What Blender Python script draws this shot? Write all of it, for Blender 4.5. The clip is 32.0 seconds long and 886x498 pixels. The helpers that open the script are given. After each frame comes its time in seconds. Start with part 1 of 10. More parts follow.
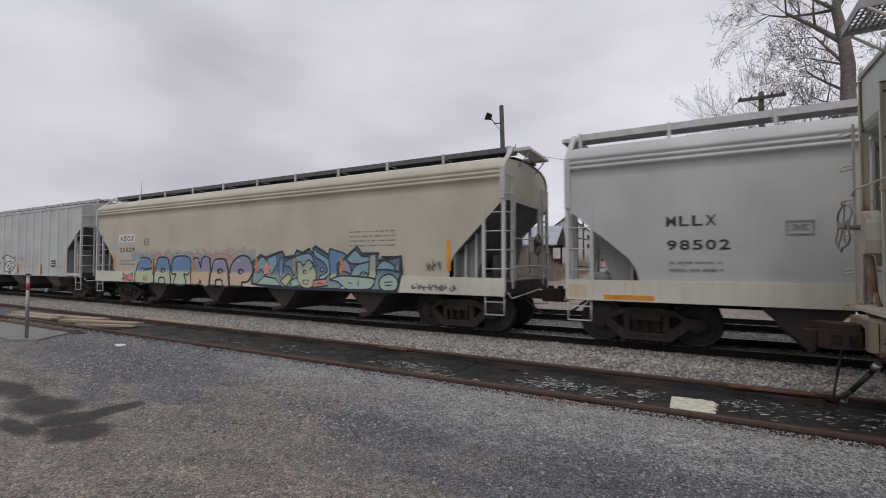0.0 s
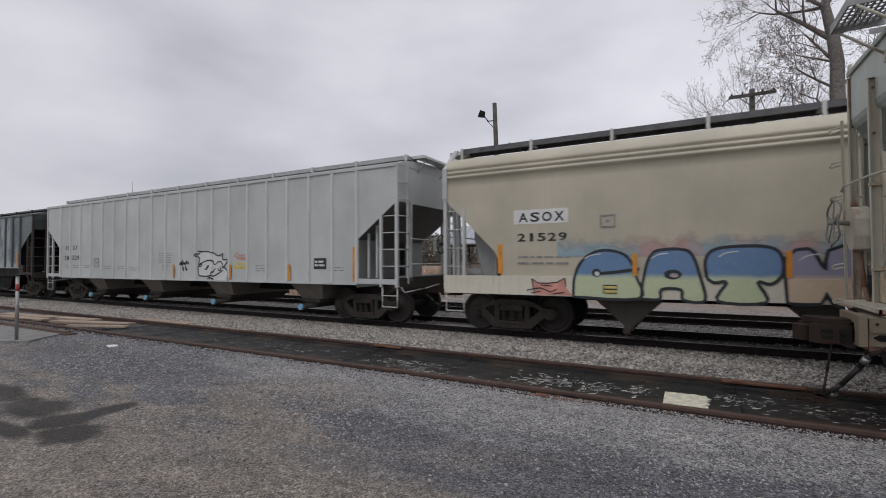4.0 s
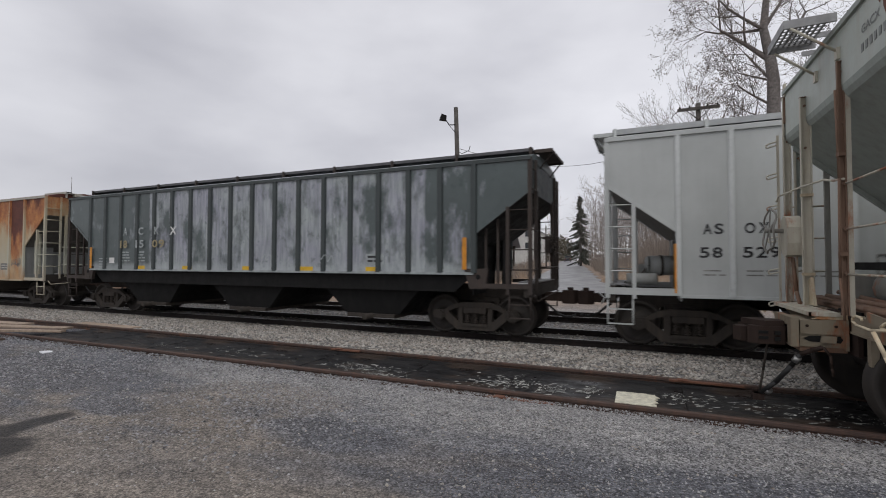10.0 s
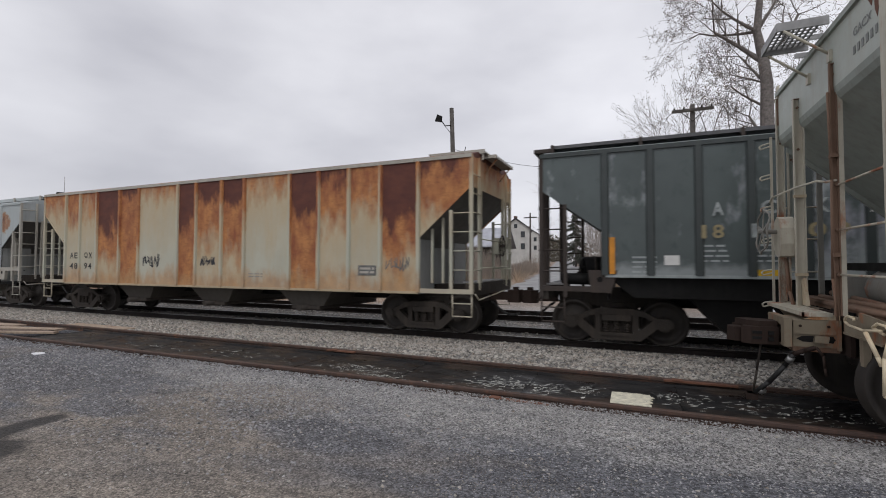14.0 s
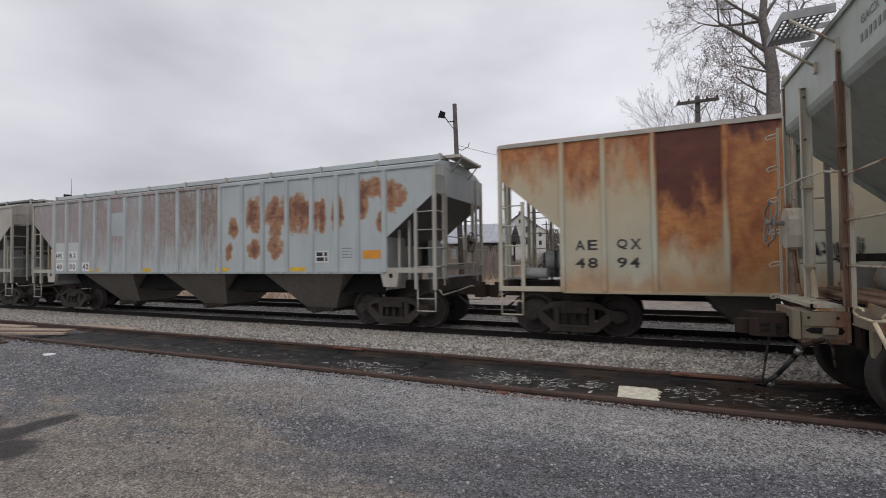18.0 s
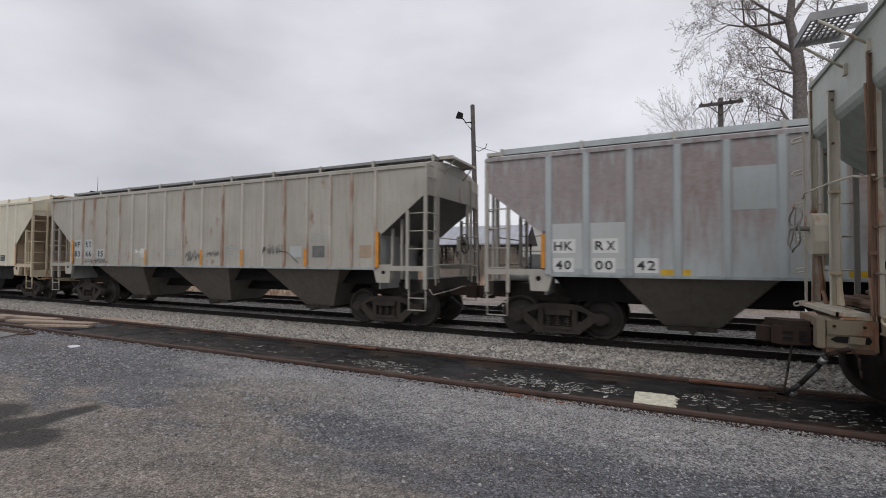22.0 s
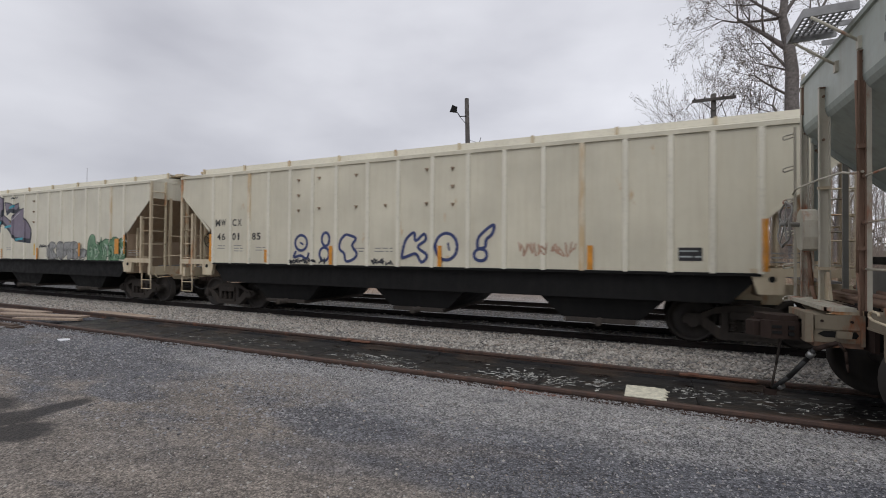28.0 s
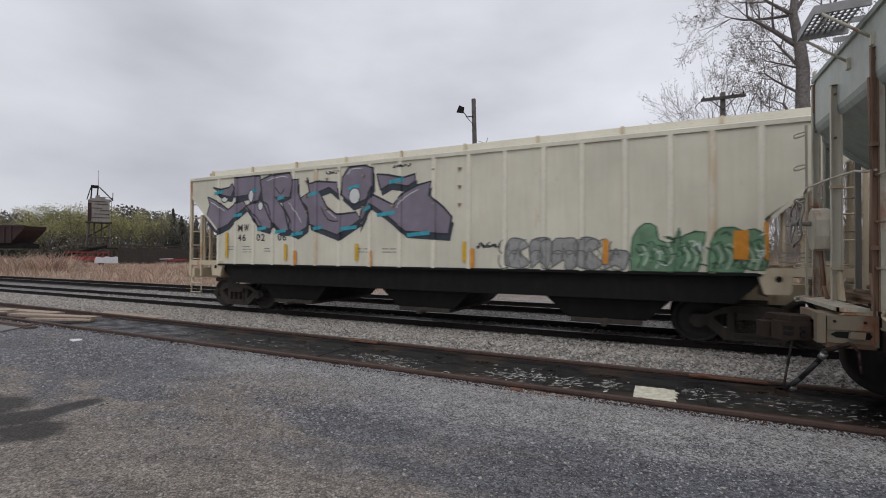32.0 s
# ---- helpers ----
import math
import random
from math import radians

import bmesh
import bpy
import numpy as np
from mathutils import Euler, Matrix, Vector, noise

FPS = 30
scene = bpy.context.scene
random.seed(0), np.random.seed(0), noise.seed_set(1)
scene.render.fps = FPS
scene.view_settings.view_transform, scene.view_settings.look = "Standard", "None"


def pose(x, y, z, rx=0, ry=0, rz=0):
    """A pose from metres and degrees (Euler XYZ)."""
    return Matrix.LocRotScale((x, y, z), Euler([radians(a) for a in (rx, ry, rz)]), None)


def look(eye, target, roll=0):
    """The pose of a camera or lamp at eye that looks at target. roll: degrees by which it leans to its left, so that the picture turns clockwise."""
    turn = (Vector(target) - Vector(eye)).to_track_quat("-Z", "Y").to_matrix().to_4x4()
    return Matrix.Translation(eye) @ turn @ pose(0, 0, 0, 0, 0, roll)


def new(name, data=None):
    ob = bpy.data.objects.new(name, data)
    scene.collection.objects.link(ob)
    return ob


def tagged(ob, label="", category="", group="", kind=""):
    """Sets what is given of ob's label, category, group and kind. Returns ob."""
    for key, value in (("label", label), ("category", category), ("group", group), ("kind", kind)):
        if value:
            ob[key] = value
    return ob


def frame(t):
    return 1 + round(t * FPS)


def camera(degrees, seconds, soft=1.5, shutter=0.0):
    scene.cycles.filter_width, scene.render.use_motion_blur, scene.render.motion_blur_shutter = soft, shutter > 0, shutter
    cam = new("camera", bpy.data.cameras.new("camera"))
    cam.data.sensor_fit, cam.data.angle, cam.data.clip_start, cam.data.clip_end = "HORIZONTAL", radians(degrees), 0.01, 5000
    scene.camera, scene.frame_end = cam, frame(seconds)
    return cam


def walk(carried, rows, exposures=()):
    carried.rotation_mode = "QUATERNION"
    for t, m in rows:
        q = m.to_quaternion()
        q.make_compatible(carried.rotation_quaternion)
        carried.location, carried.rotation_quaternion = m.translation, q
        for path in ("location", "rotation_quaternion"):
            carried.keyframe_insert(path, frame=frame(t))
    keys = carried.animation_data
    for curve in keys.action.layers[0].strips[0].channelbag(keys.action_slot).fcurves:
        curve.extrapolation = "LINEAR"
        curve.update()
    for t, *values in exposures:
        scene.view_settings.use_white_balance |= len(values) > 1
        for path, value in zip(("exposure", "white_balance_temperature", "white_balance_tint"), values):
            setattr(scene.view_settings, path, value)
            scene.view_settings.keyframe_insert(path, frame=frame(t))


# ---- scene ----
# Metres. x runs along the tracks (to the right), y across them, z = 0 is the head of the nearest track's rails.
EYE = 1.55
cam = camera(88.0, 32.0, soft=1.0, shutter=0.35)
# seconds, yaw, pitch, lean
TURNS = [
    (0, 29.26, 1.63, 0.02), (0.5, 29.05, 1.52, 0.10), (1, 28.91, 1.43, 0.10), (1.5, 28.93, 1.33, 0.00),
    (2, 28.87, 1.26, -0.12), (2.5, 28.87, 1.24, -0.24), (3, 28.82, 1.26, -0.29), (3.5, 28.70, 1.36, -0.29),
    (4, 28.53, 1.37, -0.36), (4.5, 28.28, 1.43, -0.14), (6.5, 26.72, 1.56, -0.13), (7, 26.29, 1.59, -0.27),
    (7.5, 26.03, 1.66, -0.42), (8, 25.73, 1.68, -0.39), (8.5, 25.45, 1.74, -0.26), (9, 24.92, 1.70, -0.13),
    (9.5, 24.32, 1.74, -0.01), (10, 23.55, 1.70, 0.08), (10.5, 22.83, 1.76, 0.09), (11, 21.96, 1.78, 0.13),
    (11.5, 21.90, 1.78, 0.11), (12, 22.33, 1.80, -0.03), (12.5, 23.24, 1.79, -0.06), (13, 23.01, 1.82, -0.05),
    (13.5, 22.94, 1.84, 0.03), (14, 23.01, 1.79, 0.07), (14.5, 23.16, 1.77, 0.09), (15, 23.23, 1.72, -0.10),
    (15.5, 23.78, 1.68, -0.37), (17.5, 23.88, 1.45, -0.67), (18, 23.65, 1.34, -0.73), (18.5, 24.61, 1.21, -0.74),
    (19, 24.96, 1.12, -0.71), (19.5, 25.74, 1.10, -0.77), (20, 25.32, 1.11, -0.84), (20.5, 24.72, 1.23, -0.77),
    (21, 24.86, 1.33, -0.42), (21.5, 25.24, 1.40, -0.09), (22, 25.59, 1.44, 0.21), (22.5, 25.63, 1.54, 0.44),
    (23, 25.22, 1.49, 0.39), (23.5, 25.36, 1.41, 0.21), (24, 25.07, 1.30, 0.06), (24.5, 25.03, 1.19, -0.04),
    (26.5, 25.12, 0.82, 0.20), (27, 24.64, 0.71, 0.22), (27.5, 24.50, 0.69, 0.35), (28, 24.78, 0.70, 0.42),
    (28.5, 24.88, 0.75, 0.46), (29, 24.96, 0.75, 0.45), (29.5, 25.27, 0.80, 0.59), (30, 25.18, 0.83, 0.59),
    (30.5, 25.35, 0.80, 0.53), (31, 25.54, 0.77, 0.58), (31.5, 25.48, 0.73, 0.47), (32, 25.68, 0.76, 0.29),
]
walk(cam, [(t, pose(0, 0, EYE, 90 + p, -r, y)) for t, y, p, r in TURNS],
     [(0, -0.02, 6480, 11), (4.5, -0.03, 6420, 11), (8, -0.02, 6500, 10), (10, 0.04, 6500, 10), (12, 0.13, 6500, 10), (15, 0.13, 6500, 10), (18, 0.09, 6500, 10), (21, 0.08, 6500, 10), (28, 0.05, 6420, 10),
      (32, 0.02, 6380, 10)])

# how far the train has rolled, metres
ROLLED = [
    (0, 0.00), (0.5, 2.08), (1, 4.14), (1.5, 6.18), (2, 8.33), (2.5, 10.34), (3, 12.37), (3.5, 14.39), (4, 16.32),
    (6.5, 26.31), (7, 28.38), (7.5, 30.40), (8, 32.40), (8.5, 34.42), (9, 36.46), (9.5, 38.50), (10, 40.49),
    (10.5, 42.61), (11, 44.65), (11.5, 46.70), (12, 48.74), (12.5, 50.77), (13, 52.70), (13.5, 54.83), (14, 56.90),
    (14.5, 58.80), (15, 60.87), (15.5, 62.96), (17.5, 71.30), (18, 73.38), (18.5, 75.49), (19, 77.59), (19.5, 79.68),
    (20, 81.79), (20.5, 83.88), (21, 86.02), (21.5, 88.16), (22, 90.41), (22.5, 92.57), (23, 94.70), (23.5, 96.83),
    (24, 98.95), (24.5, 101.06), (26.5, 109.53), (27, 111.65), (27.5, 113.80), (28, 115.95), (28.5, 118.09),
    (29, 120.25), (29.5, 122.40), (30, 124.60), (30.5, 126.78), (31, 128.96), (31.5, 131.13), (32, 133.45),
]

from mathutils.geometry import tessellate_polygon

# ---------------------------------------------------------------- world and light
world = bpy.data.worlds.new("overcast")
scene.world = world
world.use_nodes = True
wn, wl = world.node_tree.nodes, world.node_tree.links
wn.clear()
w_out = wn.new("ShaderNodeOutputWorld")
w_bg = wn.new("ShaderNodeBackground")
w_sky = wn.new("ShaderNodeTexSky")
w_sky.sky_type, w_sky.sun_disc = "NISHITA", False
w_sky.sun_elevation, w_sky.sun_rotation = radians(50), radians(200)
w_dim = wn.new("ShaderNodeMixRGB")
w_dim.blend_type = "MULTIPLY"
w_dim.inputs[0].default_value, w_dim.inputs[2].default_value = 1.0, (0.1, 0.1, 0.1, 1)
w_co = wn.new("ShaderNodeTexCoord")
w_map = wn.new("ShaderNodeMapping")
w_map.inputs["Scale"].default_value = (1.6, 1.6, 3.6)
w_n = wn.new("ShaderNodeTexNoise")
w_n.inputs["Scale"].default_value, w_n.inputs["Detail"].default_value = 1.5, 5.0
w_n.inputs["Roughness"].default_value = 0.45
w_ramp = wn.new("ShaderNodeValToRGB")
w_ramp.color_ramp.elements[0].position, w_ramp.color_ramp.elements[1].position = 0.3, 0.68
w_ramp.color_ramp.elements[0].color = (0.55, 0.55, 0.6, 1)
w_ramp.color_ramp.elements[1].color = (0.82, 0.82, 0.865, 1)
w_mix = wn.new("ShaderNodeMixRGB")
w_mix.inputs[0].default_value = 0.93
wl.new(w_sky.outputs[0], w_dim.inputs[1])
wl.new(w_co.outputs["Generated"], w_map.inputs[0])
wl.new(w_map.outputs[0], w_n.inputs["Vector"])
wl.new(w_n.outputs[0], w_ramp.inputs[0])
wl.new(w_dim.outputs[0], w_mix.inputs[1])
wl.new(w_ramp.outputs[0], w_mix.inputs[2])
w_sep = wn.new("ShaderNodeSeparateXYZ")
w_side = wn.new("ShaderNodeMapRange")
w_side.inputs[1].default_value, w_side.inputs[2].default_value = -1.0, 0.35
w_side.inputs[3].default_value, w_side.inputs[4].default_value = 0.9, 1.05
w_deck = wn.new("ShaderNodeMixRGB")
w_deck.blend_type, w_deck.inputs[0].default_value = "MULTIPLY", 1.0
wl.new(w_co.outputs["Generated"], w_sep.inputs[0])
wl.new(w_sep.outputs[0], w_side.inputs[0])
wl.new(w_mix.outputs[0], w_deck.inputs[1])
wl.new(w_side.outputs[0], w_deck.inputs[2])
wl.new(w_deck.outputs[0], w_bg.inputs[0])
wl.new(w_bg.outputs[0], w_out.inputs[0])
w_bg.inputs[1].default_value = 1.0

sun = new("sun", bpy.data.lights.new("sun", "SUN"))
sun.data.energy, sun.data.angle, sun.data.color = 0.7, radians(30), (1.0, 0.97, 0.93)
sun.matrix_world = look((0, 0, 60), (-12, 42, 0))


# ---------------------------------------------------------------- materials
class Tree_nodes:
    """A small wrapper that builds one material's nodes."""

    def __init__(self, name, rough=0.7, metal=0.0):
        self.m = bpy.data.materials.new(name)
        self.m.use_nodes = True
        self.n, self.l = self.m.node_tree.nodes, self.m.node_tree.links
        self.b = self.n["Principled BSDF"]
        self.b.inputs["Roughness"].default_value, self.b.inputs["Metallic"].default_value = rough, metal
        self.co = self.n.new("ShaderNodeTexCoord").outputs["Object"]

    def scaled(self, sx, sy, sz, off=(0, 0, 0)):
        mp = self.n.new("ShaderNodeMapping")
        mp.inputs["Scale"].default_value, mp.inputs["Location"].default_value = (sx, sy, sz), off
        self.l.new(self.co, mp.inputs[0])
        return mp.outputs[0]

    def noise(self, scale, detail=4.0, vec=None, rough=0.55):
        nd = self.n.new("ShaderNodeTexNoise")
        nd.inputs["Scale"].default_value, nd.inputs["Detail"].default_value = scale, detail
        nd.inputs["Roughness"].default_value = rough
        self.l.new(vec or self.co, nd.inputs["Vector"])
        return nd.outputs[0]

    def ramp(self, fac, lo, hi, a=(0, 0, 0), b=(1, 1, 1)):
        r = self.n.new("ShaderNodeValToRGB")
        e = r.color_ramp.elements
        e[0].position, e[1].position, e[0].color, e[1].color = lo, hi, (*a, 1), (*b, 1)
        self.l.new(fac, r.inputs[0])
        return r.outputs[0]

    def mix(self, fac, a, b, how="MIX"):
        x = self.n.new("ShaderNodeMixRGB")
        x.blend_type = how
        for sock, v in zip(x.inputs, (fac, a, b)):
            if isinstance(v, (int, float)):
                sock.default_value = v
            elif isinstance(v, tuple):
                sock.default_value = (*v, 1)
            else:
                self.l.new(v, sock)
        return x.outputs[0]

    def maths(self, op, a, b=0.0):
        x = self.n.new("ShaderNodeMath")
        x.operation = op
        for sock, v in zip(x.inputs, (a, b)):
            if isinstance(v, (int, float)):
                sock.default_value = v
            else:
                self.l.new(v, sock)
        return x.outputs[0]

    def cells(self, scale, vec=None):
        """Stone by stone: a random grey for each cell and the distance from its middle."""
        nd = self.n.new("ShaderNodeTexVoronoi")
        nd.inputs["Scale"].default_value = scale
        self.l.new(vec or self.co, nd.inputs["Vector"])
        sp = self.n.new("ShaderNodeSeparateColor")
        self.l.new(nd.outputs["Color"], sp.inputs[0])
        return sp.outputs[0], nd.outputs["Distance"]

    def spread(self):
        return self.n.new("ShaderNodeObjectInfo").outputs["Random"]

    def island(self):
        return self.n.new("ShaderNodeNewGeometry").outputs["Random Per Island"]

    def bump(self, h, strength=0.3, dist=0.02):
        x = self.n.new("ShaderNodeBump")
        x.inputs["Strength"].default_value, x.inputs["Distance"].default_value = strength, dist
        self.l.new(h, x.inputs["Height"])
        self.l.new(x.outputs[0], self.b.inputs["Normal"])

    def done(self, colour, rough=None):
        self.l.new(colour, self.b.inputs["Base Color"])
        if rough is not None:
            self.l.new(rough, self.b.inputs["Roughness"])
        return self.m


def plain(name, c, rough=0.6, metal=0.0, var=0.25, scale=6.0):
    k = Tree_nodes(name, rough, metal)
    dark, lite = tuple(v * (1 - var) for v in c), tuple(min(1, v * (1 + var)) for v in c)
    n1 = k.noise(scale, 5)
    col = k.ramp(n1, 0.3, 0.7, dark, lite)
    k.bump(k.noise(scale * 6, 3), 0.15, 0.01)
    return k.done(col)


def paint(name, c, rough=0.5, streak=0.3, streak_c=(0.16, 0.14, 0.11), rust=0.0, rust_c=(0.27, 0.085, 0.03),
          rust_d=(0.07, 0.025, 0.015), pale=0.0, pale_c=(0.5, 0.5, 0.48), off=0.0, tall=0.55, shine=0.5, fine=0.2):
    """Weathered car paint: large fading, vertical run-down streaks, fine grime and rust blooms."""
    k = Tree_nodes(name, rough)
    k.b.inputs["Specular IOR Level"].default_value = shine
    big = k.noise(0.7, 3, k.scaled(1, 1, 1, (off, 0, 0)))
    col = k.ramp(big, 0.3, 0.72, tuple(v * 0.84 for v in c), tuple(min(1, v * 1.1) for v in c))
    col = k.mix(k.maths("MULTIPLY", k.spread(), 0.12), col, tuple(v * 0.6 for v in c))
    if pale:
        pm = k.ramp(k.noise(1.2, 6, k.scaled(1.1, 1.1, 0.45, (off + 3, 0, 1)), 0.6), 0.62 - pale * 0.25, 0.8 - pale * 0.2)
        col = k.mix(k.maths("MULTIPLY", pm, 0.75), col, pale_c)
    st = k.ramp(k.noise(2.2, 6, k.scaled(4.5, 4.5, 0.3, (off, 0, 0)), 0.62), 0.46, 0.78)
    col = k.mix(k.maths("MULTIPLY", st, streak), col, streak_c)
    if rust:
        rm = k.noise(1.5, 9, k.scaled(1.5, 1.5, tall, (off + 7, 0, 2)), 0.68)
        m1 = k.ramp(rm, 0.66 - 0.24 * rust, 0.74 - 0.2 * rust)
        m2 = k.ramp(rm, 0.76 - 0.2 * rust, 0.86 - 0.18 * rust)
        rc = k.mix(m2, k.ramp(k.noise(9, 5), 0.3, 0.7, tuple(v * 0.7 for v in rust_c), tuple(v * 1.5 for v in rust_c)), rust_d)
        col = k.mix(k.maths("MULTIPLY", m1, 0.92), col, rc)
    gr = k.ramp(k.noise(14, 6), 0.5, 0.85)
    col = k.mix(k.maths("MULTIPLY", gr, fine), col, streak_c)
    k.bump(k.noise(3.5, 4), 0.12, 0.02)
    return k.done(col, k.ramp(k.noise(5, 4), 0.2, 0.8, (rough - 0.12,) * 3, (rough + 0.2,) * 3))


MAT = {}
MAT["grey_a"] = paint("light_grey_enamel", (0.5, 0.51, 0.495), 0.4, 0.08, fine=0.06)
MAT["tan_b"] = paint("tan_enamel", (0.52, 0.475, 0.37), 0.42, 0.08, fine=0.06)
MAT["white_b"] = paint("off_white_sill_paint", (0.64, 0.61, 0.51), 0.5, 0.25, (0.3, 0.2, 0.11), rust=0.22, rust_c=(0.4, 0.21, 0.09))
MAT["grey_c"] = paint("pale_grey_enamel", (0.505, 0.525, 0.512), 0.42, 0.08, fine=0.06)
MAT["green_rib"] = paint("dark_green_rib", (0.045, 0.056, 0.056), 0.5, 0.4, (0.075, 0.08, 0.078))


def chalked(name, base, chalk, dark, rows, off):
    """Old dark enamel gone chalky: pale bloom in soft upright clouds, heavier on some panels, with dark wet-looking spots."""
    k = Tree_nodes(name, 0.45)
    share, _, sep = along(k, 0, -8.2, 16.4, [(x, v, 0, 0) for x, v in rows])
    col = k.ramp(k.noise(0.9, 4, k.scaled(1, 1, 1, (off, 0, 0))), 0.3, 0.7, tuple(v * 0.8 for v in base), tuple(v * 1.15 for v in base))
    cl = k.noise(1.5, 7, k.scaled(1.5, 1.5, 0.75, (off, 4, 1)), 0.62)
    bloom = k.ramp(k.maths("ADD", cl, k.maths("MULTIPLY", k.maths("SUBTRACT", share, 0.5), 0.42)), 0.46, 0.62)
    runs = k.ramp(k.noise(3.4, 6, k.scaled(3.2, 3.2, 0.35, (off, 9, 0)), 0.65), 0.3, 0.66, (0.35, 0.35, 0.35), (1, 1, 1))
    col = k.mix(k.maths("MULTIPLY", k.maths("MULTIPLY", bloom, runs), 0.95), col, k.ramp(k.noise(1.2, 3, k.scaled(1, 1, 1, (off, 7, 5))), 0.35, 0.65, chalk, tuple(v * w for v, w in zip(chalk, (0.92, 0.86, 1.0)))))
    spots = k.ramp(k.noise(2.6, 8, k.scaled(1.6, 1.6, 1.1, (off + 2, 3, 3)), 0.68), 0.56, 0.68)
    col = k.mix(k.maths("MULTIPLY", spots, 0.72), col, dark)
    low_ = k.ramp(k.maths("DIVIDE", k.maths("ADD", sep.outputs[2], k.maths("MULTIPLY", k.noise(5, 6), 0.35)), 4.0), 0.42, 0.47, (1, 1, 1), (0, 0, 0))
    col = k.mix(k.maths("MULTIPLY", low_, 0.5), col, chalk)
    k.bump(k.noise(3.5, 4), 0.12, 0.02)
    return k.done(col, k.ramp(bloom, 0, 1, (0.38,) * 3, (0.6,) * 3))


def along(k, axis, at, span, rows):
    """A stepped value along one axis: rows of (start, red, green, blue)."""
    sep = k.n.new("ShaderNodeSeparateXYZ")
    k.l.new(k.co, sep.inputs[0])
    r = k.n.new("ShaderNodeValToRGB")
    r.color_ramp.interpolation = "CONSTANT"
    e = r.color_ramp.elements
    while len(e) < len(rows):
        e.new(0.5)
    for el, (x, *c) in zip(e, rows):
        el.position = (x - at) / span
    for el, (x, *c) in zip(e, rows):
        el.color = (*c, 1)
    k.l.new(k.maths("DIVIDE", k.maths("SUBTRACT", sep.outputs[axis], at), span), r.inputs[0])
    s2 = k.n.new("ShaderNodeSeparateColor")
    k.l.new(r.outputs[0], s2.inputs[0])
    return s2.outputs[0], s2.outputs[1], sep


def rust_run(name, base, rows, off, lighter=1.0, feet=0.8):
    """Rust that starts at the eave and runs down: dark red above, orange below it, tan stain, then bare paint at the foot.
    rows: (panel start, foot of the dark rust, foot of the orange rust)."""
    k = Tree_nodes(name, 0.68)
    zd, zo, sep = along(k, 0, -8.2, 16.4, [(x, d / 6, o / 6, 0) for x, d, o in rows])
    wob = k.maths("MULTIPLY", k.maths("SUBTRACT", k.noise(1.3, 5, k.scaled(2.2, 2.2, 0.8, (off, 0, 0)), 0.6), 0.5), 2.1)
    fray = k.maths("MULTIPLY", k.maths("SUBTRACT", k.noise(9, 6, k.scaled(1.5, 1.5, 0.5, (off, 2, 0)), 0.65), 0.5), 0.5)
    z = k.maths("ADD", sep.outputs[2], k.maths("ADD", wob, fray))
    z6 = k.maths("DIVIDE", z, 6.0)
    col = k.ramp(k.noise(0.9, 4, k.scaled(1, 1, 1, (off, 0, 0))), 0.3, 0.7, tuple(v * 0.9 * lighter for v in base), tuple(v * 1.08 * lighter for v in base))
    st = k.ramp(k.noise(1.7, 6, k.scaled(2.2, 2.2, 0.55, (off, 5, 0)), 0.64), 0.5, 0.72)
    col = k.mix(k.maths("MULTIPLY", st, 0.28), col, (0.46, 0.33, 0.17))
    over = k.maths("SUBTRACT", z6, zo)
    stain = k.ramp(k.maths("ADD", over, 0.4), 0.08, 0.4)
    col = k.mix(k.maths("MULTIPLY", stain, 0.6), col, (0.48, 0.32, 0.15))
    orange = k.ramp(k.noise(1.9, 6, k.scaled(1.6, 1.6, 0.8, (off, 1, 1)), 0.62), 0.36, 0.62, (0.25, 0.066, 0.024), (0.49, 0.2, 0.06))
    orange = k.mix(k.maths("MULTIPLY", k.ramp(k.noise(7, 6, k.scaled(1, 1, 2.2), 0.7), 0.48, 0.68), 0.55), orange, (0.17, 0.05, 0.022))
    col = k.mix(k.maths("MULTIPLY", k.ramp(k.maths("ADD", over, 0.3), 0.25, 0.37), 0.94), col, orange)
    foot = k.ramp(k.maths("DIVIDE", k.maths("ADD", sep.outputs[2], k.maths("MULTIPLY", k.noise(1.6, 6, k.scaled(1.5, 1.5, 0.6, (off, 0, 0)), 0.65), 1.5)), 3.0), 0.62, 0.76, (1, 1, 1), (0, 0, 0))
    col = k.mix(k.maths("MULTIPLY", foot, feet * 0.8), col, k.mix(0.35, orange, (0.48, 0.32, 0.12)))
    deep = k.ramp(k.noise(3, 5, k.scaled(1, 1, 1.5)), 0.3, 0.7, (0.078, 0.022, 0.016), (0.13, 0.038, 0.022))
    col = k.mix(k.ramp(k.maths("ADD", k.maths("SUBTRACT", z6, zd), 0.3), 0.275, 0.33), col, deep)
    k.bump(k.noise(12, 5), 0.2, 0.02)
    return k.done(col)


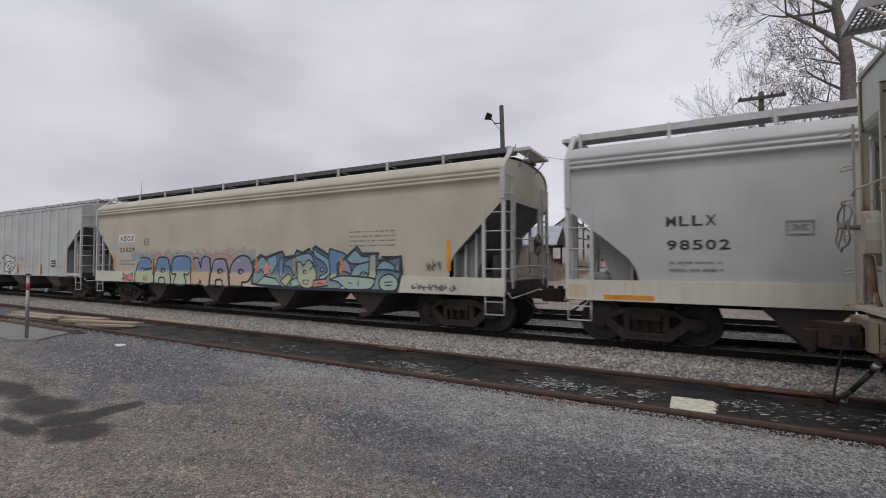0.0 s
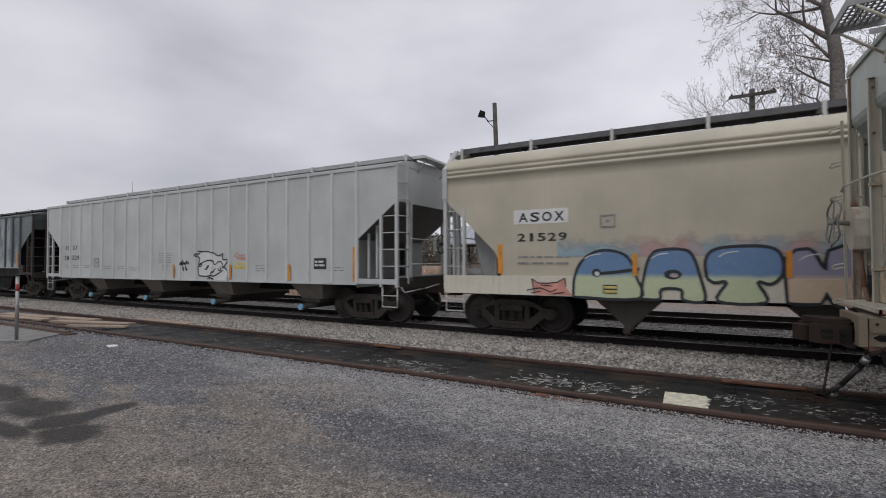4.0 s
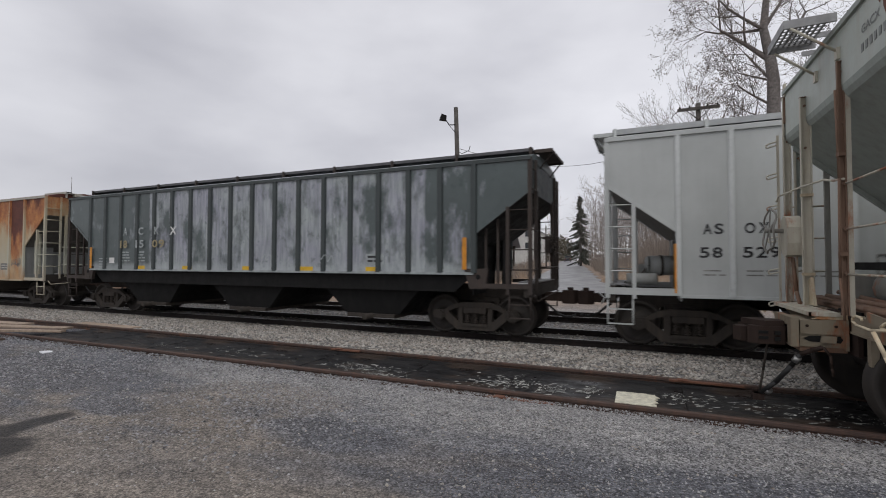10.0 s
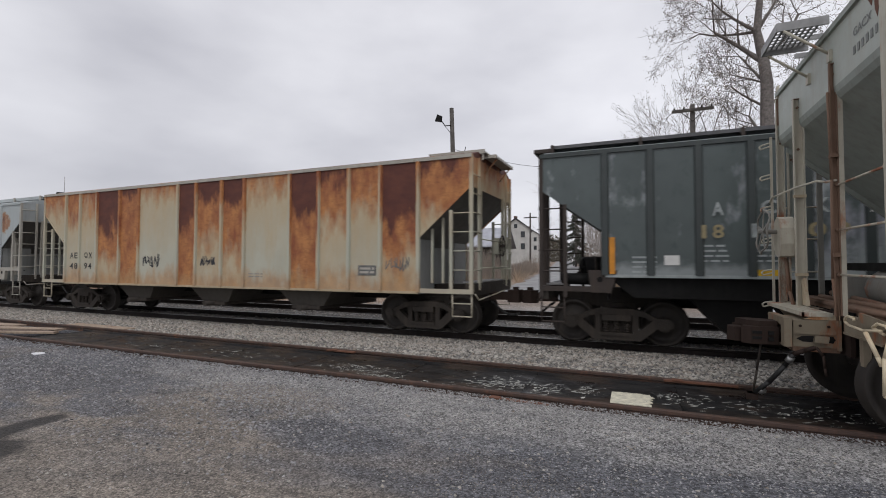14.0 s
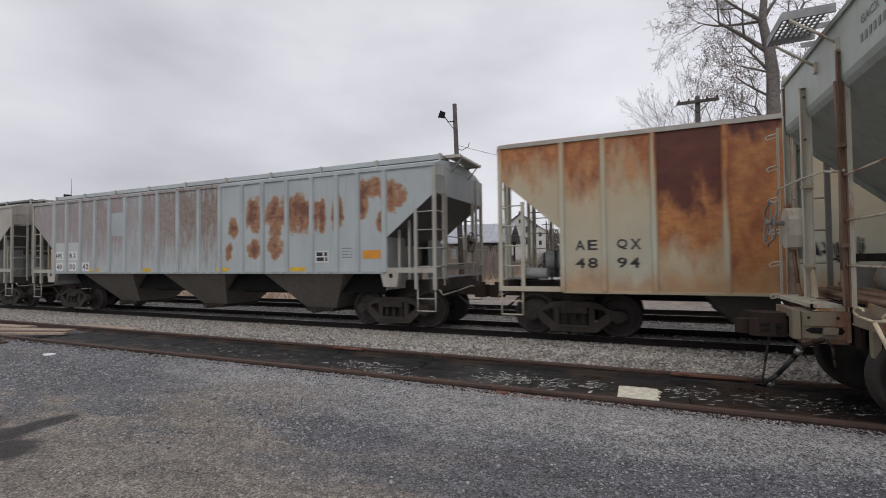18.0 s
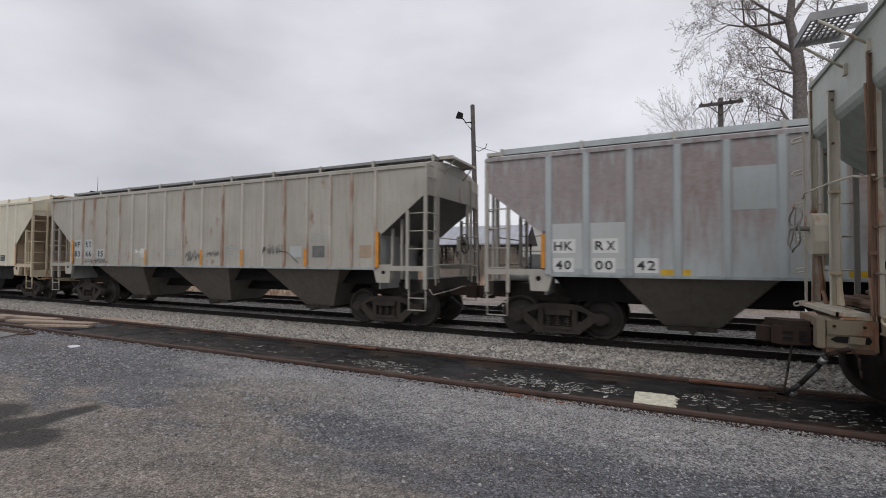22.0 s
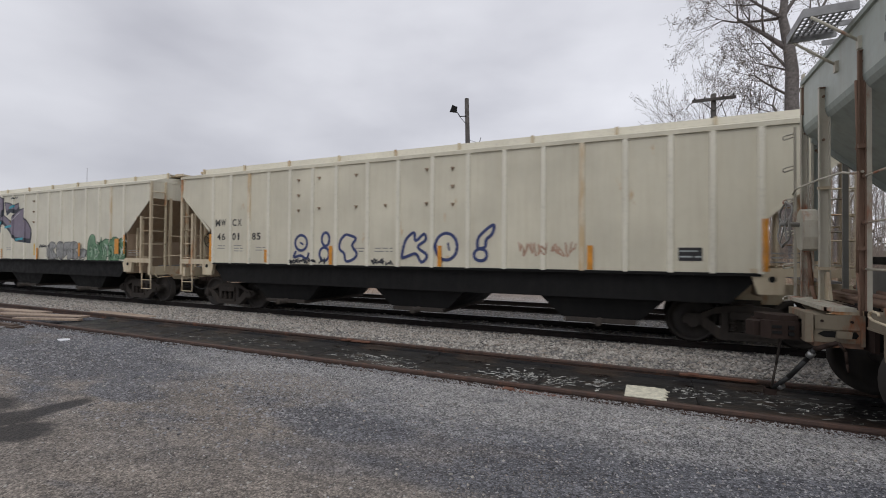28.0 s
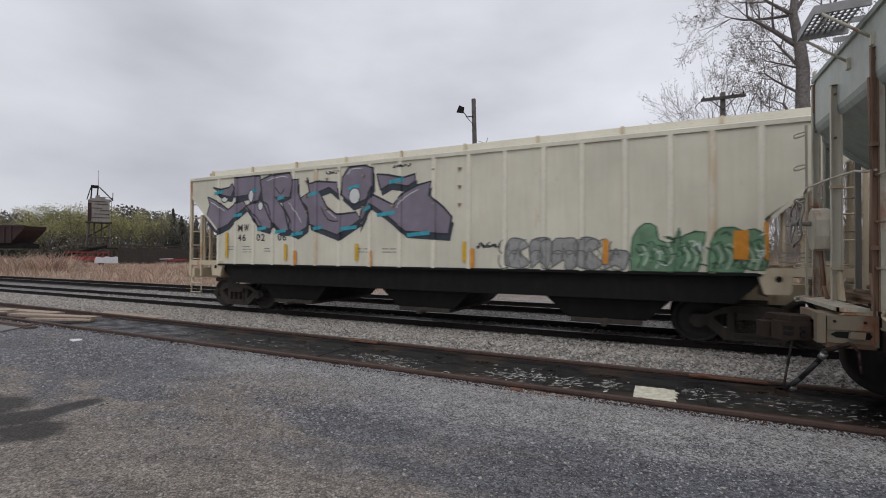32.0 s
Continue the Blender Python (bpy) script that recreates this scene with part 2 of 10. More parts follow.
D_ROWS = [(-8.2, 0.3), (-6.9, 0.22), (-5.3, 0.3), (-3.9, 0.72), (-3.0, 0.78), (-2.0, 0.7), (-1.1, 0.85), (0.0, 0.95), (0.9, 0.75), (1.8, 0.8), (2.7, 0.85), (3.6, 0.6), (4.5, 0.68), (5.6, 0.4), (6.6, 0.2)]
MAT["green_d"] = chalked("faded_dark_green", (0.085, 0.105, 0.105), (0.44, 0.475, 0.48), (0.055, 0.075, 0.072), D_ROWS, 0.0)
E_ROWS = [(-8.2, 5.6, 3.4), (-6.68, 5.6, 2.95), (-5.9, 5.6, 3.3), (-5.0, 2.75, 1.7), (-3.86, 3.75, 1.05), (-2.94, 5.6, 3.7), (-1.2, 2.75, 0.9), (-0.45, 3.55, 2.2),
          (0.56, 3.2, 1.9), (1.42, 5.6, 3.55), (2.98, 2.95, 1.1), (3.9, 3.6, 2.5), (4.8, 4.1, 3.0), (5.7, 2.65, 1.7), (6.64, 3.9, 2.6)]
MAT["olive_e"] = rust_run("faded_olive_with_rust", (0.47, 0.465, 0.38), E_ROWS, 1.0)
MAT["rib_e"] = rust_run("pale_rib_with_rust", (0.46, 0.47, 0.39), [(x, 5.6, min(4.0, o + 1.1)) for x, d, o in E_ROWS], 5.0)
MAT["frame_e"] = rust_run("pale_frame_with_rust", (0.46, 0.46, 0.38), [(-8.2, 5.6, 3.95), (0, 5.6, 3.95)], 9.0, feet=0.25)
MAT["rust_e"] = rust_run("rusty_end_sheet", (0.42, 0.4, 0.3), [(-8.2, 5.0, 3.75), (0, 5.0, 3.6)], 4.0, feet=0.4)


def blooming(name, base, fade_rows, blooms, off):
    """Blue-grey enamel: chalky mauve fading on some panels, rust blooms on others."""
    k = Tree_nodes(name, 0.58)
    fade, _, sep = along(k, 0, -8.3, 16.6, [(x, v, 0, 0) for x, v in fade_rows])
    x, z = sep.outputs[0], sep.outputs[2]
    col = k.ramp(k.noise(0.8, 4, k.scaled(1, 1, 1, (off, 0, 0))), 0.3, 0.7, tuple(v * 0.9 for v in base), tuple(v * 1.08 for v in base))
    st = k.ramp(k.noise(2.2, 6, k.scaled(4.5, 4.5, 0.3, (off, 0, 0)), 0.62), 0.5, 0.8)
    col = k.mix(k.maths("MULTIPLY", st, 0.3), col, (0.26, 0.2, 0.16))
    tall = k.maths("ADD", k.maths("DIVIDE", z, 4.0), k.maths("MULTIPLY", k.maths("SUBTRACT", k.noise(3.2, 7, k.scaled(2.6, 2.6, 0.4, (off, 3, 0)), 0.66), 0.5), 0.9))
    band = k.maths("MULTIPLY", k.ramp(tall, 0.34, 0.68), k.ramp(tall, 0.92, 1.08, (1, 1, 1), (0.45, 0.45, 0.45)))
    speck = k.ramp(k.noise(9, 6, k.scaled(1, 1, 1.6), 0.7), 0.35, 0.62)
    m = k.maths("MULTIPLY", k.maths("MULTIPLY", band, fade), k.maths("ADD", k.maths("MULTIPLY", speck, 0.3), 0.7))
    mauve = k.ramp(k.noise(3, 5, k.scaled(2, 2, 0.5)), 0.3, 0.7, (0.19, 0.112, 0.105), (0.3, 0.21, 0.2))
    brown = k.ramp(k.noise(4, 6, k.scaled(1.5, 1.5, 1.1), 0.65), 0.3, 0.7, (0.145, 0.098, 0.072), (0.27, 0.19, 0.15))
    col = k.mix(m, col, k.mix(k.ramp(k.maths("DIVIDE", k.maths("ADD", x, 4.0), 6.0), 0.25, 0.6), mauve, brown))
    field = None
    for bx, bz, rx, rz in blooms:
        u, v = k.maths("DIVIDE", k.maths("SUBTRACT", x, bx), rx), k.maths("DIVIDE", k.maths("SUBTRACT", z, bz), rz)
        d = k.maths("SUBTRACT", 1.0, k.maths("ADD", k.maths("MULTIPLY", u, u), k.maths("MULTIPLY", v, v)))
        field = d if field is None else k.maths("MAXIMUM", field, d)
    rag = k.maths("MULTIPLY", k.maths("SUBTRACT", k.noise(2.0, 5, k.scaled(1.5, 1.5, 1.2, (off, 0, 3)), 0.6), 0.5), 2.8)
    rag = k.maths("ADD", rag, k.maths("MULTIPLY", k.maths("SUBTRACT", k.noise(6, 5, k.scaled(0.8, 0.8, 2.0, (off, 0, 3)), 0.65), 0.5), 1.1))
    field = k.maths("ADD", k.maths("MAXIMUM", field, -1.2), rag)
    col = k.mix(k.maths("MULTIPLY", k.ramp(field, -0.35, 0.3), 0.6), col, (0.46, 0.4, 0.26))
    rc = k.ramp(k.noise(6, 6, None, 0.65), 0.32, 0.68, (0.19, 0.072, 0.036), (0.38, 0.18, 0.085))
    col = k.mix(k.maths("MULTIPLY", k.ramp(field, 0.0, 0.5), 0.93), col, rc)
    col = k.mix(k.maths("MULTIPLY", k.ramp(field, 0.75, 1.3), 0.8), col, (0.125, 0.05, 0.035))
    k.bump(k.noise(6, 5), 0.15, 0.02)
    return k.done(col)


F_FADE = [(-8.3, 0.75), (-4.4, 0.85), (-3.62, 0.8), (-2.82, 0.55), (-2.04, 0.85), (-1.26, 0.9), (-0.35, 0.95), (0.54, 1.0), (1.39, 0.0)]
F_BLOOM = [(3.82, 2.95, 0.42, 0.5), (4.6, 2.9, 0.4, 0.42), (1.87, 2.62, 0.22, 0.32), (1.75, 1.95, 0.17, 0.3), (2.67, 2.95, 0.34, 0.55), (2.67, 2.05, 0.3, 0.32), (3.42, 2.85, 0.4, 0.55), (3.42, 2.0, 0.3, 0.32), (4.22, 2.85, 0.44, 0.62),
           (4.97, 2.8, 0.13, 0.5), (5.42, 2.85, 0.2, 0.6), (6.17, 3.1, 0.2, 0.55), (6.47, 3.38, 0.32, 0.3), (6.97, 3.2, 0.42, 0.45), (6.72, 2.6, 0.16, 0.3)]
MAT["grey_f"] = paint("blue_grey_enamel", (0.42, 0.46, 0.465), 0.5, 0.25, (0.24, 0.19, 0.16), rust=0.05, rust_c=(0.3, 0.12, 0.05))
MAT["bloom_f"] = blooming("faded_blue_grey", (0.41, 0.45, 0.455), F_FADE, F_BLOOM, 2.0)


def ribbed(name, c, rust_c=(0.27, 0.13, 0.07), share=0.25):
    """A rib's paint: a little lighter than the sheets, and rust running down some of the ribs."""
    k = Tree_nodes(name, 0.5)
    col = k.ramp(k.noise(0.9, 3), 0.3, 0.7, tuple(v * 0.92 for v in c), tuple(min(1, v * 1.07) for v in c))
    run = k.ramp(k.noise(1.3, 7, k.scaled(3, 3, 0.5), 0.66), 0.42, 0.6)
    pick = k.ramp(k.spread(), 1 - share - 0.02, 1 - share)
    col = k.mix(k.maths("MULTIPLY", k.maths("MULTIPLY", run, pick), 0.75), col, rust_c)
    col = k.mix(k.maths("MULTIPLY", k.ramp(k.noise(16, 5), 0.52, 0.8), 0.3), col, tuple(v * 0.4 for v in c))
    return k.done(col)


MAT["rib_c"] = ribbed("pale_grey_rib", (0.55, 0.57, 0.56), share=0.0)
MAT["rib_g"] = ribbed("cream_grey_rib", (0.5, 0.475, 0.42), (0.26, 0.105, 0.05), 0.6)
MAT["rib_h"] = ribbed("cream_rib", (0.71, 0.675, 0.56), (0.5, 0.33, 0.14), 0.12)
MAT["grey_g"] = paint("weathered_cream_grey", (0.43, 0.41, 0.36), 0.55, 0.42, (0.22, 0.16, 0.11), rust=0.2, rust_c=(0.24, 0.12, 0.07))
MAT["cream_h"] = paint("cream_enamel", (0.66, 0.62, 0.49), 0.5, 0.18, (0.36, 0.28, 0.16), rust=0.08, rust_c=(0.45, 0.27, 0.1), fine=0.08)
MAT["cream_i"] = paint("cream_enamel_second", (0.68, 0.65, 0.53), 0.5, 0.2, (0.4, 0.31, 0.2), rust=0.08, rust_c=(0.45, 0.26, 0.1), off=11.0, fine=0.08)
MAT["rusty_cream"] = paint("rusty_cream_frame", (0.6, 0.52, 0.37), 0.6, 0.5, (0.34, 0.19, 0.09), rust=0.45, rust_c=(0.36, 0.16, 0.06))
# slope_dark, slope_pale: the recess's shading is put into the colour, besides grime.
MAT["slope_dark"] = paint("shaded_grimy_slope", (0.15, 0.145, 0.135), 0.65, 0.4, (0.07, 0.06, 0.05))
MAT["slope_pale"] = paint("shaded_dusty_pale_slope", (0.3, 0.31, 0.3), 0.6, 0.35, (0.14, 0.12, 0.1))
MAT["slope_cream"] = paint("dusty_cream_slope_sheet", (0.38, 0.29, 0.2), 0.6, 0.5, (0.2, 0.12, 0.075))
MAT["brown_frame"] = paint("sooty_brown_frame", (0.06, 0.05, 0.045), 0.65, 0.4, (0.1, 0.07, 0.055), shine=0.2)
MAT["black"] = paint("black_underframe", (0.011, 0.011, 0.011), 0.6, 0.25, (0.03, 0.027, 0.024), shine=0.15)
# Darker hopper coat than hopper_lit.
MAT["soot"] = paint("dark_hopper_paint", (0.085, 0.077, 0.067), 0.65, 0.4, (0.04, 0.035, 0.03), shine=0.15)
MAT["truck"] = paint("dusty_cast_steel", (0.048, 0.042, 0.037), 0.75, 0.45, (0.11, 0.085, 0.067), shine=0.2)
MAT["wheel"] = paint("wheel_steel", (0.036, 0.032, 0.029), 0.55, 0.5, (0.075, 0.06, 0.048), shine=0.25)
MAT["rail_rust"] = paint("rail_rust", (0.068, 0.042, 0.033), 0.7, 0.5, (0.15, 0.075, 0.045), rust=0.35, rust_c=(0.16, 0.07, 0.04), rust_d=(0.05, 0.03, 0.024), off=5)
MAT["rail_dark"] = paint("rail_brown", (0.018, 0.015, 0.014), 0.7, 0.3, (0.045, 0.03, 0.025), shine=0.15)
MAT["rail_head"] = plain("rail_head_steel", (0.3, 0.29, 0.28), 0.35, 0.7)
MAT["orange"] = plain("orange_reflector", (0.62, 0.25, 0.02), 0.4, var=0.2)
MAT["amber"] = plain("amber_reflector", (0.62, 0.38, 0.02), 0.4, var=0.2)
MAT["white"] = plain("white_stencil", (0.68, 0.68, 0.66), 0.55, var=0.1)
MAT["ink"] = plain("black_stencil", (0.02, 0.02, 0.022), 0.55, var=0.3)
MAT["ink_grey"] = plain("faded_stencil", (0.14, 0.14, 0.135), 0.6, var=0.25)
MAT["ink_faint"] = plain("worn_stencil", (0.24, 0.235, 0.22), 0.6, var=0.35, scale=9)
# Serves the stencils and, on some side sills, a painted-in highlight.
MAT["ink_pale"] = plain("pale_stencil_and_sill_highlight", (0.33, 0.36, 0.36), 0.6, var=0.25)
MAT["gold"] = plain("tan_stencil", (0.3, 0.25, 0.14), 0.6, var=0.2)
MAT["board"] = plain("galvanised_grating", (0.25, 0.25, 0.25), 0.5, 0.4)
MAT["board_dark"] = plain("dark_grating", (0.1, 0.1, 0.105), 0.6, 0.2)
MAT["rubber"] = plain("black_rubber", (0.018, 0.018, 0.018), 0.6)
MAT["steel"] = plain("bare_steel", (0.35, 0.35, 0.34), 0.4, 0.7)
MAT["coupler"] = paint("rusty_coupler_steel", (0.035, 0.024, 0.02), 0.75, 0.4, (0.06, 0.038, 0.03), shine=0.15)
MAT["pole"] = plain("grey_weathered_pole", (0.085, 0.077, 0.07), 0.9, var=0.3, scale=3)
MAT["bark"] = plain("grey_bark", (0.17, 0.153, 0.143), 0.95, var=0.35, scale=8)
MAT["twig"] = plain("twig_bark", (0.17, 0.15, 0.14), 0.95, var=0.3, scale=8)
MAT["bud"] = plain("dry_buds", (0.2, 0.165, 0.13), 0.9, var=0.4)
MAT["glass"] = plain("window_glass", (0.03, 0.035, 0.04), 0.1)


def two_tone(name, low, high, z0, z1):
    """Spray paint that fades from one colour at the bottom to another at the top."""
    k = Tree_nodes(name, 0.55)
    sep = k.n.new("ShaderNodeSeparateXYZ")
    k.l.new(k.co, sep.inputs[0])
    f = k.maths("DIVIDE", k.maths("SUBTRACT", sep.outputs[2], z0), z1 - z0)
    f = k.maths("ADD", f, k.maths("MULTIPLY", k.maths("SUBTRACT", k.noise(3, 4), 0.5), 0.3))
    col = k.ramp(f, 0.35, 0.65, low, high)
    return k.done(k.mix(k.maths("MULTIPLY", k.ramp(k.noise(11, 4), 0.4, 0.8), 0.25), col, tuple(v * 0.6 for v in low)))


MAT["spray_blue"] = two_tone("blue_over_green_spray", (0.5, 0.56, 0.36), (0.12, 0.22, 0.4), 1.15, 1.5)
MAT["spray_lilac"] = two_tone("lilac_over_pink_spray", (0.6, 0.46, 0.33), (0.27, 0.26, 0.36), 1.15, 1.5)
MAT["spray_teal"] = two_tone("teal_over_green_spray", (0.4, 0.52, 0.44), (0.22, 0.34, 0.42), 1.05, 1.6)
MAT["spray_deep"] = two_tone("slate_over_sea_green_spray", (0.25, 0.36, 0.33), (0.1, 0.17, 0.24), 1.05, 1.6)
MAT["spray_pear"] = two_tone("pale_green_spray", (0.5, 0.54, 0.36), (0.33, 0.38, 0.28), 1.05, 1.7)
def haze_spray():
    """Thin overspray, blue and rose in turn, that thins out upwards."""
    k = Tree_nodes("thin_blue_and_rose_overspray", 0.6)
    sep = k.n.new("ShaderNodeSeparateXYZ")
    k.l.new(k.co, sep.inputs[0])
    col = k.mix(k.ramp(k.noise(1.1, 2, k.scaled(1, 1, 0.5, (3, 0, 0))), 0.44, 0.56), (0.3, 0.43, 0.5), (0.52, 0.34, 0.33))
    up = k.maths("DIVIDE", k.maths("SUBTRACT", 2.12, sep.outputs[2]), 0.36)
    thick = k.maths("SUBTRACT", k.maths("ADD", up, k.maths("MULTIPLY", k.noise(3.2, 4, k.scaled(1, 1, 1.4), 0.6), 1.5)), 0.85)
    k.l.new(k.ramp(thick, 0.0, 0.75, (0, 0, 0), (0.75, 0.75, 0.75)), k.b.inputs["Alpha"])
    return k.done(col)


MAT["spray_haze"] = haze_spray()
MAT["spray_black"] = plain("black_spray", (0.02, 0.022, 0.03), 0.5)
MAT["spray_navy"] = plain("navy_spray", (0.03, 0.045, 0.14), 0.5)
MAT["spray_purple"] = plain("grey_purple_spray", (0.2, 0.17, 0.215), 0.55, var=0.18, scale=2)
MAT["spray_cyan"] = plain("cyan_spray", (0.04, 0.32, 0.4), 0.55)
MAT["spray_silver"] = plain("silver_spray", (0.3, 0.3, 0.29), 0.5, var=0.2)
MAT["spray_green"] = plain("green_spray", (0.15, 0.27, 0.16), 0.6, var=0.4, scale=3)
MAT["spray_white"] = plain("white_spray", (0.62, 0.63, 0.62), 0.55, var=0.08)
MAT["spray_pink"] = plain("pink_spray", (0.6, 0.27, 0.22), 0.55)
MAT["spray_ink"] = plain("blue_black_spray", (0.028, 0.036, 0.05), 0.55, var=0.3)
MAT["spray_faint"] = plain("worn_red_spray", (0.42, 0.27, 0.19), 0.6, var=0.2)
MAT["spray_moss"] = plain("dark_green_spray", (0.035, 0.1, 0.05), 0.6, var=0.3)
MAT["spray_mint"] = plain("mint_spray", (0.4, 0.5, 0.38), 0.6, var=0.2)
# Lighter hopper coat: light on the sloping faces is put in, besides dust.
MAT["hopper_lit"] = paint("lit_dusty_grey_brown_hopper", (0.19, 0.172, 0.148), 0.65, 0.5, (0.08, 0.068, 0.057), shine=0.2)
MAT["spray_yellow"] = plain("yellow_spray", (0.55, 0.45, 0.14), 0.55)


# ---------------------------------------------------------------- mesh building
class Mesh:
    def __init__(self):
        self.v, self.f, self.s = [], [], []

    def add(self, verts, faces, smooth=False):
        o = len(self.v)
        self.v += [tuple(p) for p in verts]
        self.f += [tuple(i + o for i in f) for f in faces]
        self.s += [smooth] * len(faces)
        return self

    def box(self, x0, x1, y0, y1, z0, z1):
        return self.add([(x0, y0, z0), (x1, y0, z0), (x1, y1, z0), (x0, y1, z0), (x0, y0, z1), (x1, y0, z1), (x1, y1, z1), (x0, y1, z1)],
                        [(3, 2, 1, 0), (4, 5, 6, 7), (0, 1, 5, 4), (1, 2, 6, 5), (2, 3, 7, 6), (3, 0, 4, 7)])

    def prism(self, pts, axis, a, b):
        n = len(pts)
        put = {"x": lambda u, v, w: (w, u, v), "y": lambda u, v, w: (u, w, v), "z": lambda u, v, w: (u, v, w)}[axis]
        vs = [put(u, v, a) for u, v in pts] + [put(u, v, b) for u, v in pts]
        fs = [tuple(range(n)), tuple(range(2 * n - 1, n - 1, -1))] + [(i, (i + 1) % n, n + (i + 1) % n, n + i) for i in range(n)]
        return self.add(vs, fs)

    def tube(self, p, q, r, n=8, r2=None, caps=True):
        p, q = Vector(p), Vector(q)
        d = (q - p).normalized()
        s = d.orthogonal().normalized()
        t = d.cross(s)
        r2 = r if r2 is None else r2
        ring = [(math.cos(2 * math.pi * i / n), math.sin(2 * math.pi * i / n)) for i in range(n)]
        vs = [p + (s * c + t * e) * r for c, e in ring] + [q + (s * c + t * e) * r2 for c, e in ring]
        self.add(vs, [(i, (i + 1) % n, n + (i + 1) % n, n + i) for i in range(n)], True)
        if caps:
            o = len(self.v) - 2 * n
            self.f += [tuple(o + i for i in range(n - 1, -1, -1)), tuple(o + n + i for i in range(n))]
            self.s += [False, False]
        return self

    def path(self, pts, r, n=6):
        for a, b in zip(pts, pts[1:]):
            self.tube(a, b, r, n)
        return self

    def lathe(self, prof, centre, axis="y", n=28):
        """prof: (radius, along) pairs."""
        vs, fs, m = [], [], len(prof)
        for i in range(n):
            c, s = math.cos(2 * math.pi * i / n), math.sin(2 * math.pi * i / n)
            for r, a in prof:
                p = {"y": (r * c, a, r * s), "x": (a, r * c, r * s), "z": (r * c, r * s, a)}[axis]
                vs.append(tuple(p[k] + centre[k] for k in range(3)))
        for i in range(n):
            j = (i + 1) % n
            fs += [(i * m + k, j * m + k, j * m + k + 1, i * m + k + 1) for k in range(m - 1)]
        return self.add(vs, fs, True)


def part(name, mesh, material, parent=None, label="", fix=True):
    me = bpy.data.meshes.new(name)
    me.from_pydata(mesh.v, [], mesh.f)
    me.polygons.foreach_set("use_smooth", mesh.s)
    if fix and len(mesh.f) < 4000:
        bm = bmesh.new()
        bm.from_mesh(me)
        bmesh.ops.recalc_face_normals(bm, faces=bm.faces)
        bm.to_mesh(me)
        bm.free()
    me.materials.append(MAT[material] if isinstance(material, str) else material)
    ob = new(name, me)
    if parent:
        ob.parent = parent
    if label:
        ob["label"] = label
    return ob


def thing(name, label, category, where=None, group=""):
    ob = new(name)
    ob.empty_display_size = 0.3
    if where is not None:
        ob.matrix_basis = where
    return tagged(ob, label, category, group)


def cloud(name, verts, faces, material, kind="stuff", label="", category=""):
    """One large mesh out of arrays."""
    me = bpy.data.meshes.new(name)
    verts, faces = np.asarray(verts, np.float32), np.asarray(faces, np.int32)
    k = faces.shape[1]
    me.vertices.add(len(verts))
    me.vertices.foreach_set("co", verts.ravel())
    me.loops.add(faces.size)
    me.loops.foreach_set("vertex_index", faces.ravel())
    me.polygons.add(len(faces))
    me.polygons.foreach_set("loop_start", np.arange(0, faces.size, k, dtype=np.int32))
    me.update(calc_edges=True)
    me.materials.append(MAT[material])
    return tagged(new(name, me), label, category, "", kind)


# lettering: all of it is turned into meshes at once
WORDS = ("MLLX 98502 ASOX 21529 AS OX 58 529 A C K X 18 15 09 HK RX 40 00 42 WF RX 83 66 5 MW CX 46 01 85 02 06 "
         "AE QX 48 94 GACX").split()
FONT = {}
for word in sorted(set(WORDS) | set("".join(WORDS))):
    cu = bpy.data.curves.new("word", "FONT")
    cu.body, cu.resolution_u, cu.offset = word, 3, 0.022
    FONT[word] = new("word", cu)
bpy.context.view_layer.update()
graph = bpy.context.evaluated_depsgraph_get()
for word, ob in list(FONT.items()):
    me = bpy.data.meshes.new_from_object(ob.evaluated_get(graph))
    FONT[word] = ([tuple(v.co) for v in me.vertices], [tuple(p.vertices) for p in me.polygons])
    cu = ob.data
    bpy.data.objects.remove(ob)
    bpy.data.curves.remove(cu)
    bpy.data.meshes.remove(me)


def letter(parent, word, x0, x1, z0, z1, y, material="ink", name="lettering"):
    """A painted word on a car's near side, between x0 and x1 and from z0 up to z1."""
    n = len(word)
    pitch = (x1 - x0) / (n - 0.2)
    m = Mesh()
    for i, ch in enumerate(word):
        vs, fs = FONT[ch]
        a = np.array(vs)
        lo, hi = a.min(0), a.max(0)
        w = pitch * 0.8 if n > 1 else x1 - x0
        at = x0 + i * pitch
        if ch == "1":
            at, w = at + w * 0.3, w * 0.42
        m.add([(at + (p[0] - lo[0]) / (hi[0] - lo[0]) * w, y, z0 + (p[1] - lo[1]) / (hi[1] - lo[1]) * (z1 - z0)) for p in vs], fs)
    return part(name, m, material, parent, fix=False)


# ---------------------------------------------------------------- ground, tracks
Y1, Y2, Y3 = 6.2, 11.0, 15.2
Z2, Z3 = -0.1, -0.1


def smooth(a, b, v):
    t = np.clip((v - a) / (b - a), 0, 1)
    return t * t * (3 - 2 * t)


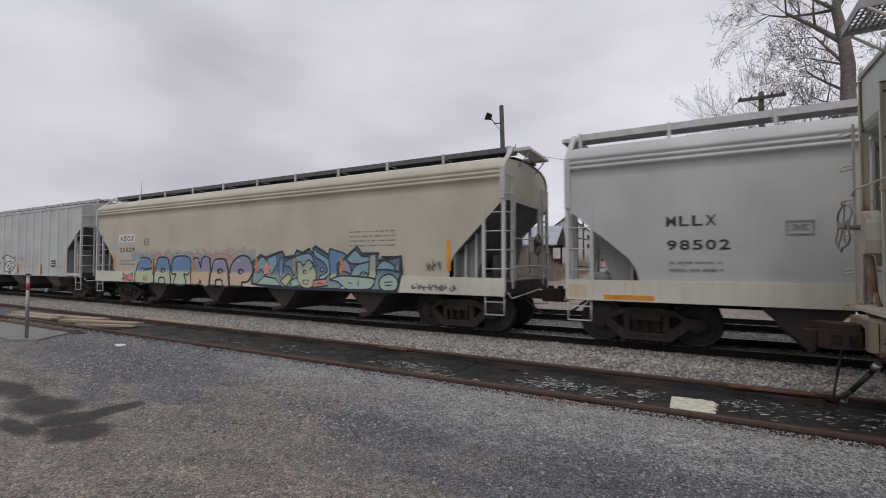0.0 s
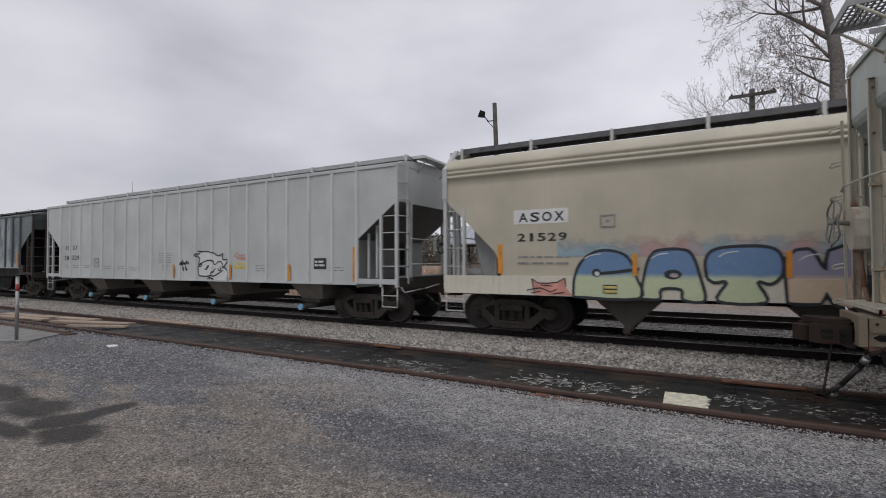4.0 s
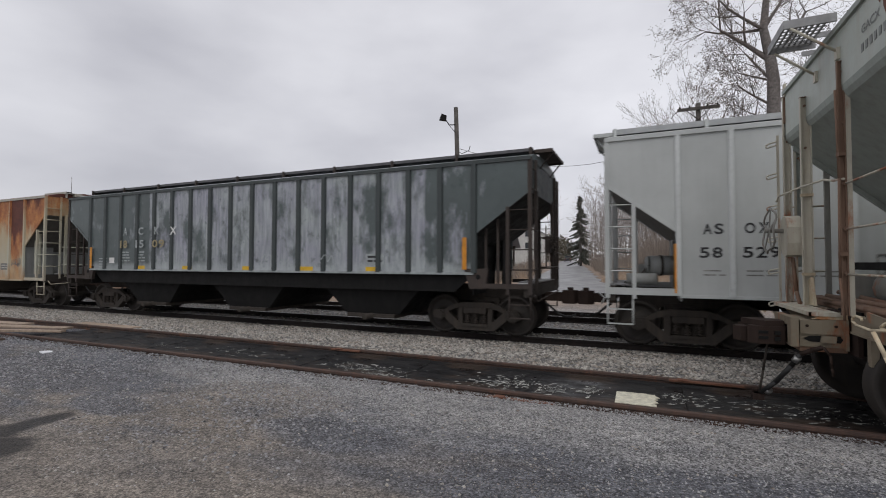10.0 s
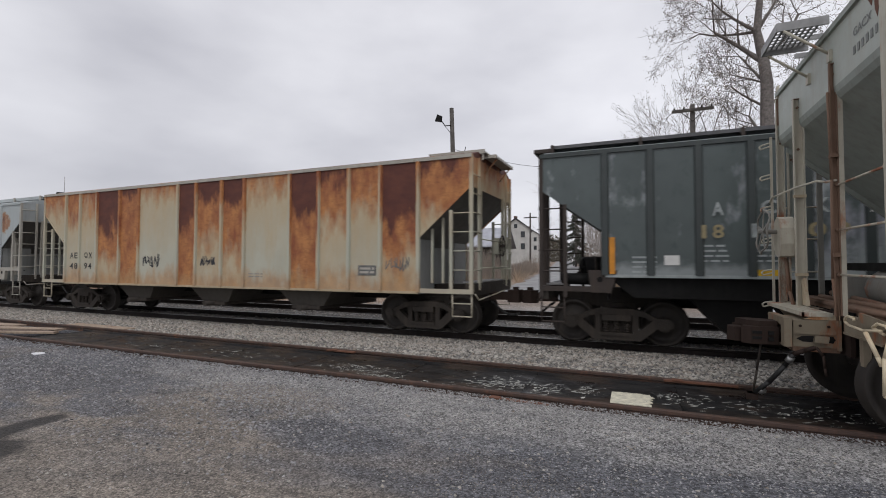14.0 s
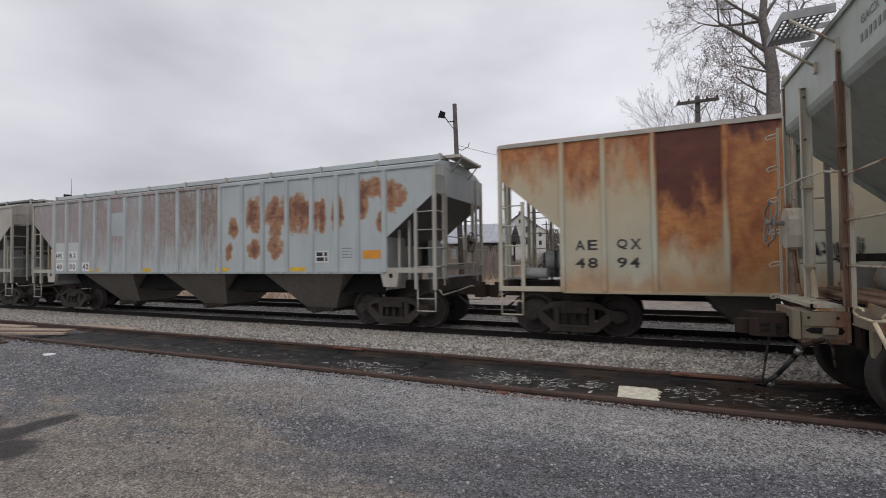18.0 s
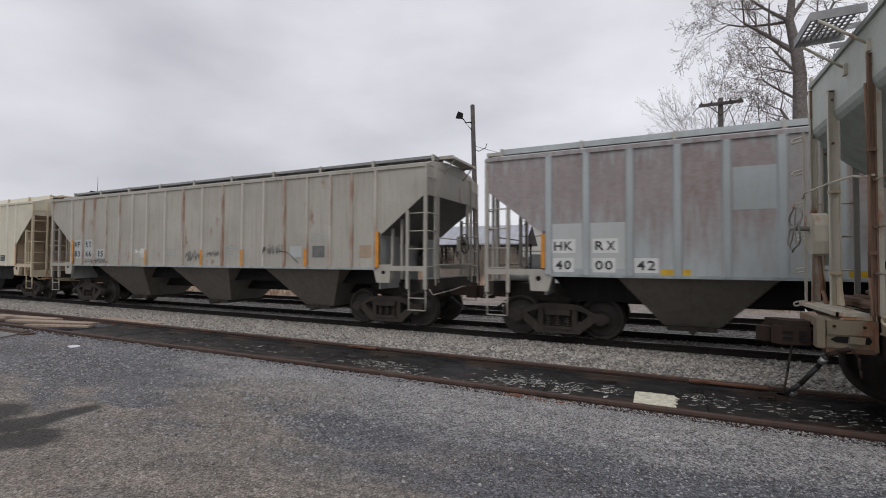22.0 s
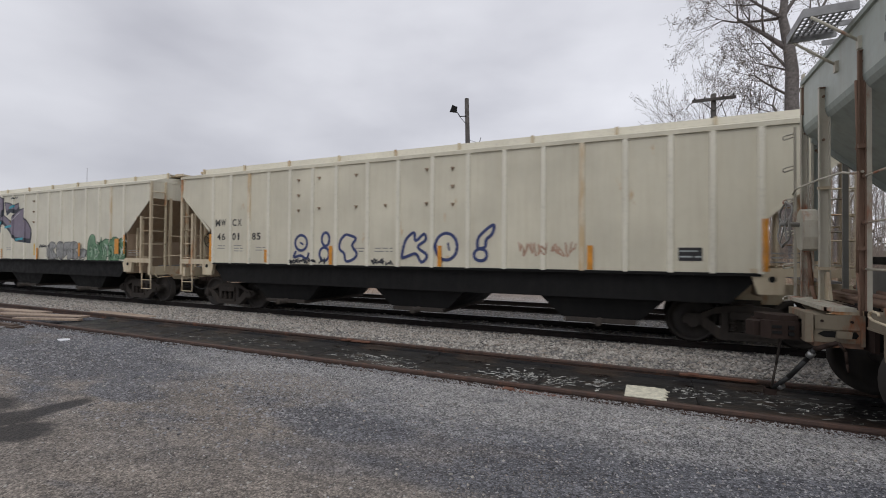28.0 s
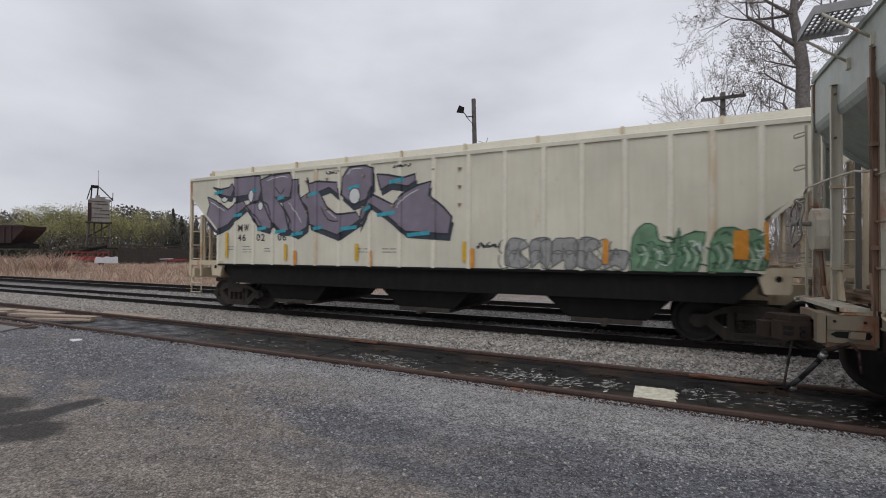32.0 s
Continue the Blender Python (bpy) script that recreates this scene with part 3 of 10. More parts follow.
def ground_height(x, y):
    z = np.full_like(y, -0.05)
    z = z - 0.12 * smooth(5.42, 5.5, y)
    z = z + 0.11 * smooth(6.94, 7.05, y)
    z = z - 0.16 * smooth(7.6, 9.6, y) - 0.02 * smooth(9.6, 10.2, y)
    z = z + 0.02 * smooth(12.0, 12.6, y) - 0.06 * smooth(13.0, 14.0, y)
    z = z - 0.25 * smooth(16.6, 19.5, y) * (1 - smooth(-16, -6, x)) + 0.5 * smooth(16.8, 22, y) * smooth(-16, -6, x)
    z = z + 0.021 * np.clip(y - 32, 0, 130) * smooth(-48, -24, x) * (1 - smooth(14, 40, x))
    near = np.exp(-((x + 3) ** 2 + (y - 4) ** 2) / 500)
    z = z + 0.012 * near * (np.sin(x * 1.7 + y * 0.9) + np.sin(y * 2.9 - x * 0.6) + np.sin(x * 0.53 + 1.0)) * (1 - smooth(4.7, 5.4, y))
    return z


def road_middle(y):
    """The street behind the line: where its middle runs."""
    return -4.9 - 0.142 * (y - 31.5)


def off_road(x, y, clear=3.2):
    return (np.abs(x - road_middle(y)) > clear + 0.6 * np.sin(y * 0.7)) | (y < 18) | (y > 165)


def ground_material():
    k = Tree_nodes("gravel_ground", 0.85)
    sep = k.n.new("ShaderNodeSeparateXYZ")
    k.l.new(k.co, sep.inputs[0])
    x, y = sep.outputs[0], sep.outputs[1]
    c1, d1 = k.cells(62)
    c2, d2 = k.cells(30)
    c3, d3 = k.cells(150)
    fine = k.maths("ADD", k.maths("MULTIPLY", c1, 0.58), k.maths("ADD", k.maths("MULTIPLY", c2, 0.14), k.maths("MULTIPLY", c3, 0.28)))
    stone = k.ramp(fine, 0.2, 0.86, (0.06, 0.059, 0.058), (0.58, 0.565, 0.545))
    brown = k.ramp(fine, 0.18, 0.9, (0.1, 0.087, 0.075), (0.385, 0.338, 0.288))
    wet = k.ramp(fine, 0.22, 0.95, (0.03, 0.0315, 0.036), (0.25, 0.256, 0.283))
    patch = k.noise(0.42, 3, k.scaled(0.6, 1.5, 1, (4.3, 1.2, 0)), 0.62)
    patch2 = k.noise(0.5, 4, k.scaled(0.5, 1.3, 1, (1.7, 7.7, 0)), 0.62)
    tilt = k.maths("ADD", patch, k.maths("MULTIPLY", k.maths("ADD", k.maths("MAXIMUM", x, -4.6), 2.4), 0.04))
    tilt = k.maths("ADD", tilt, k.maths("MULTIPLY", k.maths("ADD", y, -2.95), 0.12))
    col = k.mix(k.ramp(tilt, 0.5, 0.68), brown, wet)
    toward = k.maths("ADD", y, k.maths("MULTIPLY", k.maths("SUBTRACT", patch2, 0.5), 4.2))
    toward = k.maths("ADD", toward, k.maths("MULTIPLY", k.maths("ADD", k.maths("MINIMUM", x, -2.0), 2.0), 0.22))
    band = k.ramp(k.maths("DIVIDE", toward, 6.0), 0.62, 0.76)
    col = k.mix(band, col, stone)
    col = k.mix(k.ramp(k.noise(0.8, 5, k.scaled(0.5, 1.4, 1, (9, 3, 0)), 0.6), 0.55, 0.68), col, wet)
    col = k.mix(k.maths("MULTIPLY", k.ramp(k.noise(2.6, 5, None, 0.6), 0.45, 0.7), 0.2), col, wet)
    # damp blue-grey hollows and drier trodden dirt
    def zone(spots, ragged, seed):
        best = None
        for ox, oy, sx, sy in spots:
            ex, ey = k.maths("DIVIDE", k.maths("SUBTRACT", x, ox), sx), k.maths("DIVIDE", k.maths("SUBTRACT", y, oy), sy)
            d = k.maths("ADD", k.maths("MULTIPLY", ex, ex), k.maths("MULTIPLY", ey, ey))
            best = d if best is None else k.maths("MINIMUM", best, d)
        best = k.maths("ADD", best, k.maths("MULTIPLY", k.maths("SUBTRACT", k.noise(1.5, 7, k.scaled(0.7, 1.5, 1, (seed, seed, 0)), 0.65), 0.5), ragged))
        return k.ramp(best, 0.5, 1.5, (1, 1, 1), (0, 0, 0))

    col = k.mix(k.maths("MULTIPLY", zone(((-3.9, 2.3, 2.3, 0.55), (-4.2, 4.35, 1.2, 0.5), (-1.6, 2.55, 0.9, 0.3)), 2.4, 3.0), 0.75), col, brown)
    col = k.mix(k.maths("MULTIPLY", zone(((-8.2, 4.0, 3.2, 1.0), (-2.7, 3.6, 0.9, 0.38), (-0.5, 3.2, 1.4, 0.42), (-5.6, 3.3, 0.8, 0.3)), 2.4, 6.0), 0.85), col, wet)
    # Darker towards each stone's edge: shade in the gaps, put into the colour.
    col = k.mix(1.0, col, k.ramp(d1, 0.3, 0.75, (1.1, 1.1, 1.1), (0.62, 0.62, 0.62)), "MULTIPLY")
    col = k.mix(1.0, col, k.ramp(k.noise(9, 7, k.scaled(0.8, 1.3, 1), 0.7), 0.34, 0.66, (0.68, 0.68, 0.685), (1.25, 1.245, 1.235)), "MULTIPLY")
    col = k.mix(1.0, col, k.ramp(k.noise(1.5, 6, k.scaled(0.7, 1.5, 1, (3, 8, 0)), 0.65), 0.34, 0.66, (0.8, 0.8, 0.81), (1.16, 1.155, 1.15)), "MULTIPLY")
    grit, grit2 = k.maths("SUBTRACT", 1.0, d1), k.maths("SUBTRACT", 1.0, d2)
    strip_ = k.maths("DIVIDE", k.maths("ADD", y, k.maths("MULTIPLY", k.maths("SUBTRACT", k.noise(3, 4), 0.5), 0.2)), 10.0)
    col = k.mix(k.maths("MULTIPLY", k.ramp(strip_, 0.54, 0.552), k.ramp(strip_, 0.56, 0.58, (1, 1, 1), (0, 0, 0))), col, (0.045, 0.036, 0.03))
    bed = k.maths("MULTIPLY", k.ramp(k.maths("DIVIDE", y, 20.0), 0.348, 0.352), k.ramp(k.maths("DIVIDE", y, 20.0), 0.84, 0.86, (1, 1, 1), (0, 0, 0)))
    col = k.mix(k.maths("MULTIPLY", bed, 0.6), col, k.ramp(fine, 0.2, 0.86, (0.04, 0.038, 0.036), (0.2, 0.19, 0.175)))
    # spilled oil
    rr = None
    for ox, oy, sx, sy in ((5.2, 2.15, 0.46, 0.3), (5.72, 2.28, 0.36, 0.32), (5.68, 2.66, 0.2, 0.42), (5.85, 1.92, 0.5, 0.14), (6.5, 2.36, 0.6, 0.32), (7.6, 2.4, 0.9, 0.24)):
        ex = k.maths("DIVIDE", k.maths("ADD", x, ox), sx)
        ey = k.maths("DIVIDE", k.maths("ADD", y, -oy), sy)
        d = k.maths("ADD", k.maths("MULTIPLY", ex, ex), k.maths("MULTIPLY", ey, ey))
        rr = d if rr is None else k.maths("MINIMUM", rr, d)
    rr = k.maths("ADD", rr, k.maths("MULTIPLY", k.maths("SUBTRACT", k.noise(3.6, 7, None, 0.66), 0.5), 1.9))
    oil = k.ramp(rr, 0.4, 1.5, (1, 1, 1), (0, 0, 0))
    col = k.mix(k.maths("MULTIPLY", oil, 0.85), col, (0.014, 0.013, 0.013))
    # dry weeds and dirt past the tracks
    far = k.ramp(k.maths("DIVIDE", y, 40.0), 0.42, 0.5)
    dirt = k.ramp(k.noise(1.5, 8, None, 0.7), 0.3, 0.7, (0.15, 0.11, 0.085), (0.36, 0.27, 0.2))
    col = k.mix(far, col, dirt)
    k.bump(k.maths("ADD", k.maths("MULTIPLY", grit, 0.6), grit2), 0.75, 0.013)
    return k.done(col, k.ramp(patch, 0.4, 0.6, (0.95,) * 3, (0.62,) * 3))


MAT["ground"] = ground_material()


def stone_material(name, lo, hi, rusty=None):
    k = Tree_nodes(name, 0.9)
    col = k.ramp(k.island(), 0.0, 1.0, lo, hi)
    if rusty:
        col = k.mix(k.maths("MULTIPLY", k.ramp(k.noise(4, 4, None, 0.7), 0.48, 0.6), 0.55), col, rusty)
    return k.done(k.mix(k.ramp(k.noise(30, 3), 0.4, 0.7), col, tuple(v * 0.7 for v in hi)))


MAT["ballast"] = stone_material("ballast_stone", (0.03, 0.028, 0.026), (0.53, 0.5, 0.45), (0.3, 0.23, 0.175))
MAT["grit"] = stone_material("lot_gravel_stone", (0.07, 0.069, 0.069), (0.5, 0.49, 0.475))
MAT["yard_stone"] = stone_material("yard_stone", (0.035, 0.035, 0.038), (0.4, 0.395, 0.4))
MAT["side_stone"] = stone_material("rail_side_stone", (0.03, 0.03, 0.032), (0.5, 0.49, 0.49))
MAT["grit_brown"] = stone_material("brown_gravel_stone", (0.09, 0.076, 0.066), (0.34, 0.295, 0.245))


def build_ground():
    xs = np.concatenate([[-900, -400, -200, -120], np.arange(-60, 14.01, 0.5), [20, 40, 100, 300, 900]])
    ys = np.concatenate([[-900, -300, -80, -20, -6], np.arange(-2, 24.01, 0.25), np.arange(26, 60, 2), np.arange(60, 171, 10), [250, 500, 1200]])
    gx, gy = np.meshgrid(xs, ys)
    gz = ground_height(gx, gy)
    n, m = gx.shape
    idx = np.arange(n * m).reshape(n, m)
    f = np.stack([idx[:-1, :-1], idx[:-1, 1:], idx[1:, 1:], idx[1:, :-1]], -1).reshape(-1, 4)
    ob = cloud("ground", np.stack([gx, gy, gz], -1).reshape(-1, 3), f, "ground", "structure", "wet grey gravel yard with brown dirt patches", "ground")
    ob.data.polygons.foreach_set("use_smooth", [True] * len(ob.data.polygons))


build_ground()


def pebbles(name, places, sizes, material, label):
    """Many small angular stones in one mesh."""
    rng = np.random.default_rng(len(places))
    base = np.array([(1, 0, 0), (-1, 0, 0), (0, 1, 0), (0, -1, 0), (0, 0, 1), (0, 0, -1)], float)
    tri = np.array([(0, 2, 4), (2, 1, 4), (1, 3, 4), (3, 0, 4), (2, 0, 5), (1, 2, 5), (3, 1, 5), (0, 3, 5)])
    n = len(places)
    v = base[None] * rng.uniform(0.55, 1.25, (n, 6, 1)) + rng.normal(0, 0.18, (n, 6, 3))
    a = rng.uniform(0, 2 * np.pi, n)
    c, s = np.cos(a)[:, None], np.sin(a)[:, None]
    v = np.stack([v[..., 0] * c - v[..., 1] * s, v[..., 0] * s + v[..., 1] * c, v[..., 2] * 0.65], -1) * sizes[:, None, None]
    v += places[:, None]
    f = (tri[None] + 6 * np.arange(n)[:, None, None]).reshape(-1, 3)
    return cloud(name, v.reshape(-1, 3), f, material, "stuff", label, "gravel")


def scatter(n, x0, x1, y0, y1, seed, lift=0.0):
    rng = np.random.default_rng(seed)
    x, y = rng.uniform(x0, x1, n), rng.uniform(y0, y1, n)
    return np.stack([x, y, ground_height(x, y) + lift], -1)


OIL = ((-5.2, 2.15, 0.46, 0.3), (-5.72, 2.28, 0.36, 0.32), (-5.68, 2.66, 0.2, 0.42), (-5.85, 1.92, 0.5, 0.14), (-6.5, 2.36, 0.6, 0.32), (-7.6, 2.4, 0.9, 0.24))


def off_oil(p):
    keep = np.ones(len(p), bool)
    for ox, oy, sx, sy in OIL:
        keep &= ((p[:, 0] - ox) / sx) ** 2 + ((p[:, 1] - oy) / sy) ** 2 > 1.3
    return p[keep]


def gravel():
    rng = np.random.default_rng(5)
    # coarse ballast between the tracks, thinner far along the line
    p = np.concatenate([scatter(21000, -14, 9, 7.03, 10.12, 1), scatter(13000, -34, -14, 7.03, 10.12, 2),
                        scatter(9000, -24, 12, 10.35, 14.3, 3), scatter(3000, -24, 8, 14.55, 17.0, 4)])
    pebbles("ballast", p, rng.uniform(0.02, 0.055, len(p)), "ballast", "loose grey crushed-stone ballast between the tracks")
    p = scatter(125000, -11, 6.5, 2.0, 5.41, 11, -0.003)
    keep = rng.uniform(0, 1, len(p)) < smooth(3.2, 4.7, p[:, 1] + 0.5 * np.sin(p[:, 0] * 0.9) + 0.2 * np.minimum(p[:, 0] + 2, 0)) * 0.88 + 0.12
    p = off_oil(p[keep])
    pebbles("lot_gravel", p, rng.uniform(0.004, 0.014, len(p)), "grit", "fine grey gravel strewn over the yard")
    p = off_oil(scatter(38000, -6.5, 3.2, 1.2, 3.8, 12, -0.002))
    q = scatter(16000, -17, -2.5, 2.6, 5.4, 16, 0.0)
    q = q[rng.uniform(0, 1, len(q)) < 0.25 + 0.75 * smooth(3.2, 4.8, q[:, 1] + 0.6 * np.sin(q[:, 0] * 1.3))]
    q = off_oil(q)
    pebbles("yard_stones", q, rng.uniform(0.01, 0.026, len(q)), "yard_stone", "dark and pale stones in the yard gravel")
    q = scatter(26000, -6, 6, 2.2, 5.38, 17, 0.0)
    q = off_oil(q[rng.uniform(0, 1, len(q)) < 0.02 + 0.75 * smooth(3.3, 4.9, q[:, 1] + 0.45 * np.sin(q[:, 0] * 1.7 + 1) + 0.12 * q[:, 0])])
    pebbles("rail_side_stones", q, rng.uniform(0.006, 0.016, len(q)), "side_stone", "coarse pale and dark stones beside the rail")
    q = off_oil(scatter(2600, -9, 5, 1.4, 5.2, 15, 0.0))
    pebbles("lot_stones", q, rng.uniform(0.008, 0.024, len(q)) * rng.uniform(0.6, 1, len(q)), "ballast", "single larger stones lying on the yard gravel")
    pebbles("lot_grit", p, rng.uniform(0.003, 0.0085, len(p)), "grit_brown", "brownish grit trodden into the yard")


gravel()

RAIL = [(-0.07, -0.17), (0.07, -0.17), (0.07, -0.155), (0.012, -0.14), (0.012, -0.045), (0.036, -0.035), (0.036, -0.004), (0.03, 0),
        (-0.03, 0), (-0.036, -0.004), (-0.036, -0.035), (-0.012, -0.045), (-0.012, -0.14), (-0.07, -0.155)]


def rails():
    for n, (yc, zc, mat) in enumerate(((Y1, 0.0, "rail_rust"), (Y2, Z2, "rail_dark"), (Y3, Z3, "rail_dark"))):
        for s in (-1, 1):
            y = yc + s * 0.7525
            m = Mesh().prism([(y + a, zc + b) for a, b in RAIL], "x", -260, 40)
            ob = part(f"rail_{2 * n + (s + 1) // 2 + 1}", m, mat)
            tagged(ob, ("rusty brown rail of the yard track", "dark brown rail with a worn bright head", "dark rail of the far track")[n], "rail", "rails", "structure")
            if n:
                part("running_band", Mesh().box(-260, 40, y - 0.024, y + 0.024, zc + 0.0005, zc + 0.003), "rail_head", ob)
    # sleepers, sunk to their tops in the ballast
    tie = Mesh()
    tie.box(-0.115, 0.115, -1.3, 1.3, -0.16, 0.0)
    for yc, zc, x0 in ((Y2, Z2 - 0.178, -70), (Y3, Z3 - 0.172, -70)):
        rng = random.Random(int(yc))
        holder = None
        x = x0
        me = None
        while x < 20:
            if me is None:
                holder = part("sleeper", tie, "pole")
                me = holder.data
                ob = holder
            else:
                ob = new("sleeper", me)
            ob.matrix_basis = pose(x, yc, zc + rng.uniform(-0.005, 0.008), 0, 0, rng.uniform(-1.5, 1.5))
            tagged(ob, "weathered wooden sleeper bedded in ballast", "sleeper", "sleepers of the line", "structure")
            x += 0.53 + rng.uniform(-0.03, 0.03)


rails()


def pan_material():
    k = Tree_nodes("tarry_black_pan", 0.35)
    k.b.inputs["Specular IOR Level"].default_value = 0.32
    n1 = k.noise(1.6, 6, k.scaled(1, 2.2, 1), 0.65)
    col = k.ramp(n1, 0.35, 0.75, (0.005, 0.005, 0.006), (0.02, 0.018, 0.017))
    scum = k.ramp(k.noise(5.5, 9, k.scaled(1, 2.4, 1, (2, 5, 0)), 0.75), 0.6, 0.68)
    mask = k.ramp(k.noise(0.75, 3, k.scaled(1, 0.3, 1, (9, 0, 0))), 0.5, 0.62)
    col = k.mix(k.maths("MULTIPLY", scum, mask), col, (0.3, 0.3, 0.28))
    col = k.mix(k.maths("MULTIPLY", k.ramp(k.noise(1.1, 6, k.scaled(1, 1.6, 1, (7, 2, 0)), 0.65), 0.52, 0.66), 0.75), col, (0.05, 0.034, 0.024))
    k.bump(k.noise(8, 5), 0.3, 0.02)
    return k.done(col, k.ramp(n1, 0.35, 0.6, (0.22,) * 3, (0.7,) * 3))


MAT["pan"] = pan_material()
MAT["plank"] = paint("weathered_plank", (0.4, 0.31, 0.235), 0.85, 0.6, (0.11, 0.075, 0.055), rust=0.35, rust_c=(0.17, 0.1, 0.07), rust_d=(0.09, 0.06, 0.045), off=2)
MAT["plank_dark"] = paint("dark_wet_plank", (0.11, 0.075, 0.055), 0.8, 0.5, (0.05, 0.035, 0.03), off=4)
MAT["concrete"] = plain("pale_concrete", (0.2, 0.195, 0.185), 0.9, var=0.2, scale=3)
MAT["rust"] = paint("orange_rust_iron", (0.17, 0.075, 0.045), 0.8, 0.4, (0.08, 0.03, 0.02), off=1)
MAT["cream_spill"] = plain("cream_foam", (0.66, 0.63, 0.5), 0.5, var=0.3, scale=14)
MAT["paper"] = plain("white_paper", (0.75, 0.76, 0.78), 0.8, var=0.05)


def near_track_things():
    # tar-black drip pans between the rails, end to end
    x = -12.3
    rng = random.Random(3)
    while x < 14:
        w = 1.82
        ob = part("drip_pan", Mesh().box(0.003, w - 0.003, -0.63, 0.63, -0.115, -0.085), "pan")
        for s in (-1, 1):
            part("pan_lip", Mesh().prism([(s * 0.62, -0.115), (s * 0.66, -0.115), (s * 0.66, -0.05), (s * 0.632, -0.05)], "x", 0.003, w - 0.003), "pan", ob)
        part("pan_seam", Mesh().box(0.02, 0.03, -0.61, 0.61, -0.085, -0.081), "pan", ob)
        ob.matrix_basis = pose(x, Y1, rng.uniform(-0.004, 0.004), 0, 0, 0)
        tagged(ob, "tar-black steel drip pan with white scum between rails", "track pan", "drip pans between the rails")
        x += w
    # torn flakes and streaks of dried white scum, and a few crumbs
    r = np.random.default_rng(8)
    spots = ((-3.9, 0.36, 6.06, 0.13, 150), (-3.4, 0.2, 5.8, 0.06, 50), (-2.65, 0.22, 5.72, 0.04, 50), (-1.75, 0.26, 6.1, 0.2, 190), (-1.12, 0.12, 6.1, 0.14, 70), (-0.62, 0.12, 6.17, 0.13, 50),
             (0.55, 0.28, 6.25, 0.16, 80), (1.5, 0.45, 6.25, 0.18, 110), (2.5, 0.5, 6.1, 0.2, 90), (-7.2, 1.2, 6.2, 0.22, 90))
    c = np.concatenate([np.stack([r.normal(cx, sx, k), r.normal(cy, sy, k), np.full(k, -0.083)], -1) for cx, sx, cy, sy, k in spots])
    c = c[(c[:, 1] > Y1 - 0.58) & (c[:, 1] < Y1 + 0.58)]
    n = len(c)
    long, wide, turn = 0.012 + 0.075 * r.uniform(0, 1, n) ** 3, 0.007 + 0.022 * r.uniform(0, 1, n) ** 2, r.normal(0.25, 0.5, n)
    ang = np.arange(7) * 2 * np.pi / 7
    rad = r.uniform(0.45, 1.0, (n, 7))
    u, w = np.cos(ang) * rad * long[:, None], np.sin(ang) * rad * wide[:, None]
    cs, sn = np.cos(turn)[:, None], np.sin(turn)[:, None]
    v = np.stack([c[:, 0, None] + u * cs - w * sn, c[:, 1, None] + u * sn + w * cs, np.broadcast_to(c[:, 2, None] + 0.004 * r.uniform(0, 1, (n, 1)), (n, 7))], -1)
    MAT["crumb"] = stone_material("grey_white_scum", (0.16, 0.17, 0.17), (0.6, 0.6, 0.55))
    cloud("dried_scum", v.reshape(-1, 3), np.arange(7 * n).reshape(n, 7), "crumb", "stuff", "torn grey-white flakes of dried scum on pans", "scum")
    pebbles("spilled_crumbs", c[::4] + np.array([0.03, 0.02, 0.002]), 0.003 + 0.012 * r.uniform(0, 1, len(c[::4])) ** 2.5, "crumb", "white spilled crumbs on the black pans")
    # cream puddle
    rr = random.Random(4)
    pts = []
    for i in range(40):
        a = 2 * math.pi * i / 40
        ca, sa = math.cos(a), math.sin(a)
        q = max(abs(ca), abs(sa))
        pts.append((0.2 * ca / q * (1 + (0.5 * rr.random() + 0.15 * math.sin(7 * a) if ca > 0.3 else 0.02 * rr.random())), 0.27 * sa / q * rr.uniform(0.9, 1.0)))
    ob = part("cream_puddle", Mesh().prism([(-0.12 + a, 6.02 + b) for a, b in pts], "z", -0.086, -0.076), "cream_spill")
    tagged(ob, "cream-coloured dried puddle on a black pan", "spill")
    # loose iron strips by the rails
    for x0, x1, y, z in ((-1.75, -0.95, 5.34, -0.075), (0.3, 1.15, 6.86, -0.02), (-5.2, -4.6, 6.88, -0.03)):
        m = Mesh().box(x0, x1, y - 0.03, y + 0.03, z, z + 0.022).box(x0 + 0.1, x0 + 0.22, y - 0.045, y + 0.045, z + 0.022, z + 0.034)
        tagged(part("iron_strip", m, "rust"), "rusty iron strip lying against the rail", "scrap iron", "iron strips by the rail")
    # crossing of loose planks
    k = random.Random(9)
    for i, (x, y, ln, w, a, mat) in enumerate(((-15.9, 6.5, 2.6, 0.3, 6, "plank"), (-15.6, 6.05, 2.9, 0.28, 10, "plank_dark"), (-14.1, 6.3, 2.7, 0.28, 13, "plank"),
                                              (-13.6, 6.02, 2.0, 0.2, 17, "plank_dark"), (-13.1, 5.98, 1.7, 0.13, 20, "plank"), (-17.6, 6.2, 2.8, 0.3, 3, "plank"), (-17.0, 5.85, 2.4, 0.24, 5, "plank"))):
        m = Mesh().box(-ln / 2, ln / 2, -w / 2, w / 2, 0, 0.045)
        ob = part("plank", m, mat)
        ob.matrix_basis = pose(x, y, -0.085 + 0.004 * i, 0, 0, a)
        tagged(ob, "loose weathered plank laid between the rails", "plank", "planks of the crossing")
    ob = part("timber_kerb", Mesh().box(-16.5, -11.95, 4.86, 5.06, -0.12, 0.0).box(-16.5, -12.1, 4.9, 5.02, 0.0, 0.03), "plank_dark")
    ob.matrix_basis = pose(0, 0, 0)
    tagged(ob, "low dark timber edge beside the rail", "timber")
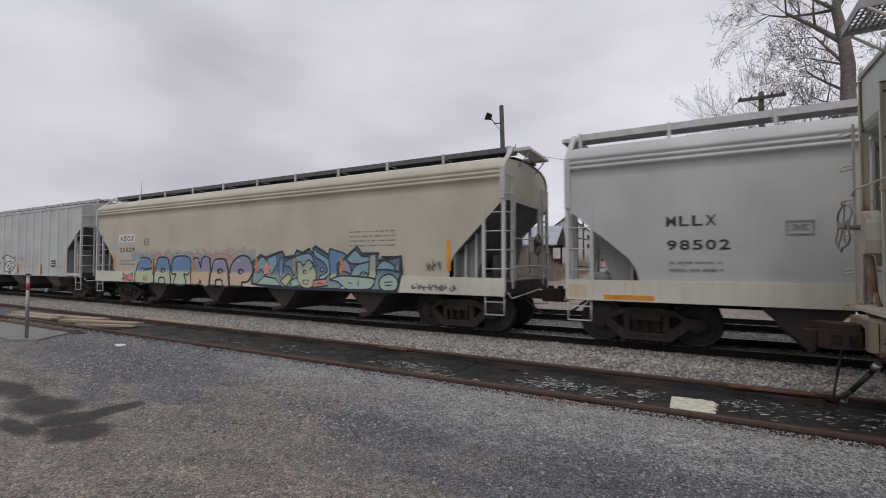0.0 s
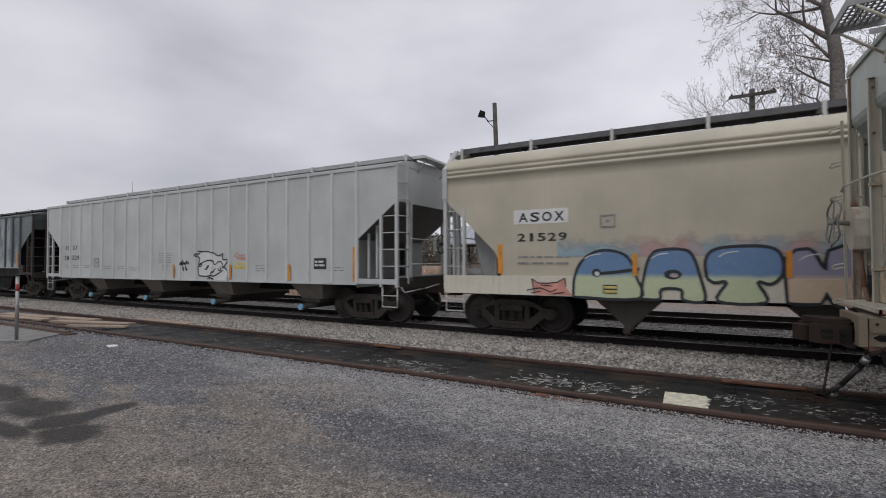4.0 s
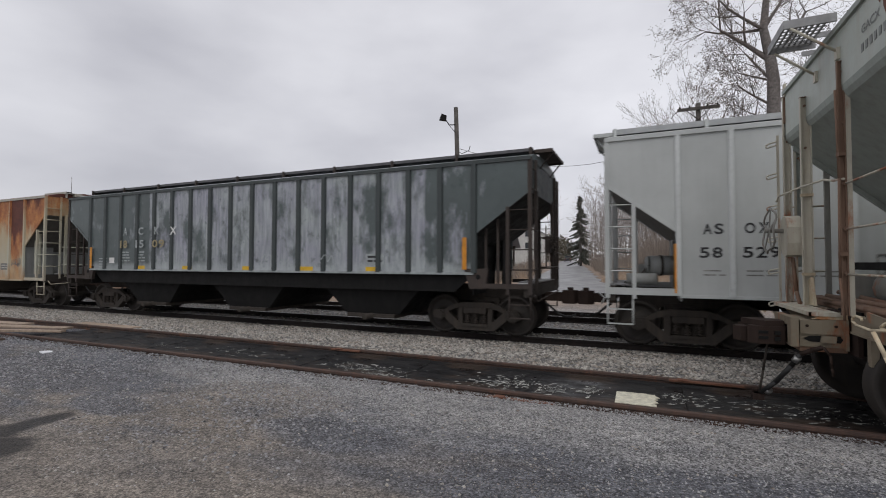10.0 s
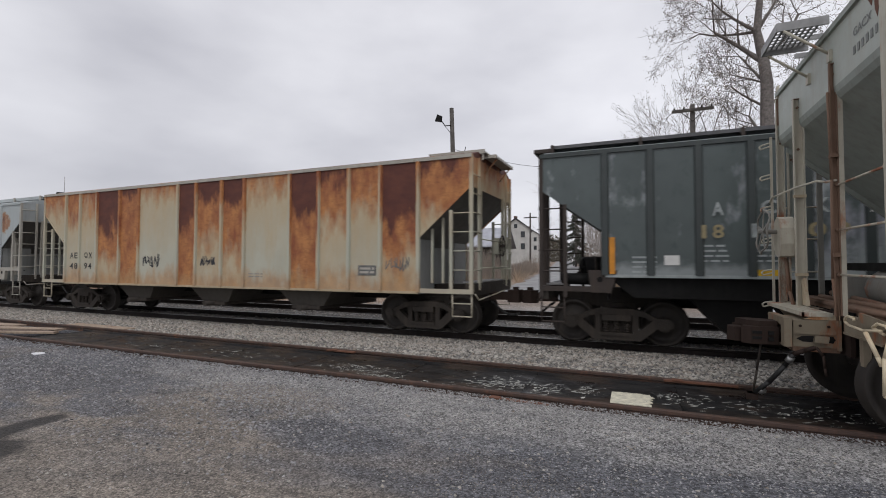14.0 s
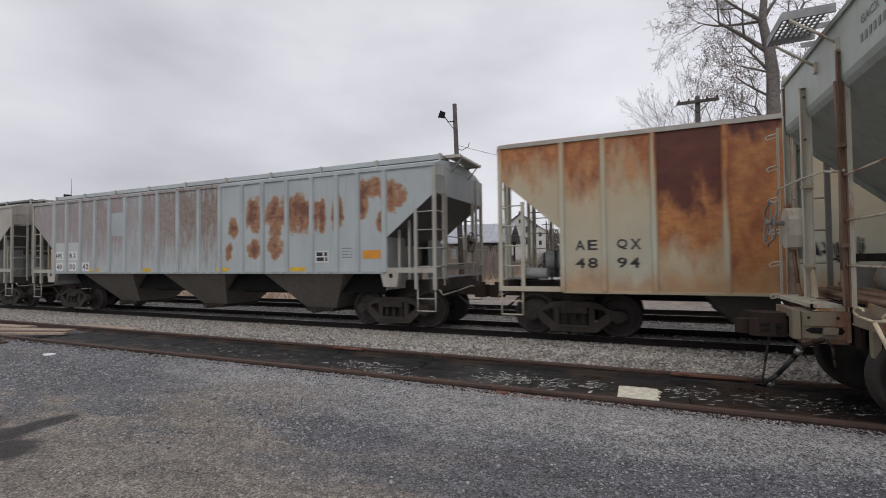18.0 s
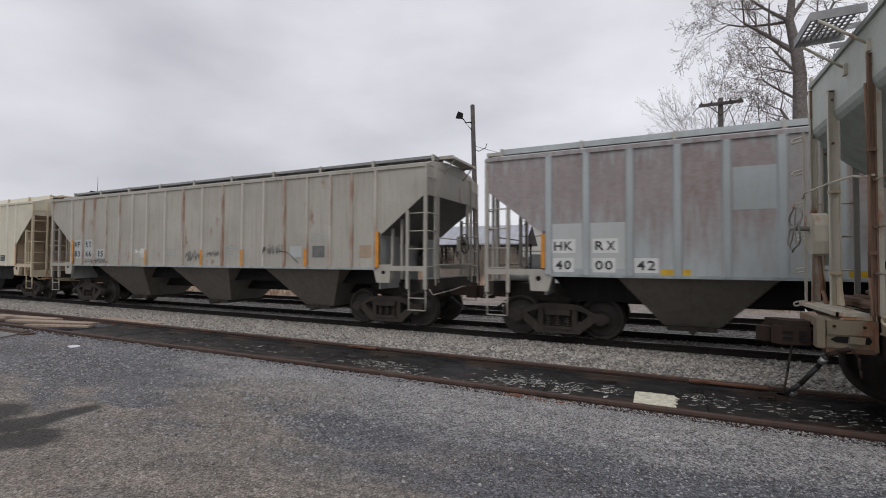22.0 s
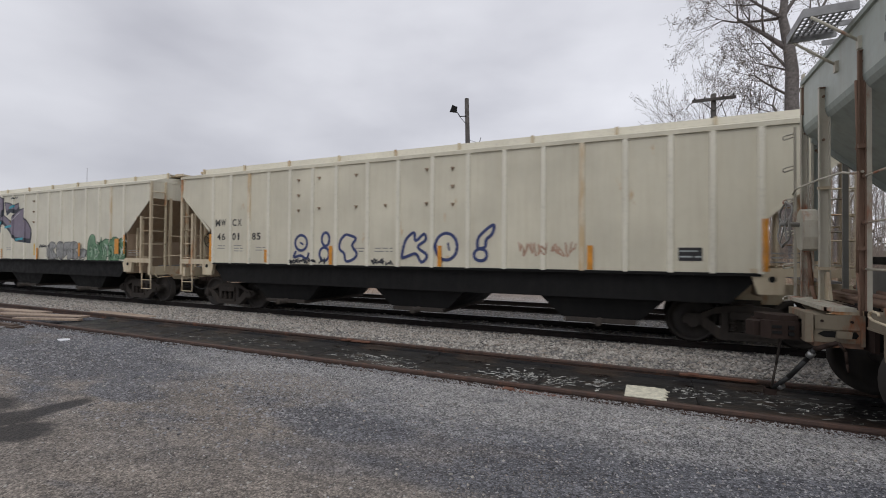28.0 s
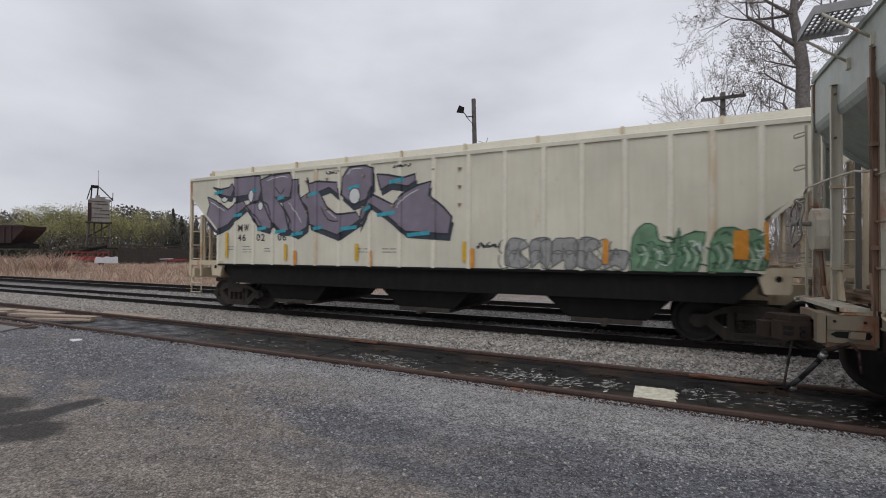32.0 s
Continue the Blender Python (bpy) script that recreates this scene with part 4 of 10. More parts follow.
    ob = part("plank_strip", Mesh().box(-13.6, -11.3, 7.1, 7.42, -0.09, -0.03), "plank")
    tagged(ob, "pale flat board lying in the ballast", "board")
    m = Mesh().prism([(-17.5, 3.7), (-12.0, 3.85), (-11.6, 4.1), (-12.1, 4.82), (-17.5, 4.82)], "z", -0.12, 0.0)
    tagged(part("concrete_slab", m, "concrete"), "pale concrete slab at the yard's edge", "slab", "", "structure")
    # thin marker post
    post = thing("marker_post", "thin grey steel marker post with a red band", "post", pose(-12.0, 4.05, 0))
    part("pole", Mesh().tube((0, 0, 0), (0, 0, 1.28), 0.03, 10), "steel", post)
    MAT["red_band"] = plain("faded_red", (0.4, 0.05, 0.04), 0.6)
    part("band", Mesh().tube((0, 0, 0.98), (0, 0, 1.12), 0.034, 10), "red_band", post, "faded red band")
    part("cap", Mesh().tube((0, 0, 1.28), (0, 0, 1.31), 0.04, 10), "rubber", post)
    m = Mesh().prism([(-9.75, 4.6), (-9.55, 4.56), (-9.5, 4.68), (-9.62, 4.74), (-9.74, 4.7)], "z", -0.045, -0.02)
    tagged(part("paper_scrap", m, "paper"), "crumpled white paper scrap on the gravel", "litter")


near_track_things()


# ---------------------------------------------------------------- rolling stock
HW = 1.62
WHEEL_R = 0.44
SHARED = {}


def shared(name, key, make, material, parent, m=None, label=""):
    """A part whose mesh is built once and used again."""
    if key not in SHARED:
        ob = part(name, make(), material, parent, label)
        SHARED[key] = ob.data
    else:
        ob = new(name, SHARED[key])
        ob.parent = parent
        if label:
            ob["label"] = label
    if m is not None:
        ob.matrix_basis = m
    return ob


def make_wheel():
    m = Mesh()
    r = WHEEL_R
    m.lathe([(0.02, -0.09), (0.11, -0.09), (0.13, -0.05), (0.17, -0.015), (0.3, 0.0), (r - 0.075, -0.01), (r - 0.06, -0.065), (r - 0.01, -0.07), (r, -0.06),
             (r + 0.004, 0.03), (r + 0.03, 0.045), (r + 0.03, 0.065), (r - 0.05, 0.07), (r - 0.075, 0.03), (0.3, 0.03), (0.17, 0.03), (0.12, 0.08), (0.02, 0.08)],
            (0, 0, 0), "y", 30)
    return m


def make_axle():
    return Mesh().tube((0, -1.02, 0), (0, 1.02, 0), 0.08, 12)


def make_cap():
    m = Mesh().tube((0, 0, 0), (0, -0.1, 0), 0.13, 16).tube((0, -0.1, 0), (0, -0.14, 0), 0.1, 16)
    for i in range(3):
        a = 2 * math.pi * i / 3
        m.tube((0.06 * math.cos(a), -0.14, 0.06 * math.sin(a)), (0.06 * math.cos(a), -0.165, 0.06 * math.sin(a)), 0.02, 6)
    return m


def make_side_frame():
    m = Mesh()
    a, b = -0.07, 0.07
    top = [(-1.04, 0.38), (-1.05, 0.48), (-0.98, 0.56), (-0.74, 0.57), (-0.5, 0.7), (-0.3, 0.74), (0.3, 0.74), (0.5, 0.7), (0.74, 0.57), (0.98, 0.56),
           (1.05, 0.48), (1.04, 0.38), (0.99, 0.38), (0.97, 0.46), (0.77, 0.46), (0.52, 0.58), (0.3, 0.62), (-0.3, 0.62), (-0.52, 0.58), (-0.77, 0.46),
           (-0.97, 0.46), (-0.99, 0.38)]
    m.prism(top, "y", a, b)
    m.prism([(-0.79, 0.5), (-0.66, 0.52), (-0.34, 0.24), (0.34, 0.24), (0.66, 0.52), (0.79, 0.5), (0.79, 0.4), (0.45, 0.11), (-0.45, 0.11), (-0.79, 0.4)], "y", a - 0.01, b + 0.01)
    for s in (-1, 1):
        m.box(s * 0.36 - 0.055, s * 0.36 + 0.055, a, b, 0.2, 0.62)
    m.box(-0.27, 0.27, a - 0.05, b + 0.1, 0.5, 0.62)
    m.box(-0.3, 0.3, a - 0.04, b + 0.04, 0.2, 0.26)
    m.box(-0.31, 0.31, 0.05, 0.065, 0.26, 0.6)
    return m


def make_spring():
    m = Mesh()
    for i in range(5):
        z = 0.27 + i * 0.05
        m.lathe([(0.05, z), (0.075, z + 0.012), (0.05, z + 0.03)], (0, 0, 0), "z", 10)
    return m.tube((0, 0, 0.25), (0, 0, 0.52), 0.045, 8)


AXLES = []


def truck(car, xc):
    for s in (-1, 1):
        fr = shared("truck_side_frame", "frame%d" % s, make_side_frame, "truck", car, pose(xc, s * 1.0, 0))
        for dx in (-0.2, 0.0, 0.2):
            shared("spring", "spring", make_spring, "truck", fr, pose(dx, 0.0 if s < 0 else 0.0, 0))
    shared("bolster", "bolster", lambda: Mesh().box(-0.2, 0.2, -0.92, 0.92, 0.46, 0.72).box(-0.35, 0.35, -0.3, 0.3, 0.6, 0.8), "truck", car, pose(xc, 0, 0))
    for s in (-1, 1):
        x = xc + s * 0.875
        ax = shared("axle", "axle", make_axle, "wheel", car, pose(x, 0, WHEEL_R))
        for t in (-1, 1):
            shared("wheel", "wheel", make_wheel, "wheel", ax, pose(0, t * 0.755, 0, 0, 0, 0 if t < 0 else 180), "dark steel wheel with flange")
            shared("bearing_cap", "cap", make_cap, "truck", ax, pose(0, t * 1.0, 0, 0, 0, 0 if t < 0 else 180))
        AXLES.append((ax, x))


def make_coupler():
    m = Mesh().box(-0.1, 0.45, -0.07, 0.07, -0.1, 0.1)
    m.prism([(0.38, -0.12), (0.52, -0.16), (0.66, -0.14), (0.7, -0.04), (0.6, 0.0), (0.62, 0.07), (0.72, 0.1), (0.7, 0.17), (0.5, 0.18), (0.38, 0.1)], "z", -0.15, 0.15)
    m.box(0.5, 0.62, -0.06, 0.06, 0.15, 0.22)
    return m


def make_hose():
    pts = [(0.02, -0.25, 0.72), (0.12, -0.27, 0.66), (0.3, -0.25, 0.5), (0.45, -0.2, 0.42), (0.58, -0.14, 0.42), (0.68, -0.1, 0.46)]
    return Mesh().path(pts, 0.028, 8)


def make_wheel_brake():
    m = Mesh()
    n, r = 20, 0.26
    ring = [(0, r * math.cos(2 * math.pi * i / n), r * math.sin(2 * math.pi * i / n)) for i in range(n + 1)]
    m.path(ring, 0.016, 6)
    for i in range(5):
        a = 2 * math.pi * i / 5
        m.tube((0, 0, 0), (0.0, r * math.cos(a), r * math.sin(a)), 0.013, 6)
    return m.tube((-0.06, 0, 0), (0.05, 0, 0), 0.04, 10)


def plate_row(m, x0, x1, y0, y1, z0, z1, bars, t=0.02):
    """An open grating: two long rails and cross slats."""
    m.box(x0, x1, y0, y0 + t, z0, z1)
    m.box(x0, x1, y1 - t, y1, z0, z1)
    for i in range(bars):
        x = x0 + (x1 - x0) * (i + 0.5) / bars
        m.box(x - 0.016, x + 0.016, y0 + t, y1 - t, z0 + 0.01, z1 - 0.002)


def strip(points, width, closed_caps=True):
    """A flat stroke in x and z of the given width, as left and right edge points."""
    out = []
    n = len(points)
    for i, (x, z) in enumerate(points):
        a = points[max(0, i - 1)]
        b = points[min(n - 1, i + 1)]
        dx, dz = b[0] - a[0], b[1] - a[1]
        ln = math.hypot(dx, dz) or 1
        w = width / 2 * (0.8 if i in (0, n - 1) else 1)
        out.append(((x - dz / ln * w, z + dx / ln * w), (x + dz / ln * w, z - dx / ln * w)))
    return out


def curve_points(pts, k=5):
    """A smooth line through the points."""
    p = [pts[0], *pts, pts[-1]]
    res = []
    for i in range(1, len(p) - 2):
        a, b, c, d = p[i - 1], p[i], p[i + 1], p[i + 2]
        for j in range(k):
            t = j / k
            res.append(tuple(0.5 * (2 * b[q] + (c[q] - a[q]) * t + (2 * a[q] - 5 * b[q] + 4 * c[q] - d[q]) * t * t + (3 * b[q] - a[q] - 3 * c[q] + d[q]) * t ** 3) for q in (0, 1)))
    return res + [pts[-1]]


SURFACE = {}


def cut(poly, axis, v, above):
    """The part of a convex outline above or below v."""
    out = []
    for a, b in zip(poly, poly[1:] + poly[:1]):
        ia, ib = (a[axis] >= v) == above, (b[axis] >= v) == above
        if ia:
            out.append(a)
        if ia != ib:
            t = (v - a[axis]) / (b[axis] - a[axis])
            out.append((a[0] + (b[0] - a[0]) * t, a[1] + (b[1] - a[1]) * t))
    return out


def drape(car, polys, y, material, name):
    """Paint laid on a car's side, over its ribs and its sill."""
    off = min(b - y for b in (YF, YR, YC) if b - y >= -1e-6)
    m = Mesh()
    for poly in polys:
        for axis, lo, hi, ya, yb in SURFACE[car.name]:
            if max(p[axis] for p in poly) <= lo or min(p[axis] for p in poly) >= hi:
                continue
            c = cut(cut(poly, axis, lo, True), axis, hi, False)
            if len(c) > 2:
                m.add([(p[0], ya + (yb - ya) * (p[axis] - lo) / (hi - lo) - 0.003 - off, p[1]) for p in c], [tuple(range(len(c)))])
    return part(name, m, material, car, fix=False)


def stroke(car, pts, width, y, material, name="paint_stroke", k=5):
    e = strip(curve_points(pts, k), width)
    return drape(car, [[a[0], a[1], b[1], b[0]] for a, b in zip(e, e[1:])], y, material, name)


def blot(car, pts, y, material, name="paint_fill", k=4):
    c = curve_points([*pts, pts[0]], k)[:-1] if k > 1 else list(pts)
    tris = tessellate_polygon([[Vector((x, z, 0)) for x, z in c]])
    return drape(car, [[c[i] for i in t] for t in tris], y, material, name)


def bubble(car, x0, x1, z0, z1, unit, y, fill, line=0.05, k=4, ink="spray_black"):
    """A painted letter inside a frame, given as an outline between 0 and 1, filled and lined."""
    p = [(x0 + u * (x1 - x0), z0 + v * (z1 - z0)) for u, v in unit]
    blot(car, p, y, fill, "graffiti_letter", k)
    stroke(car, [*p, p[0]], line, y - 0.003, ink, "graffiti_line", k)


def ring(x, z, rx, rz, n=12):
    return [(x + rx * math.cos(2 * math.pi * i / n), z + rz * math.sin(2 * math.pi * i / n)) for i in range(n)]


def bars(car, x, z, w, n, y, material="ink_faint", step=0.075, h=0.024, seed=1):
    """Small stencilled lines that cannot be read."""
    r = random.Random(seed + int(x * 10))
    m = Mesh()
    for i in range(n):
        x0 = x
        while x0 < x + w - 0.05:
            ln = min(r.uniform(0.08, 0.3), x + w - x0)
            m.add([(x0, y, z - i * step), (x0 + ln, y, z - i * step), (x0 + ln, y, z - i * step + h), (x0, y, z - i * step + h)], [(0, 1, 2, 3)])
            x0 += ln + 0.04
    return part("stencil_block", m, material, car, fix=False)


def card_frame(car, x0, x1, z0, z1):
    """A thin metal frame for a waybill card."""
    m = Mesh()
    for a, b, c, d in ((x0, x1, z0, z0 + 0.025), (x0, x1, z1 - 0.025, z1), (x0, x0 + 0.025, z0, z1), (x1 - 0.025, x1, z0, z1)):
        m.box(a, b, YF - 0.012, YF, c, d)
    fr = part("card_frame", m, "ink_faint", car)
    part("card", Mesh().box(x0 + 0.1, x1 - 0.1, YF - 0.003, YF, (z0 + z1) / 2 - 0.03, (z0 + z1) / 2 + 0.03), "ink_faint", fr)


def reflector(car, x, z0, z1, y, w=0.1, mat="orange"):
    return part("reflector", Mesh().box(x - w / 2, x + w / 2, y, y + 0.004, z0, z1), mat, car, "orange reflective strip")


def car_ends(car, sp):
    """Posts, ladders, slope sheets, end sills and couplers at both ends."""
    L, zc, zk, dx, ze, zb = sp["L"], sp["zc"], sp["zk"], sp["dx"], sp["ze"], sp["zb"]
    fr, slope_m, pale = sp["frame"], sp["slope"], sp["inner"]
    steep = (zc - zk) / dx
    for s in (-1, 1):
        e = s * L / 2

        def bx(m, a, b, y0, y1, z0, z1):
            xa, xb = sorted((e - s * a, e - s * b))
            return m.box(xa, xb, y0, y1, z0, z1)

        # end sheet and slope sheet
        rp = sp["roof"]
        pts = [(-HW + 0.03, zc)] + [(y, z - 0.01) for y, z in rp] + [(HW - 0.03, zc)]
        part("end_sheet", Mesh().prism(pts, "x", e - s * 0.03, e - s * 0.05), sp["end"], car)
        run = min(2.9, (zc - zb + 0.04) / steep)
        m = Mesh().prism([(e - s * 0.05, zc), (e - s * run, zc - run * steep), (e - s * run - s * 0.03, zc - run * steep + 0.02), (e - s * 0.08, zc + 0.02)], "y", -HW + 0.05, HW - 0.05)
        part("slope_sheet", m, slope_m, car, "grimy sloping hopper sheet with shade in its colour")
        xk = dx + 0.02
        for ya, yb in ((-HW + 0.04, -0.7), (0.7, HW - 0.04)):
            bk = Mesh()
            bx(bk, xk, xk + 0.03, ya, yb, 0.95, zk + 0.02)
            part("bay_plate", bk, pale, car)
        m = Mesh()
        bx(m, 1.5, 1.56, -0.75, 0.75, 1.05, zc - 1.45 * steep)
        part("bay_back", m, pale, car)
        if sp.get("curved"):
            for y in (-1.25, 1.25):
                pts = [(e - s * (dx + 0.2), 1.2), (e - s * (dx + 0.2), zk), (e - s * 0.6, zc - 0.6 * steep), (e - s * 0.6, zc - 0.6 * steep - 0.35), (e - s * 0.85, 1.2)]
                part("bay_web", Mesh().prism(pts, "y", y - 0.015, y + 0.015), pale, car)
        # verticals under the slope sheet
        for y in sp.get("posts", (-0.95, 0.95)):
            m = Mesh()
            bx(m, 0.0, 0.07, y - 0.04, y + 0.04, 1.1, zc + 0.05)
            part("end_post", m, fr, car)
        # corner posts, both sides
        for sy in (-1, 1):
            yo, yi = sy * (HW + 0.02), sy * (HW - 0.05)
            y0, y1 = min(yo, yi), max(yo, yi)
            m = Mesh()
            bx(m, -0.02, 0.06, y0, y1, sp["foot"], ze)
            part("corner_post", m, fr, car)
            m = Mesh()
            bx(m, 0.46, 0.53, y0, y1, sp["foot"], 2.83)
            part("ladder_stile", m, fr, car)
            for i in range(4):
                z = 1.5 + 0.42 * i
                m = Mesh().tube((e - s * 0.0, sy * (HW - 0.02), z), (e - s * 0.5, sy * (HW - 0.02), z), 0.014, 6)
                part("ladder_rung", m, fr, car)
            m = Mesh()
            bx(m, -0.03, 0.03, sy * 1.14 - 0.025, sy * 1.14 + 0.025, 1.05, ze + 0.02)
            part("ladder_stile", m, fr, car)
            for i in range(6):
                z = 1.5 + 0.42 * i
                m = Mesh().tube((e + s * 0.03, sy * (HW - 0.02), z), (e + s * 0.03, sy * 1.14, z), 0.014, 6)
                part("ladder_rung", m, fr, car)
            # bay rail and step
            m = Mesh()
            bx(m, 0.0, dx, y0, y1, sp["rail0"], sp["rail1"])
            part("bay_rail", m, fr, car)
            m = Mesh()
            for a in (0.02, 0.47):
                m.tube((e - s * a, sy * (HW - 0.03), sp["foot"]), (e - s * a, sy * (HW - 0.03), 0.48), 0.018, 6)
            for z in (0.48, 0.76):
                m.box(min(e - s * 0.02, e - s * 0.47), max(e - s * 0.02, e - s * 0.47), sy * (HW - 0.03) - 0.03, sy * (HW - 0.03) + 0.03, z, z + 0.02)
            part("sill_step", m, fr, car)
        # grab irons across the end
        for z in (1.55, 2.2):
            part("handrail", Mesh().tube((e + s * 0.05, -1.1, z), (e + s * 0.05, 1.1, z), 0.015, 6), fr, car)
        # end sill, centre sill, coupler
        m = Mesh()
        bx(m, 0.0, 0.16, -HW + 0.02, HW - 0.02, 0.93, 1.2)
        bx(m, 0.16, dx + 1.2, -0.24, 0.24, 0.72, 1.12)
        part("end_sill", m, sp["sill"], car)
        ep = shared("end_platform", "endplat", lambda: Mesh().box(-0.2, 0.2, -1.1, -1.08, 1.2, 1.235), "board", car, pose(e - s * 0.2, 0, 0), "open grating platform")
        shared("frame_side", "endside", lambda: Mesh().box(-0.2, 0.2, 1.08, 1.1, 1.2, 1.235), "board", ep)
        for i in range(8):
            shared("slat", "endslat", lambda: Mesh().box(-0.016, 0.016, -1.08, 1.08, 1.21, 1.233), "board", ep, pose(-0.175 + 0.05 * i, 0, 0))
        if s < 0:
            m = Mesh()
            bx(m, 0.55, 0.95, 0.2, 0.6, 1.2, 1.62)
            bx(m, 0.62, 0.88, -0.1, 0.2, 1.3, 1.5)
            part("control_valve", m, sp["inner"], car)
            tank = part("brake_tank", Mesh().tube((e - s * 0.75, -0.62, 1.6), (e - s * 1.3, -0.5, 1.6), 0.2, 16), sp["inner"], car)
            part("tank_dome", Mesh().lathe([(0.2, 0.0), (0.17, -0.05), (0.1, -0.08), (0.01, -0.09)], (0, 0, 0), "x", 16), sp["inner"], tank).matrix_basis = pose(e - s * 0.75, -0.62, 1.6, 0, 0, 0 if s < 0 else 180)
            part("tank_strap", Mesh().tube((e - s * 0.95, -0.58, 1.6), (e - s * 1.0, -0.57, 1.6), 0.21, 16), "truck", tank)
            part("brake_pipe", Mesh().path([(e - s * 0.3, -0.9, 1.25), (e - s * 0.6, -0.85, 1.4), (e - s * 0.75, -0.7, 1.6)], 0.02, 6), "truck", car)
            part("brake_cylinder", Mesh().tube((e - s * 0.35, -1.0, 1.33), (e - s * 0.9, -1.05, 1.33), 0.12, 14), sp["inner"], car)
        else:
            for a in (0.75, 1.02):
                m = Mesh()
                bx(m, a, a + 0.05, -1.42, -1.36, 1.2, zc - a * steep)
                part("bay_post", m, sp["frame"], car)
        shared("coupler", "coupler", make_coupler, "coupler", car, pose(e, 0, 0.86, 0, 0, 0 if s > 0 else 180))
        shared("air_hose", "hose", make_hose, "rubber", car, pose(e, 0, 0, 0, 0, 0 if s > 0 else 180))
        m = Mesh().path([(e + s * 0.03, -1.5, 0.98), (e + s * 0.1, -1.45, 0.85), (e + s * 0.12, -0.5, 0.9), (e + s * 0.3, -0.05, 1.0)], 0.014, 6)
        part("uncoupling_lever", m, fr, car)
        # roof boards over the end
        m = Mesh()
        zz = ze + sp["lift"]
        xa, xb = sorted((e - s * 0.1, e + s * 0.3))
        m.box(xa, xb, -0.74, 0.74, zz + 0.015, zz + 0.04).box(xa, xb, -0.76, -0.74, zz - 0.02, zz + 0.06).box(xa, xb, 0.74, 0.76, zz - 0.02, zz + 0.06)
        m.box(xb - 0.02, xb, -0.74, 0.74, zz - 0.02, zz + 0.015) if s > 0 else m.box(xa, xa + 0.02, -0.74, 0.74, zz - 0.02, zz + 0.015)
        part("end_running_board", m, sp.get("end_board", sp["frame"]), car)
        for y in (-0.6, 0.6):
            part("board_bracket", Mesh().tube((e + s * 0.27, y, zz), (e - s * 0.02, y, zz - 0.35), 0.018, 6), fr, car)
    e = L / 2
    shared("brake_wheel", "brakewheel", make_wheel_brake, "truck", car, pose(e + 0.08, 0.5, 2.1))
    m = Mesh().box(e - 0.1, e + 0.02, 0.36, 0.64, 1.9, 2.3)
    part("brake_gearbox", m, fr, car)


def roof_parts(car, sp):
    L, ze = sp["L"], sp["ze"]
    if not sp.get("curved"):
        part("roof", Mesh().prism(sp["roof"], "x", -L / 2 + 0.02, L / 2 - 0.02), sp["body"], car)
        part("eave", Mesh().box(-L / 2, L / 2, -HW - 0.035, -HW + 0.05, ze - 0.06, ze + 0.02), sp.get("eave", sp["body"]), car)
    zz = ze + sp["lift"]
    for y0, y1 in ((-0.95, -0.5), (0.5, 0.95)):
        rb = part("running_board", Mesh().box(-L / 2 + 0.1, L / 2 - 0.1, y0 + 0.02, y1 - 0.02, zz + 0.015, zz + 0.04), sp["boards"], car)
        for yy in (y0, y1 - 0.02):
            part("board_edge", Mesh().box(-L / 2 + 0.1, L / 2 - 0.1, yy, yy + 0.02, zz - 0.01 - sp.get("lip", 0.0), zz + 0.06), sp["boards"], rb)
    n = int(L / 1.65)
    for i in range(n + 1):
        x = -L / 2 + 0.15 + (L - 0.3) * i / n
        m = Mesh().box(x - 0.03, x + 0.03, -1.0, -0.96, ze + 0.02, zz + 0.07).box(x - 0.03, x + 0.03, -0.96, -0.45, zz - 0.04, zz)
        part("board_support", m, sp["frame"], car)
    m = Mesh().prism([(-0.28, ze + 0.2), (0.28, ze + 0.2), (0.2, ze + 0.36), (-0.2, ze + 0.36)], "x", -L / 2 + 1.2, L / 2 - 1.2)
    part("hatch_cover", m, sp["body"], car)


